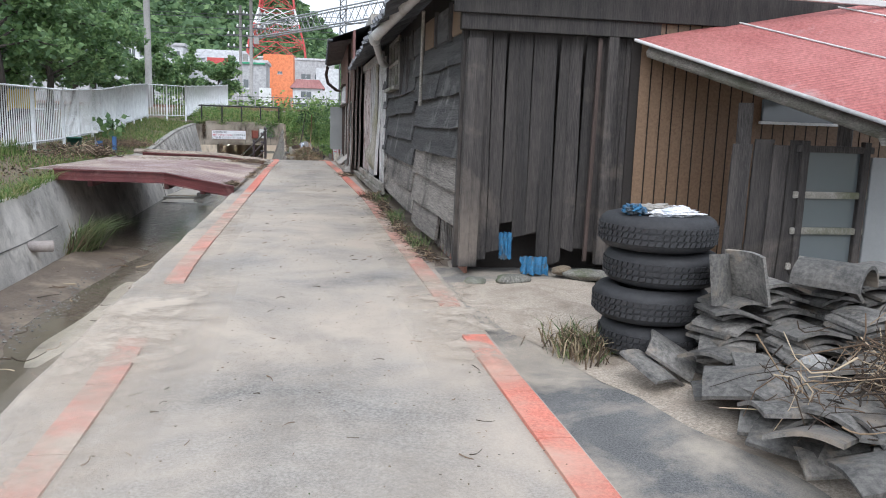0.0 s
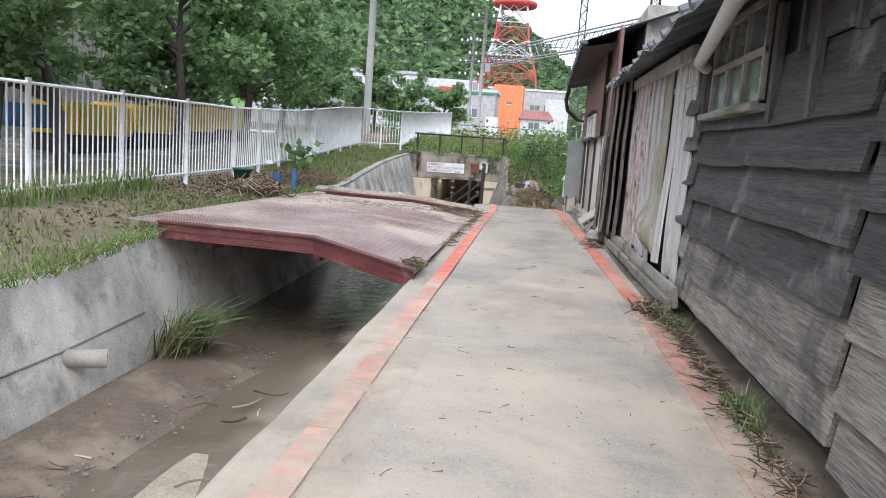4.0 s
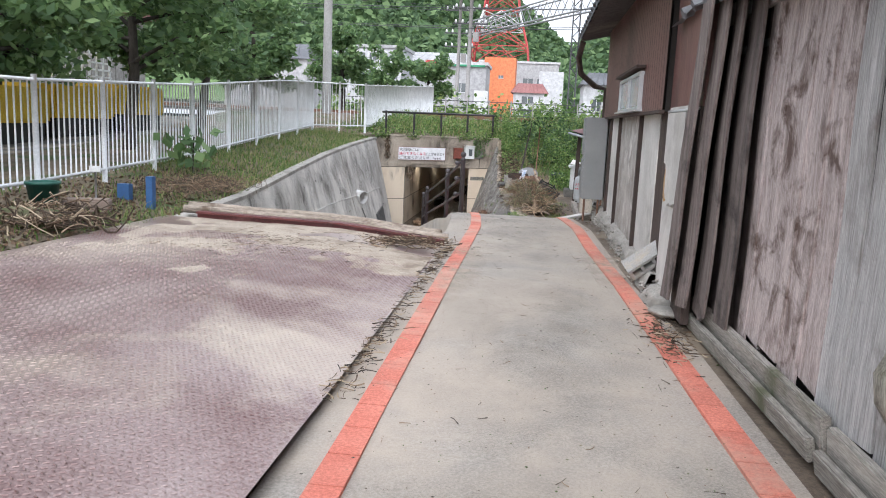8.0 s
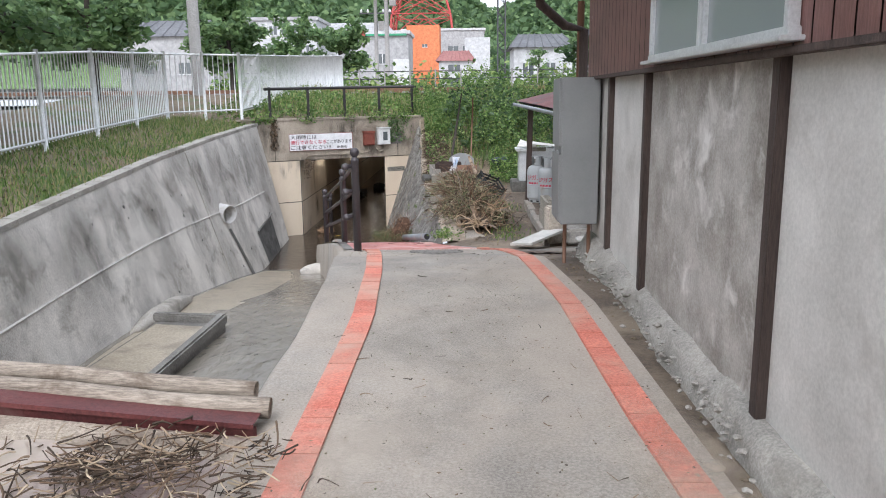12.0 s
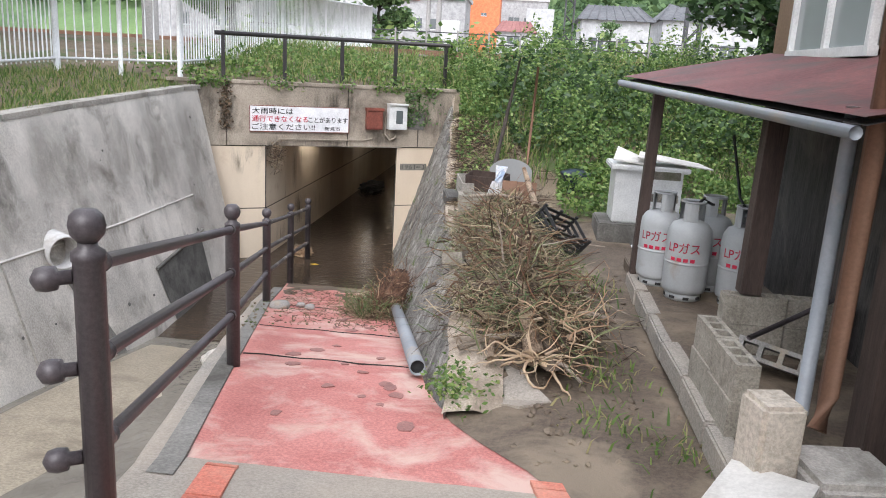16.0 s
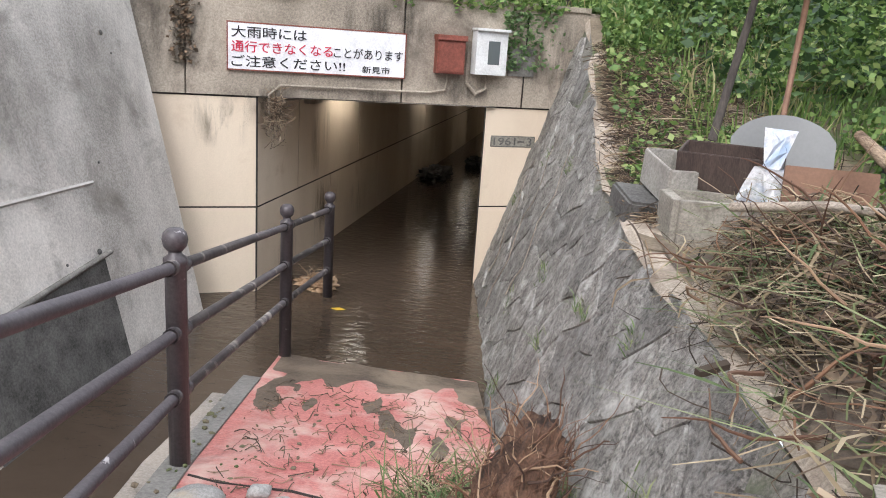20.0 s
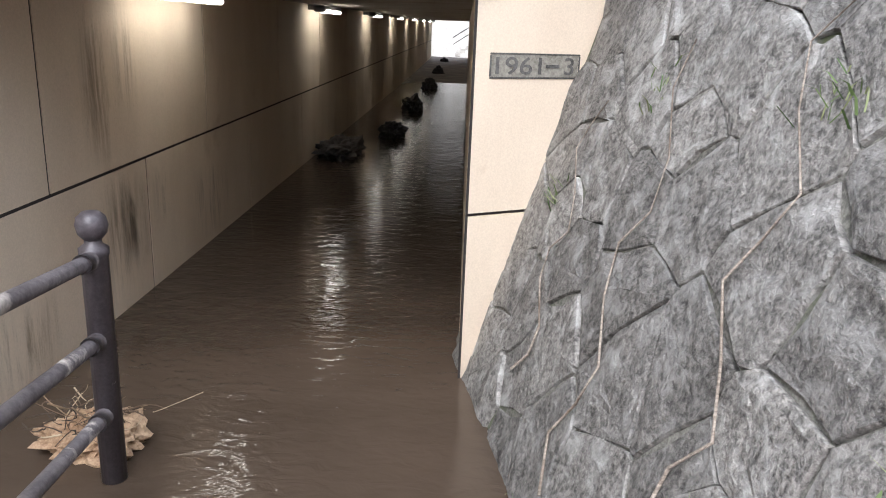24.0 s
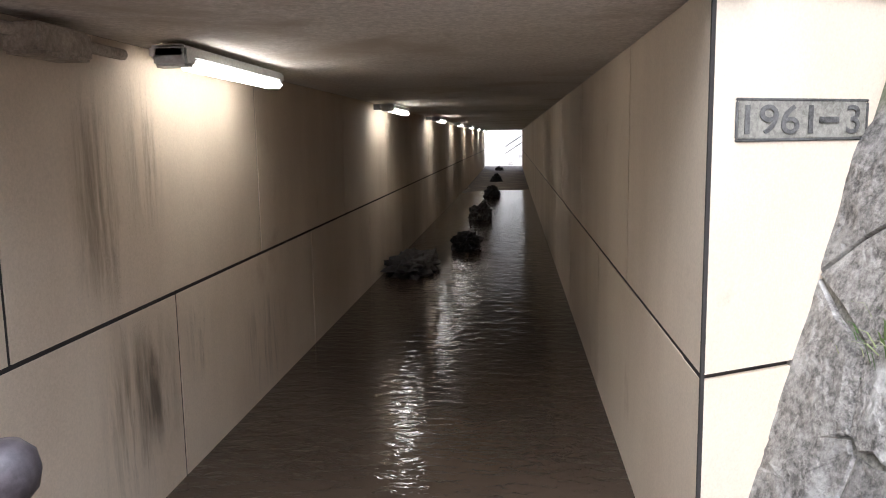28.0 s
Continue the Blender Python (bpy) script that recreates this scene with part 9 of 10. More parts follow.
# ---- trees behind the fence ----
def tree(at, height, crown, seed, label, leaves=7000, leaf=0.085, low=1.3, mat=M_LEAF):
    r = np.random.default_rng(seed)
    root = thing("tree", label, "tree", "yard trees", at=at)
    base = Vector(at)
    top = base + Vector((r.normal() * 0.3, r.normal() * 0.3, height * 0.72))
    tube("trunk", [base - Vector((0, 0, 0.2)), base.lerp(top, 0.35) + Vector((0.08, 0.05, 0)), base.lerp(top, 0.7), top], [0.13, 0.10, 0.07, 0.03], M_BARK, root, sides=9)
    tips = []
    for i in range(24):
        k = 0.32 + 0.65 * r.random()
        s = base.lerp(top, k)
        a = r.uniform(0, 2 * np.pi)
        e = s + Vector((math.cos(a) * crown * r.uniform(0.5, 0.95), math.sin(a) * crown * r.uniform(0.5, 0.95), r.uniform(-0.2, 0.9) + (0.5 if k > 0.7 else 0)))
        tube("limb", [s, s.lerp(e, 0.5) + Vector((0, 0, 0.2)), e], [0.045, 0.03, 0.012], M_BARK, root, sides=6)
        tips += [s.lerp(e, q) for q in (0.4, 0.62, 0.84, 1.02)]
    cen = []
    per = leaves // len(tips)
    for p in tips:
        rad = crown * r.uniform(0.12, 0.30)
        d = r.normal(size=(per, 3))
        d /= np.linalg.norm(d, axis=1)[:, None]
        c = np.array(p) + d * (rad * r.random(per) ** 0.45)[:, None] * (1, 1, 0.75)
        cen.append(c)
    cen = np.concatenate(cen)
    cen = cen[cen[:, 2] > low]
    v, f = leaf_cloud(cen, leaf, seed, 0.35, 1.9)
    cells("crown", v, f, mat, root)
    return root


for (x, y, h, c, low) in ((-7.4, 9.5, 5.0, 2.0, 1.35), (-7.0, 13.2, 5.2, 2.1, 1.4), (-6.9, 17.0, 5.4, 2.1, 1.35), (-7.2, 21.5, 6.2, 2.4, 1.5), (-8.0, 26.5, 7.0, 2.6, 1.6), (-9.8, 15.0, 6.5, 2.6, 1.8), (-10.5, 22.0, 7.0, 2.8, 2.2)):
    tree((x, y, bank_z(-7, y)), h, c, int(y * 7), "leafy dark green tree behind the white fence", 9000, 0.10, low)
tree((-9.0, 33.0, 0.9), 5.0, 1.7, 77, "slender green tree near the railway", 7000, 0.12, 1.6)
tree((-8.6, 44.0, 1.1), 5.0, 1.8, 78, "feathery green tree near the railway", 6000, 0.13, 1.6)
tree((-6.6, 58.0, 1.1), 4.2, 1.9, 79, "green garden tree beyond the tracks", 4500, 0.16, 1.8)
tree((-9.5, 60.0, 1.1), 5.2, 2.3, 80, "green garden tree beyond the tracks", 4500, 0.17, 1.8)
tree((4.6, 31.5, 0.2), 5.6, 1.5, 81, "dark dense conifer-like tree behind the porch", 9000, 0.09, 0.5, M_LEAF_DARK)
tree((6.2, 33.0, 0.3), 6.0, 1.9, 82, "dark dense tree behind the porch", 9000, 0.10, 0.5, M_LEAF_DARK)

# ---- yard behind the fence ----
skip = thing("yellow_skip", "row of yellow steel containers behind the fence", "container")
for i in range(4):
    box("container", (-10.4, 19.0 + 2.6 * i, 0.85 + 0.12 * i), (1.4, 2.4, 0.75), M_YELLOW, skip, bevel=0.05)
    box("stand", (-10.4, 19.0 + 2.6 * i, 0.3 + 0.12 * i), (1.2, 2.2, 0.5), M_BLACK, skip)
bt_ = box("blue_cover", (-10.0, 16.4, 0.85), (1.0, 1.3, 0.5), M_BLUEP, None, bevel=0.1)
tagged(bt_, "blue covered load in the factory yard", "cover")
fac = thing("factory", "grey corrugated factory building behind the yard", "factory")
box("wall", (-17.5, 19, 1.9), (6, 34, 5.0), M_FACTORY, fac)
for i in range(60):
    box("rib", (-14.48, 2.5 + 0.56 * i, 1.9), (0.05, 0.12, 4.9), M_FACTORY, fac, bevel=0)
box("roof_edge", (-17.4, 19, 4.45), (6.6, 34.6, 0.2), M_FARROOF, fac)
grid_p = thing("lattice_screen", "white lattice screen in the factory yard", "screen")
for i in range(9):
    box("bar", (-11.8, 26 + 0.35 * i, 1.5), (0.04, 0.06, 2.6), M_FENCE, grid_p, bevel=0)
for i in range(9):
    box("bar", (-11.8, 27.4, 1.05 + 0.2 * i), (0.04, 3.0, 0.05), M_FENCE, grid_p, bevel=0)
pole = thing("utility_pole", "grey concrete utility pole behind the fence", "utility pole")
tube("pole", [(-6.9, 35.0, 0.6), (-6.9, 35.0, 11)], [0.17, 0.13], M_POLE, pole, sides=14)

# ---- railway ----
trk = thing("railway_track", "rusty rails on sleepers crossing behind the embankment", "railway track")
for y in (41.0, 42.07, 45.0, 46.07):
    box("rail", (0, y, 1.27), (90, 0.07, 0.15), M_RUST, trk)
for i in range(90):
    box("sleeper", (-28 + 0.62 * i, 41.5, 1.17), (0.22, 2.0, 0.1), M_POLE, trk, bevel=0)
wf = thing("trackside_fence", "low wire fence with thin posts beside the tracks", "fence")
for i in range(24):
    box("post", (-9 + 1.2 * i, 49.5, 1.7), (0.06, 0.06, 1.2), M_POLE, wf, bevel=0)
for z in (1.5, 1.85, 2.2):
    tube("wire", [(-10, 49.5, z), (19, 49.5, z)], 0.02, M_WIRE, wf, sides=4)


# ---- grit ----
pebbles("canal_gravel", 1100, lambda r: (lambda y: (lerp(X_TOE, y) + 0.05 + r.random() ** 1.4 * 1.0, y, lerp(Z_BED, y) + 0.09 - 0.03 * r.random()))(r.uniform(0.5, 9)), (0.006, 0.02), 7, M_CONC_DARK, "grey gravel on the bar in the canal", "gravel")
pebbles("path_grit", 1600, lambda r: way_spot(r), (0.002, 0.006), 8, M_SOIL, "crumbs of dry earth on the walkway", "grit")
pebbles("mud_lumps", 260, lambda r: (lambda y: (lerp(X_EDGE, y) + 0.3 + r.random() * 1.4, y, z_way(y) + 0.004))(r.uniform(26.0, 28.9)), (0.004, 0.015), 9, M_SOIL, "lumps of brown mud on the lower ramp", "mud")
pebbles("kerb_rubble", 60, lambda r: (lambda y: (lerp(X_EDGE, y) + 0.16 + r.normal() * 0.05, y, z_way(y) + 0.02))(r.uniform(25.5, 28.6)), (0.006, 0.02), 10, M_SOIL, "stones and mud along the ramp kerb", "rubble")
v, f = sticks(260, lambda r: (-0.14 + r.normal() * 0.06, 8.72 + abs(r.normal()) * 0.16, plate_z(-0.15, 8.7) + 0.015 + abs(r.normal()) * 0.02), (0.04, 0.16), (0.002, 0.005), 95, 0.2, 0.3)
tagged(cells("straw_heap", v, f, M_STRAW), "straw caught on the near corner of the bridge plate", "straw", kind="stuff")
v, f = sticks(200, lambda r: (2.22 + r.normal() * 0.06, 7.9 + r.normal() * 0.2, z_way(8) + 0.02 + abs(r.normal()) * 0.03), (0.06, 0.25), (0.002, 0.006), 96, 0.2, 0.3)
tagged(cells("straw_heap", v, f, M_STRAW), "straw caught at the corner of the shed sill", "straw", kind="stuff")
yl_ = slab("fallen_leaf", [(-2.42, 31.18, WATER + 0.006), (-2.35, 31.15, WATER + 0.006), (-2.28, 31.19, WATER + 0.006), (-2.35, 31.23, WATER + 0.006)], 0.003, M_YELLOW, None)
tagged(yl_, "yellow leaf floating on the flood water", "leaf")
# dark discs on the wall stand in for the shade inside small holes
rh = random.Random(31)
for i in range(30):
    p = wall_point(rh.uniform(21, 30.3), rh.uniform(0.1, 0.85), 0.004)
    r_ = rh.uniform(0.008, 0.024)
    lathe("pockmark_shade", [(0.001, 0), (r_, 0), (r_ * 0.9, 0.004), (0.001, 0.004)], p, M_BLOCK_AND_SHADE, cw, axis=(0.93, 0, 0.3), sides=9)
pts = []
for _ in range(420):
    a_ = rng.integers(0, 5)
    cx, cy = ((1.35, 23.3), (1.5, 24.0), (1.55, 25.9), (1.35, 26.3), (1.75, 23.0))[a_]
    x, y = cx + rng.normal() * 0.13, cy + rng.normal() * 0.16
    pts.append((x, y, yard_z(x, y) + 0.01))
blades("yard_weeds", pts, M_GRASS, None, "sparse small weeds in the wet yard mud", (0.03, 0.10), 0.006, 1.0, 97)
pebbles("yard_clods", 240, lambda r: (lambda x, y: (x, y, yard_z(x, y)))(r.uniform(0.9, 1.85), r.uniform(22.8, 26.5)), (0.008, 0.035), 98, M_MUD_WET, "wet clods of earth in the yard", "mud")
pts = []
for _ in range(1500):
    s = rng.uniform(-1.2, 3.2)
    if noise.noise(Vector((s * 1.7, 3.0, 0))) + 0.25 * (s > 2.0) > rng.random() * 0.5 - 0.12:
        p = on_portal(s, 0.57 + rng.normal() * 0.05 - 0.10 * rng.random() ** 2, 0.04 + rng.random() * 0.06)
        pts.append((p.x, p.y, p.z))
v, f = leaf_cloud(pts, 0.035, 99)
tagged(cells("creeper", v, f, M_WEED), "creeper spilling over the top of the portal", "creeper", kind="stuff")
pts = []
for _ in range(520):
    s = 2.35 + abs(rng.normal()) * 0.25
    p = on_portal(min(s, 3.1), 0.45 - rng.random() ** 1.3 * 0.55, 0.06 + rng.random() * 0.05)
    pts.append((p.x, p.y, p.z))
v, f = leaf_cloud(pts, 0.03, 100)
tagged(cells("creeper", v, f, M_LEAF), "leafy creeper hanging over the plate beside the meter box", "creeper", kind="stuff")


# ---- far buildings ----
def house_block(name, label, x0, x1, y, z0, z1, depth, mat, roof_mat=None, roof_h=0.0, windows=(), category="house"):
    root = thing(name, label, category, "houses beyond the tracks")
    box("wall", ((x0 + x1) / 2, y + depth / 2, (z0 + z1) / 2), (x1 - x0, depth, z1 - z0), mat, root, bevel=0)
    if roof_mat and roof_h:
        o = 0.4
        v = [(x0 - o, y - o, z1), (x1 + o, y - o, z1), (x1 + o, y + depth + o, z1), (x0 - o, y + depth + o, z1), (x0 + (x1 - x0) * 0.12, y + depth / 2, z1 + roof_h), (x1 - (x1 - x0) * 0.12, y + depth / 2, z1 + roof_h)]
        cells("roof", v, [(0, 1, 5, 4), (1, 2, 5), (2, 3, 4, 5), (3, 0, 4), (3, 2, 1, 0)], roof_mat, root)
        for i in range(9):
            xa = x0 - o + (x1 - x0 + 2 * o) * i / 8
            xb = x0 + (x1 - x0) * (0.12 + 0.76 * i / 8)
            cells("roof_rib", *tube_mesh([(xa, y - o, z1 + 0.03), (xb, y + depth / 2, z1 + roof_h + 0.03)], 0.06, 4), roof_mat, root)
    elif roof_mat:
        box("parapet", ((x0 + x1) / 2, y + depth / 2, z1 + 0.2), (x1 - x0 + 0.5, depth + 0.5, 0.4), roof_mat, root, bevel=0)
    for (u, w, zb, zt) in windows:
        xc = x0 + (x1 - x0) * u
        wd = box("window", (xc, y - 0.02, (zb + zt) / 2), (w, 0.08, zt - zb), M_DARKGLASS, root, bevel=0)
        box("frame", (xc, y - 0.07, zb), (w + 0.15, 0.06, 0.12), M_ALU, wd, bevel=0)
        box("frame", (xc, y - 0.07, (zb + zt) / 2), (0.08, 0.06, zt - zb), M_ALU, wd, bevel=0)
    return root


house_block("orange_building", "tall orange-painted building side beyond the tracks", -9.5, -3.8, 150, 2, 13.1, 8, M_ORANGE, None, 0, ((0.55, 0.9, 9.4, 9.9),), "building")
house_block("white_building", "wide pale grey building with a flat overhanging roof", -11.7, 4.4, 168, 3, 13.6, 14, M_FARGREY, M_FARWHITE, 0, ((0.62, 2.0, 9.5, 10.6), (0.8, 2.0, 9.5, 10.6)), "building")
house_block("pink_roof_house", "small white house with a pinkish tiled roof", -2.9, 1.7, 120, 1.5, 5.7, 6, M_FARWHITE, M_FARROOF, 1.5, ((0.45, 1.6, 4.2, 5.2), (0.45, 1.6, 2.2, 3.4)))
house_block("white_block", "plain white building beyond the tracks", 0.6, 4.7, 140, 2, 10.2, 8, M_FARWHITE, None, 0, (), "building")
house_block("stripe_roof_shop", "low shop with a red, white and green roof edge", -14.4, -6.3, 110, 1.5, 8.6, 8, M_FARGREY, M_FARWHITE, 0, ((0.3, 1.5, 5, 6.2), (0.6, 1.5, 5, 6.2)), "building")
sr = thing("roof_stripe", "red and green painted edge of the shop roof", "roof edge")
box("red_part", (-13.0, 109.85, 8.6), (2.8, 0.3, 0.9), M_TOWER_RED, sr)
box("green_part", (-9.0, 109.85, 8.5), (5.0, 0.3, 0.25), plain("green_edge", (0.05, 0.3, 0.16), 0.6), sr)
house_block("blue_roof_hall", "long hall with a pale blue-grey roof", -20.5, -9.8, 125, 2, 10.0, 10, M_FARWHITE, M_FARGREY, 1.8, ())
house_block("apartment_block", "pale flat-roofed apartment block on the hillside", -27.5, -18.0, 112, 2, 10.6, 9, M_FARWHITE, M_FARGREY, 0, tuple((0.1 + 0.16 * i, 0.9, z, z + 1.1) for i in range(6) for z in (6.4, 8.8)), "building")
house_block("grey_roof_house", "white house with a grey tiled roof beside the railway", 4.9, 9.9, 80, 1.1, 5.0, 6, M_FARWHITE, M_FARTILE, 1.3, ((0.62, 0.9, 2.6, 3.7), (0.25, 0.9, 2.6, 3.7)))
house_block("row_house", "white house beyond the railway", 11.5, 19, 84, 1.1, 5.5, 6, M_FARWHITE, M_FARTILE, 1.5, ((0.3, 1.2, 2.6, 3.8), (0.7, 1.2, 2.6, 3.8)))
house_block("row_house", "grey house beyond the railway", -36, -26, 95, 1.1, 7.5, 8, M_FARGREY, M_FARTILE, 2.0, ((0.3, 1.2, 3.6, 4.8), (0.7, 1.2, 3.6, 4.8)))
cab2 = thing("signal_cabinet", "white trackside equipment cabinet", "cabinet")
box("cabinet", (-2.9, 58, 2.2), (0.9, 0.5, 1.9), M_PLASTIC_WHITE, cab2)
box("cabinet_base", (-2.9, 58, 1.2), (1.0, 0.6, 0.3), M_POLE, cab2)
pine = thing("garden_pine", "trimmed dark garden pine beside the white house", "tree")
tube("trunk", [(6.6, 76, 1.0), (6.7, 76, 4.3)], [0.12, 0.05], M_BARK, pine, sides=7)
pc = np.concatenate([np.array((6.7 + 0.35 * math.sin(i * 2), 76, 2.4 + 0.65 * i)) + np.random.default_rng(i).normal(size=(220, 3)) * (0.32, 0.3, 0.13) for i in range(4)])
cells("crown", *leaf_cloud(pc, 0.14, 3), M_LEAF, pine)
hedge = np.random.default_rng(5)
hp = [(hedge.uniform(-12, 16), 52 + hedge.normal() * 0.5, 1.2 + abs(hedge.normal()) * 0.5) for _ in range(5000)]
tagged(cells("trackside_shrubs", *leaf_cloud(hp, 0.16, 6), M_WEED), "green shrubs along the far side of the tracks", "shrubs", kind="stuff")


# ---- poles, gantry and tower ----
def lattice_pole(name, x, y, z0, z1, w, label, red_bands=None):
    root = thing(name, label, "lattice mast", "railway masts")
    for sx in (-1, 1):
        for sy in (-1, 1):
            tube("leg", [(x + sx * w, y + sy * w, z0), (x + sx * w, y + sy * w, z1)], 0.05, M_WIRE, root, sides=5)
    v, f = [], []
    z = z0
    k = 1
    while z < z1 - 0.6:
        for sy in (-1, 1):
            a, b = tube_mesh([(x - k * w, y + sy * w, z), (x + k * w, y + sy * w, z + 0.6)], 0.025, 4)
            o = len(v)
            v += a
            f += [tuple(i + o for i in q) for q in b]
        z += 0.6
        k = -k
    cells("bracing", v, f, M_WIRE, root)["kind"] = "stuff"
    return root


lattice_pole("railway_mast", 3.5, 72, 1.1, 15.0, 0.28, "tall dark lattice mast beside the railway")
lattice_pole("railway_mast", 7.0, 50, 1.1, 12.5, 0.25, "dark lattice mast of the gantry")
for x, y, h in ((-5.4, 75, 14), (-7.4, 85, 13)):
    up = thing("line_pole", "concrete electric pole with cross arms beyond the tracks", "utility pole")
    tube("pole", [(x, y, 1.0), (x, y, h)], [0.2, 0.15], M_POLE, up, sides=10)
    for z in (h - 4.5, h - 3.2, h - 1.0):
        box("cross_arm", (x, y, z), (3.0, 0.12, 0.12), M_WIRE, up, bevel=0)
        for dx in (-1.3, -0.7, 0.7, 1.3):
            lathe("insulator", [(0.08, 0), (0.11, 0.1), (0.06, 0.3)], (x + dx, y, z + 0.06), M_PLASTIC_WHITE, up, sides=8)
    box("transformer", (x + 0.5, y, h - 5.6), (0.5, 0.5, 0.8), M_POLE, up)
gan = thing("gantry_truss", "steel lattice gantry beam carrying the overhead line", "gantry")
ga, gb = Vector((-6.0, 82, 9.2)), Vector((7.0, 50, 8.2))
for dz in (0.0, 1.25):
    for off in (-0.3, 0.3):
        tube("chord", [ga + Vector((off, off, dz)), gb + Vector((off, off, dz))], 0.07, M_STEEL, gan, sides=5)
v, f = [], []
for i in range(26):
    a, b = ga.lerp(gb, i / 26), ga.lerp(gb, (i + 1) / 26)
    for p, q in ((a, b + Vector((0, 0, 1.25))), (a + Vector((0, 0, 1.25)), b)):
        c, d = tube_mesh([p, q], 0.04, 4)
        o = len(v)
        v += c
        f += [tuple(k + o for k in t_) for t_ in d]
cells("lattice", v, f, M_STEEL, gan)
gan2 = thing("gantry_truss", "steel gantry beam of the overhead line reaching over the shed roofs", "gantry")
tube("chord", [(7.0, 50, 8.3), (22, 44, 8.8)], 0.1, M_STEEL, gan2, sides=5)
tube("chord", [(7.0, 50, 9.4), (22, 44, 9.9)], 0.1, M_STEEL, gan2, sides=5)
for i in range(12):
    tube("web", [Vector((7, 50, 8.3)).lerp(Vector((22, 44, 8.8)), i / 12), Vector((7, 50, 9.4)).lerp(Vector((22, 44, 9.9)), (i + 1) / 12)], 0.05, M_STEEL, gan2, sides=4)
wires = thing("overhead_wire", "thin sagging overhead wires of the railway", "wire")
for i, (a, b) in enumerate((((-60, 90, 13), (40, 70, 12)), ((-60, 88, 11.6), (40, 72, 10.5)), ((-50, 60, 9.5), (40, 52, 9.0)), ((-50, 58, 8.0), (40, 50, 7.6)), ((-40, 130, 22), (60, 110, 19)), ((-40, 131, 20), (60, 111, 17.2)))):
    tube("wire", [Vector(a).lerp(Vector(b), k / 8) - Vector((0, 0, 1.2 * math.sin(math.pi * k / 8))) for k in range(9)], 0.022, M_WIRE, wires, sides=4)
tower = thing("radio_tower", "red and white lattice communications tower", "tower")
TX, TY = -9.4, 200.0


def tw(z):
    return lerp([(2, 8.6), (20, 6.6), (28, 4.2), (37, 3.2), (60, 2.4), (75, 1.8)], z)


levels = [4, 9, 14, 19.5, 24, 27.8, 32.2, 36.5, 41, 46, 52, 58, 64, 70]
for i, (z0, z1) in enumerate(zip(levels, levels[1:])):
    red = z0 < 24 or 27 < z0 < 32 or 36 < z0 < 42 or 50 < z0 < 59
    mt = M_TOWER_RED if red else M_TOWER_WHITE
    v, f = [], []
    def bar(p, q, r_):
        c, d = tube_mesh([p, q], r_, 5)
        o = len(v)
        v.extend(c)
        f.extend([tuple(k + o for k in t_) for t_ in d])
    cs = [(-1, -1), (1, -1), (1, 1), (-1, 1)]
    for (ax, ay), (bx, by_) in zip(cs, cs[1:] + cs[:1]):
        a0, a1 = Vector((TX + ax * tw(z0), TY + ay * tw(z0), z0)), Vector((TX + ax * tw(z1), TY + ay * tw(z1), z1))
        b0, b1 = Vector((TX + bx * tw(z0), TY + by_ * tw(z0), z0)), Vector((TX + bx * tw(z1), TY + by_ * tw(z1), z1))
        bar(a0, a1, 0.25)
        m0, m1 = (a0 + b0) / 2, (a1 + b1) / 2
        bar(a0, m1, 0.12); bar(b0, m1, 0.12); bar(a0, b0, 0.12); bar(a0, b1, 0.09); bar(b0, a1, 0.09)
    cells("tower_section", v, f, mt, tower)["kind"] = "stuff"
lathe("platform", [(5.2, 0), (5.6, 0.4), (5.6, 1.1), (5.0, 1.2)], (TX, TY, 36.4), M_TOWER_RED, tower, sides=24)

# ---- wooded hills ----
RIDGE = [(-420, 120), (-200, 130), (-120, 118), (-70, 88), (-35, 66), (-6, 47), (4, 38), (14, 33), (30, 40), (60, 56), (120, 72), (250, 90), (420, 95)]


def hill_z(x, y):
    k = min(1.0, max(0.0, (y - 205) / 150))
    return 4 + (lerp(RIDGE, x * 350 / y) * y / 350 - 4) * (k ** 0.8) + 4 * noise.noise(Vector((x * 0.03, y * 0.03, 0))) * k


hills = loft("wooded_hills", [[(x, y, hill_z(x, y)) for x in [-420 + 14 * i for i in range(61)]] for y in (205, 220, 240, 265, 290, 320, 350, 380, 420)], M_HILL, None, smooth=True)
tagged(hills, "steep wooded hills behind the town", "hill", kind="structure")
r9 = np.random.default_rng(90)
cen = []
for _ in range(5200):
    y = r9.uniform(212, 372)
    x = r9.uniform(-0.62, 0.62) * y
    rad = r9.uniform(1.8, 3.6)
    d = r9.normal(size=(9, 3))
    d /= np.linalg.norm(d, axis=1)[:, None]
    d[:, 2] = np.abs(d[:, 2])
    cen.append(np.array((x, y, hill_z(x, y) + 0.5)) + d * rad)
v, f = leaf_cloud(np.concatenate(cen), 2.1, 91, 0.1, 1.3)
tagged(cells("hill_trees", v, f, M_HILL_TREES), "crowns of the trees covering the hills", "woods", kind="stuff")


# ---- stones of the retaining wall, last ----
seeds = []
rw = random.Random(17)
for level in range(13):
    for col in range(25):
        y = 23.5 + 0.40 * (col + 0.5 * (level % 2)) + rw.uniform(-0.16, 0.16)
        seeds.append((y, -2.6 + 0.275 * level + rw.uniform(-0.10, 0.10)))


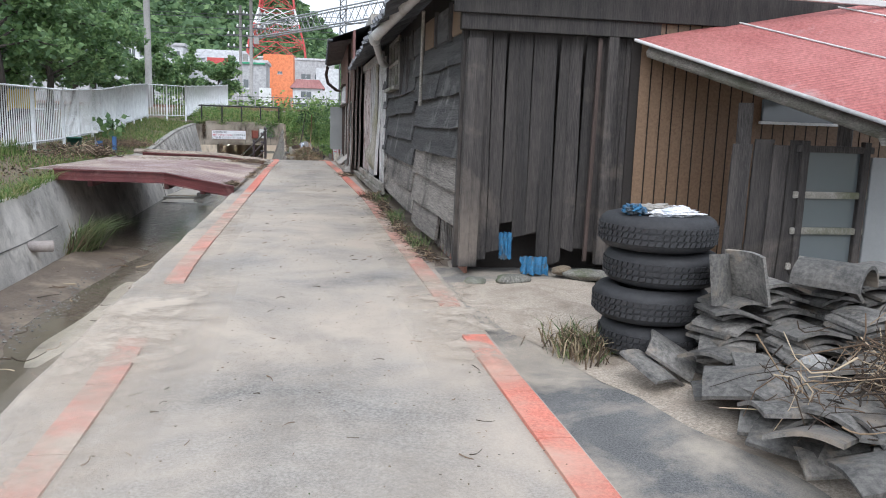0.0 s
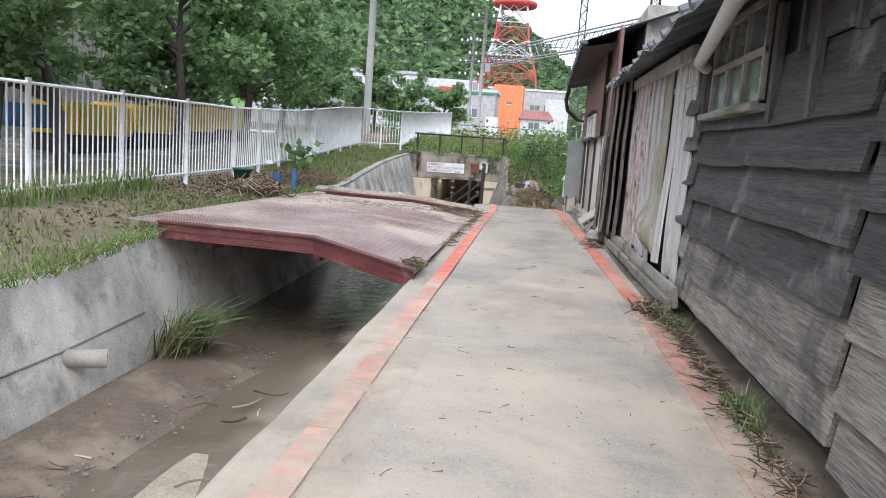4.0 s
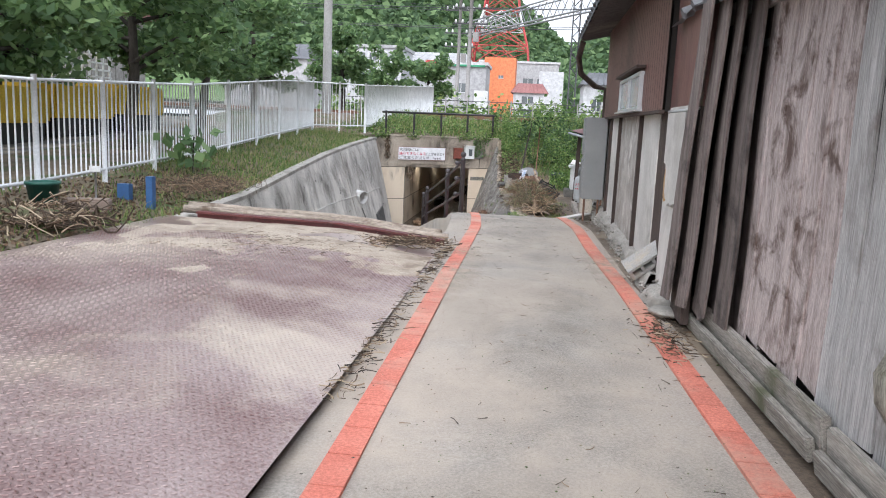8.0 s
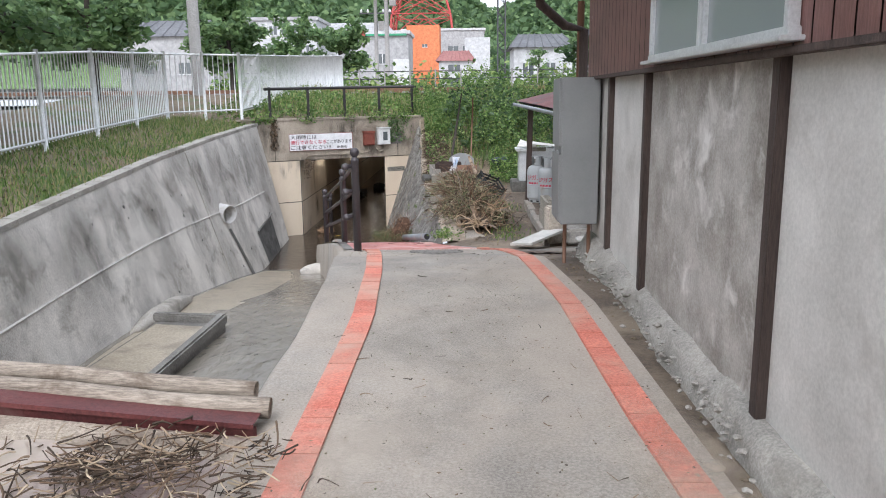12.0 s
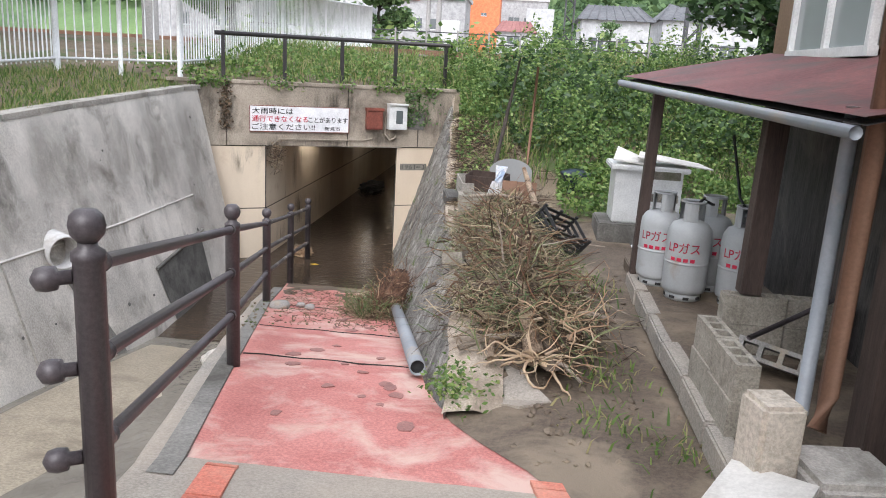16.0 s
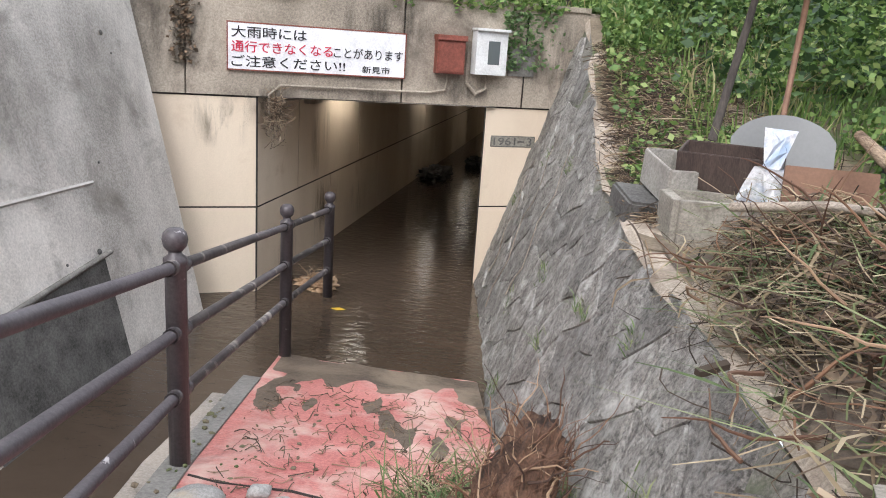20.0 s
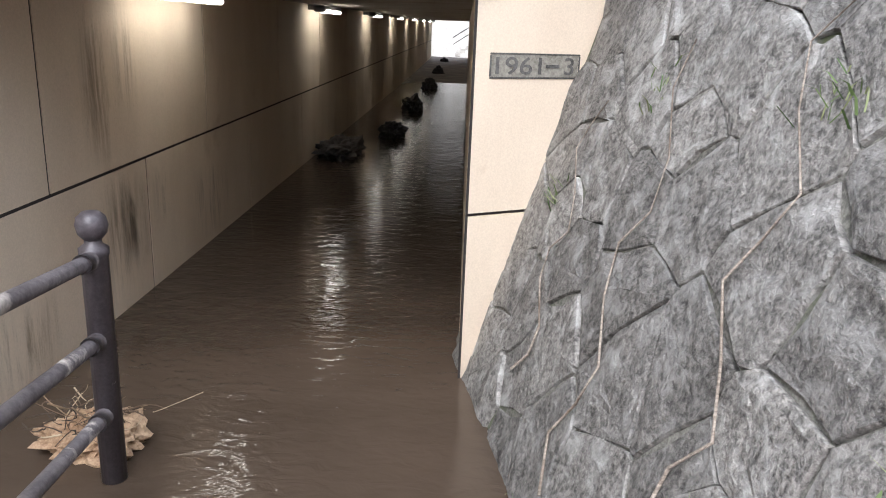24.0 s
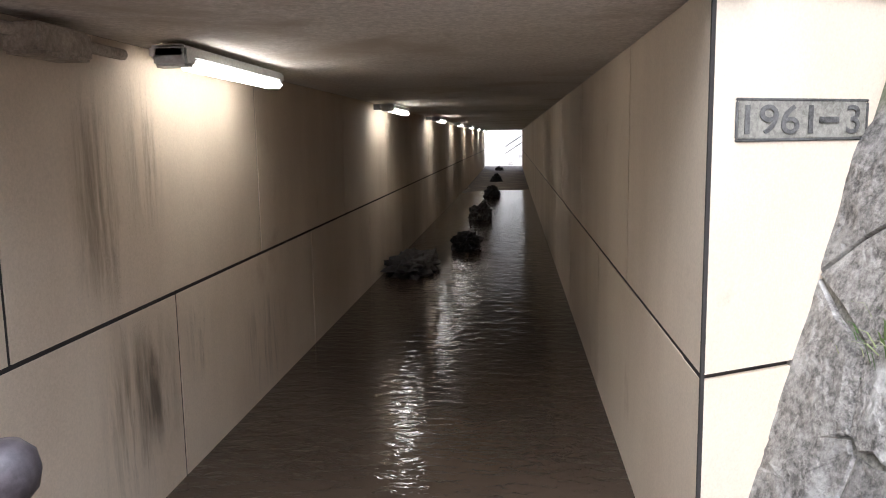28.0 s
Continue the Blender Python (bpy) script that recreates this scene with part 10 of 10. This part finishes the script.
def clip(poly, a, b):
    """Keeps the part of a polygon nearer to a than to b."""
    mx, mz, dx, dz = (a[0] + b[0]) / 2, (a[1] + b[1]) / 2, b[0] - a[0], b[1] - a[1]
    side = [(p[0] - mx) * dx + (p[1] - mz) * dz for p in poly]
    out = []
    for i, p in enumerate(poly):
        q, s, t = poly[(i + 1) % len(poly)], side[i], side[(i + 1) % len(poly)]
        if s <= 0:
            out.append(p)
        if (s < 0 < t) or (t < 0 < s):
            k = s / (s - t)
            out.append((p[0] + (q[0] - p[0]) * k, p[1] + (q[1] - p[1]) * k))
    return out


for i, a in enumerate(seeds):
    f, t = z_way(min(a[0], 32)) - 0.16, lerp([(r[0], r[2]) for r in WTOP], a[0])
    if not (f < a[1] < t - 0.03) or a[0] > 32.95:
        continue
    poly = [(a[0] - 0.5, a[1] - 0.5), (a[0] + 0.5, a[1] - 0.5), (a[0] + 0.5, a[1] + 0.5), (a[0] - 0.5, a[1] + 0.5)]
    for b in seeds:
        if b is not a and abs(b[0] - a[0]) < 1 and abs(b[1] - a[1]) < 1:
            poly = clip(poly, a, b)
    slope = (lerp([(r[0], r[2]) for r in WTOP], a[0] + 0.2) - lerp([(r[0], r[2]) for r in WTOP], a[0] - 0.2)) / 0.4
    poly = clip(poly, (a[0] + slope * 0.1, t - 0.1), (a[0] - slope * 0.1, t + 0.1))
    if len(poly) > 2:
        wall_stone(poly, i)
rgw = np.random.default_rng(120)
spots = []
for _ in range(420):
    c = rgw.integers(0, 14)
    yc, kc = 26.5 + 0.45 * c, (0.12, 0.55, 0.3, 0.8, 0.05, 0.66, 0.42)[c % 7]
    p = stone_face(min(32.8, yc + rgw.normal() * 0.07), kc + rgw.normal() * 0.02, 0.01)
    spots.append((p.x, p.y, p.z))
blades("joint_grass", spots, M_REED, None, "small grass tufts and moss growing in the wall joints", (0.02, 0.10), 0.003, 1.2, 121)
for i, (y, k0, k1) in enumerate(((31.3, 0.15, 0.75), (30.7, 0.3, 0.9), (31.9, 0.2, 0.6))):
    pts = [stone_face(y + 0.10 * math.sin(j * 1.7 + i) + 0.05 * j, k0 + (k1 - k0) * j / 9, 0.022) for j in range(10)]
    tagged(tube("dry_root", pts, [0.006 - 0.0004 * j for j in range(10)], M_LOG, None, "", 5), "dry root creeping over the stones of the retaining wall", "root", "roots on the wall")
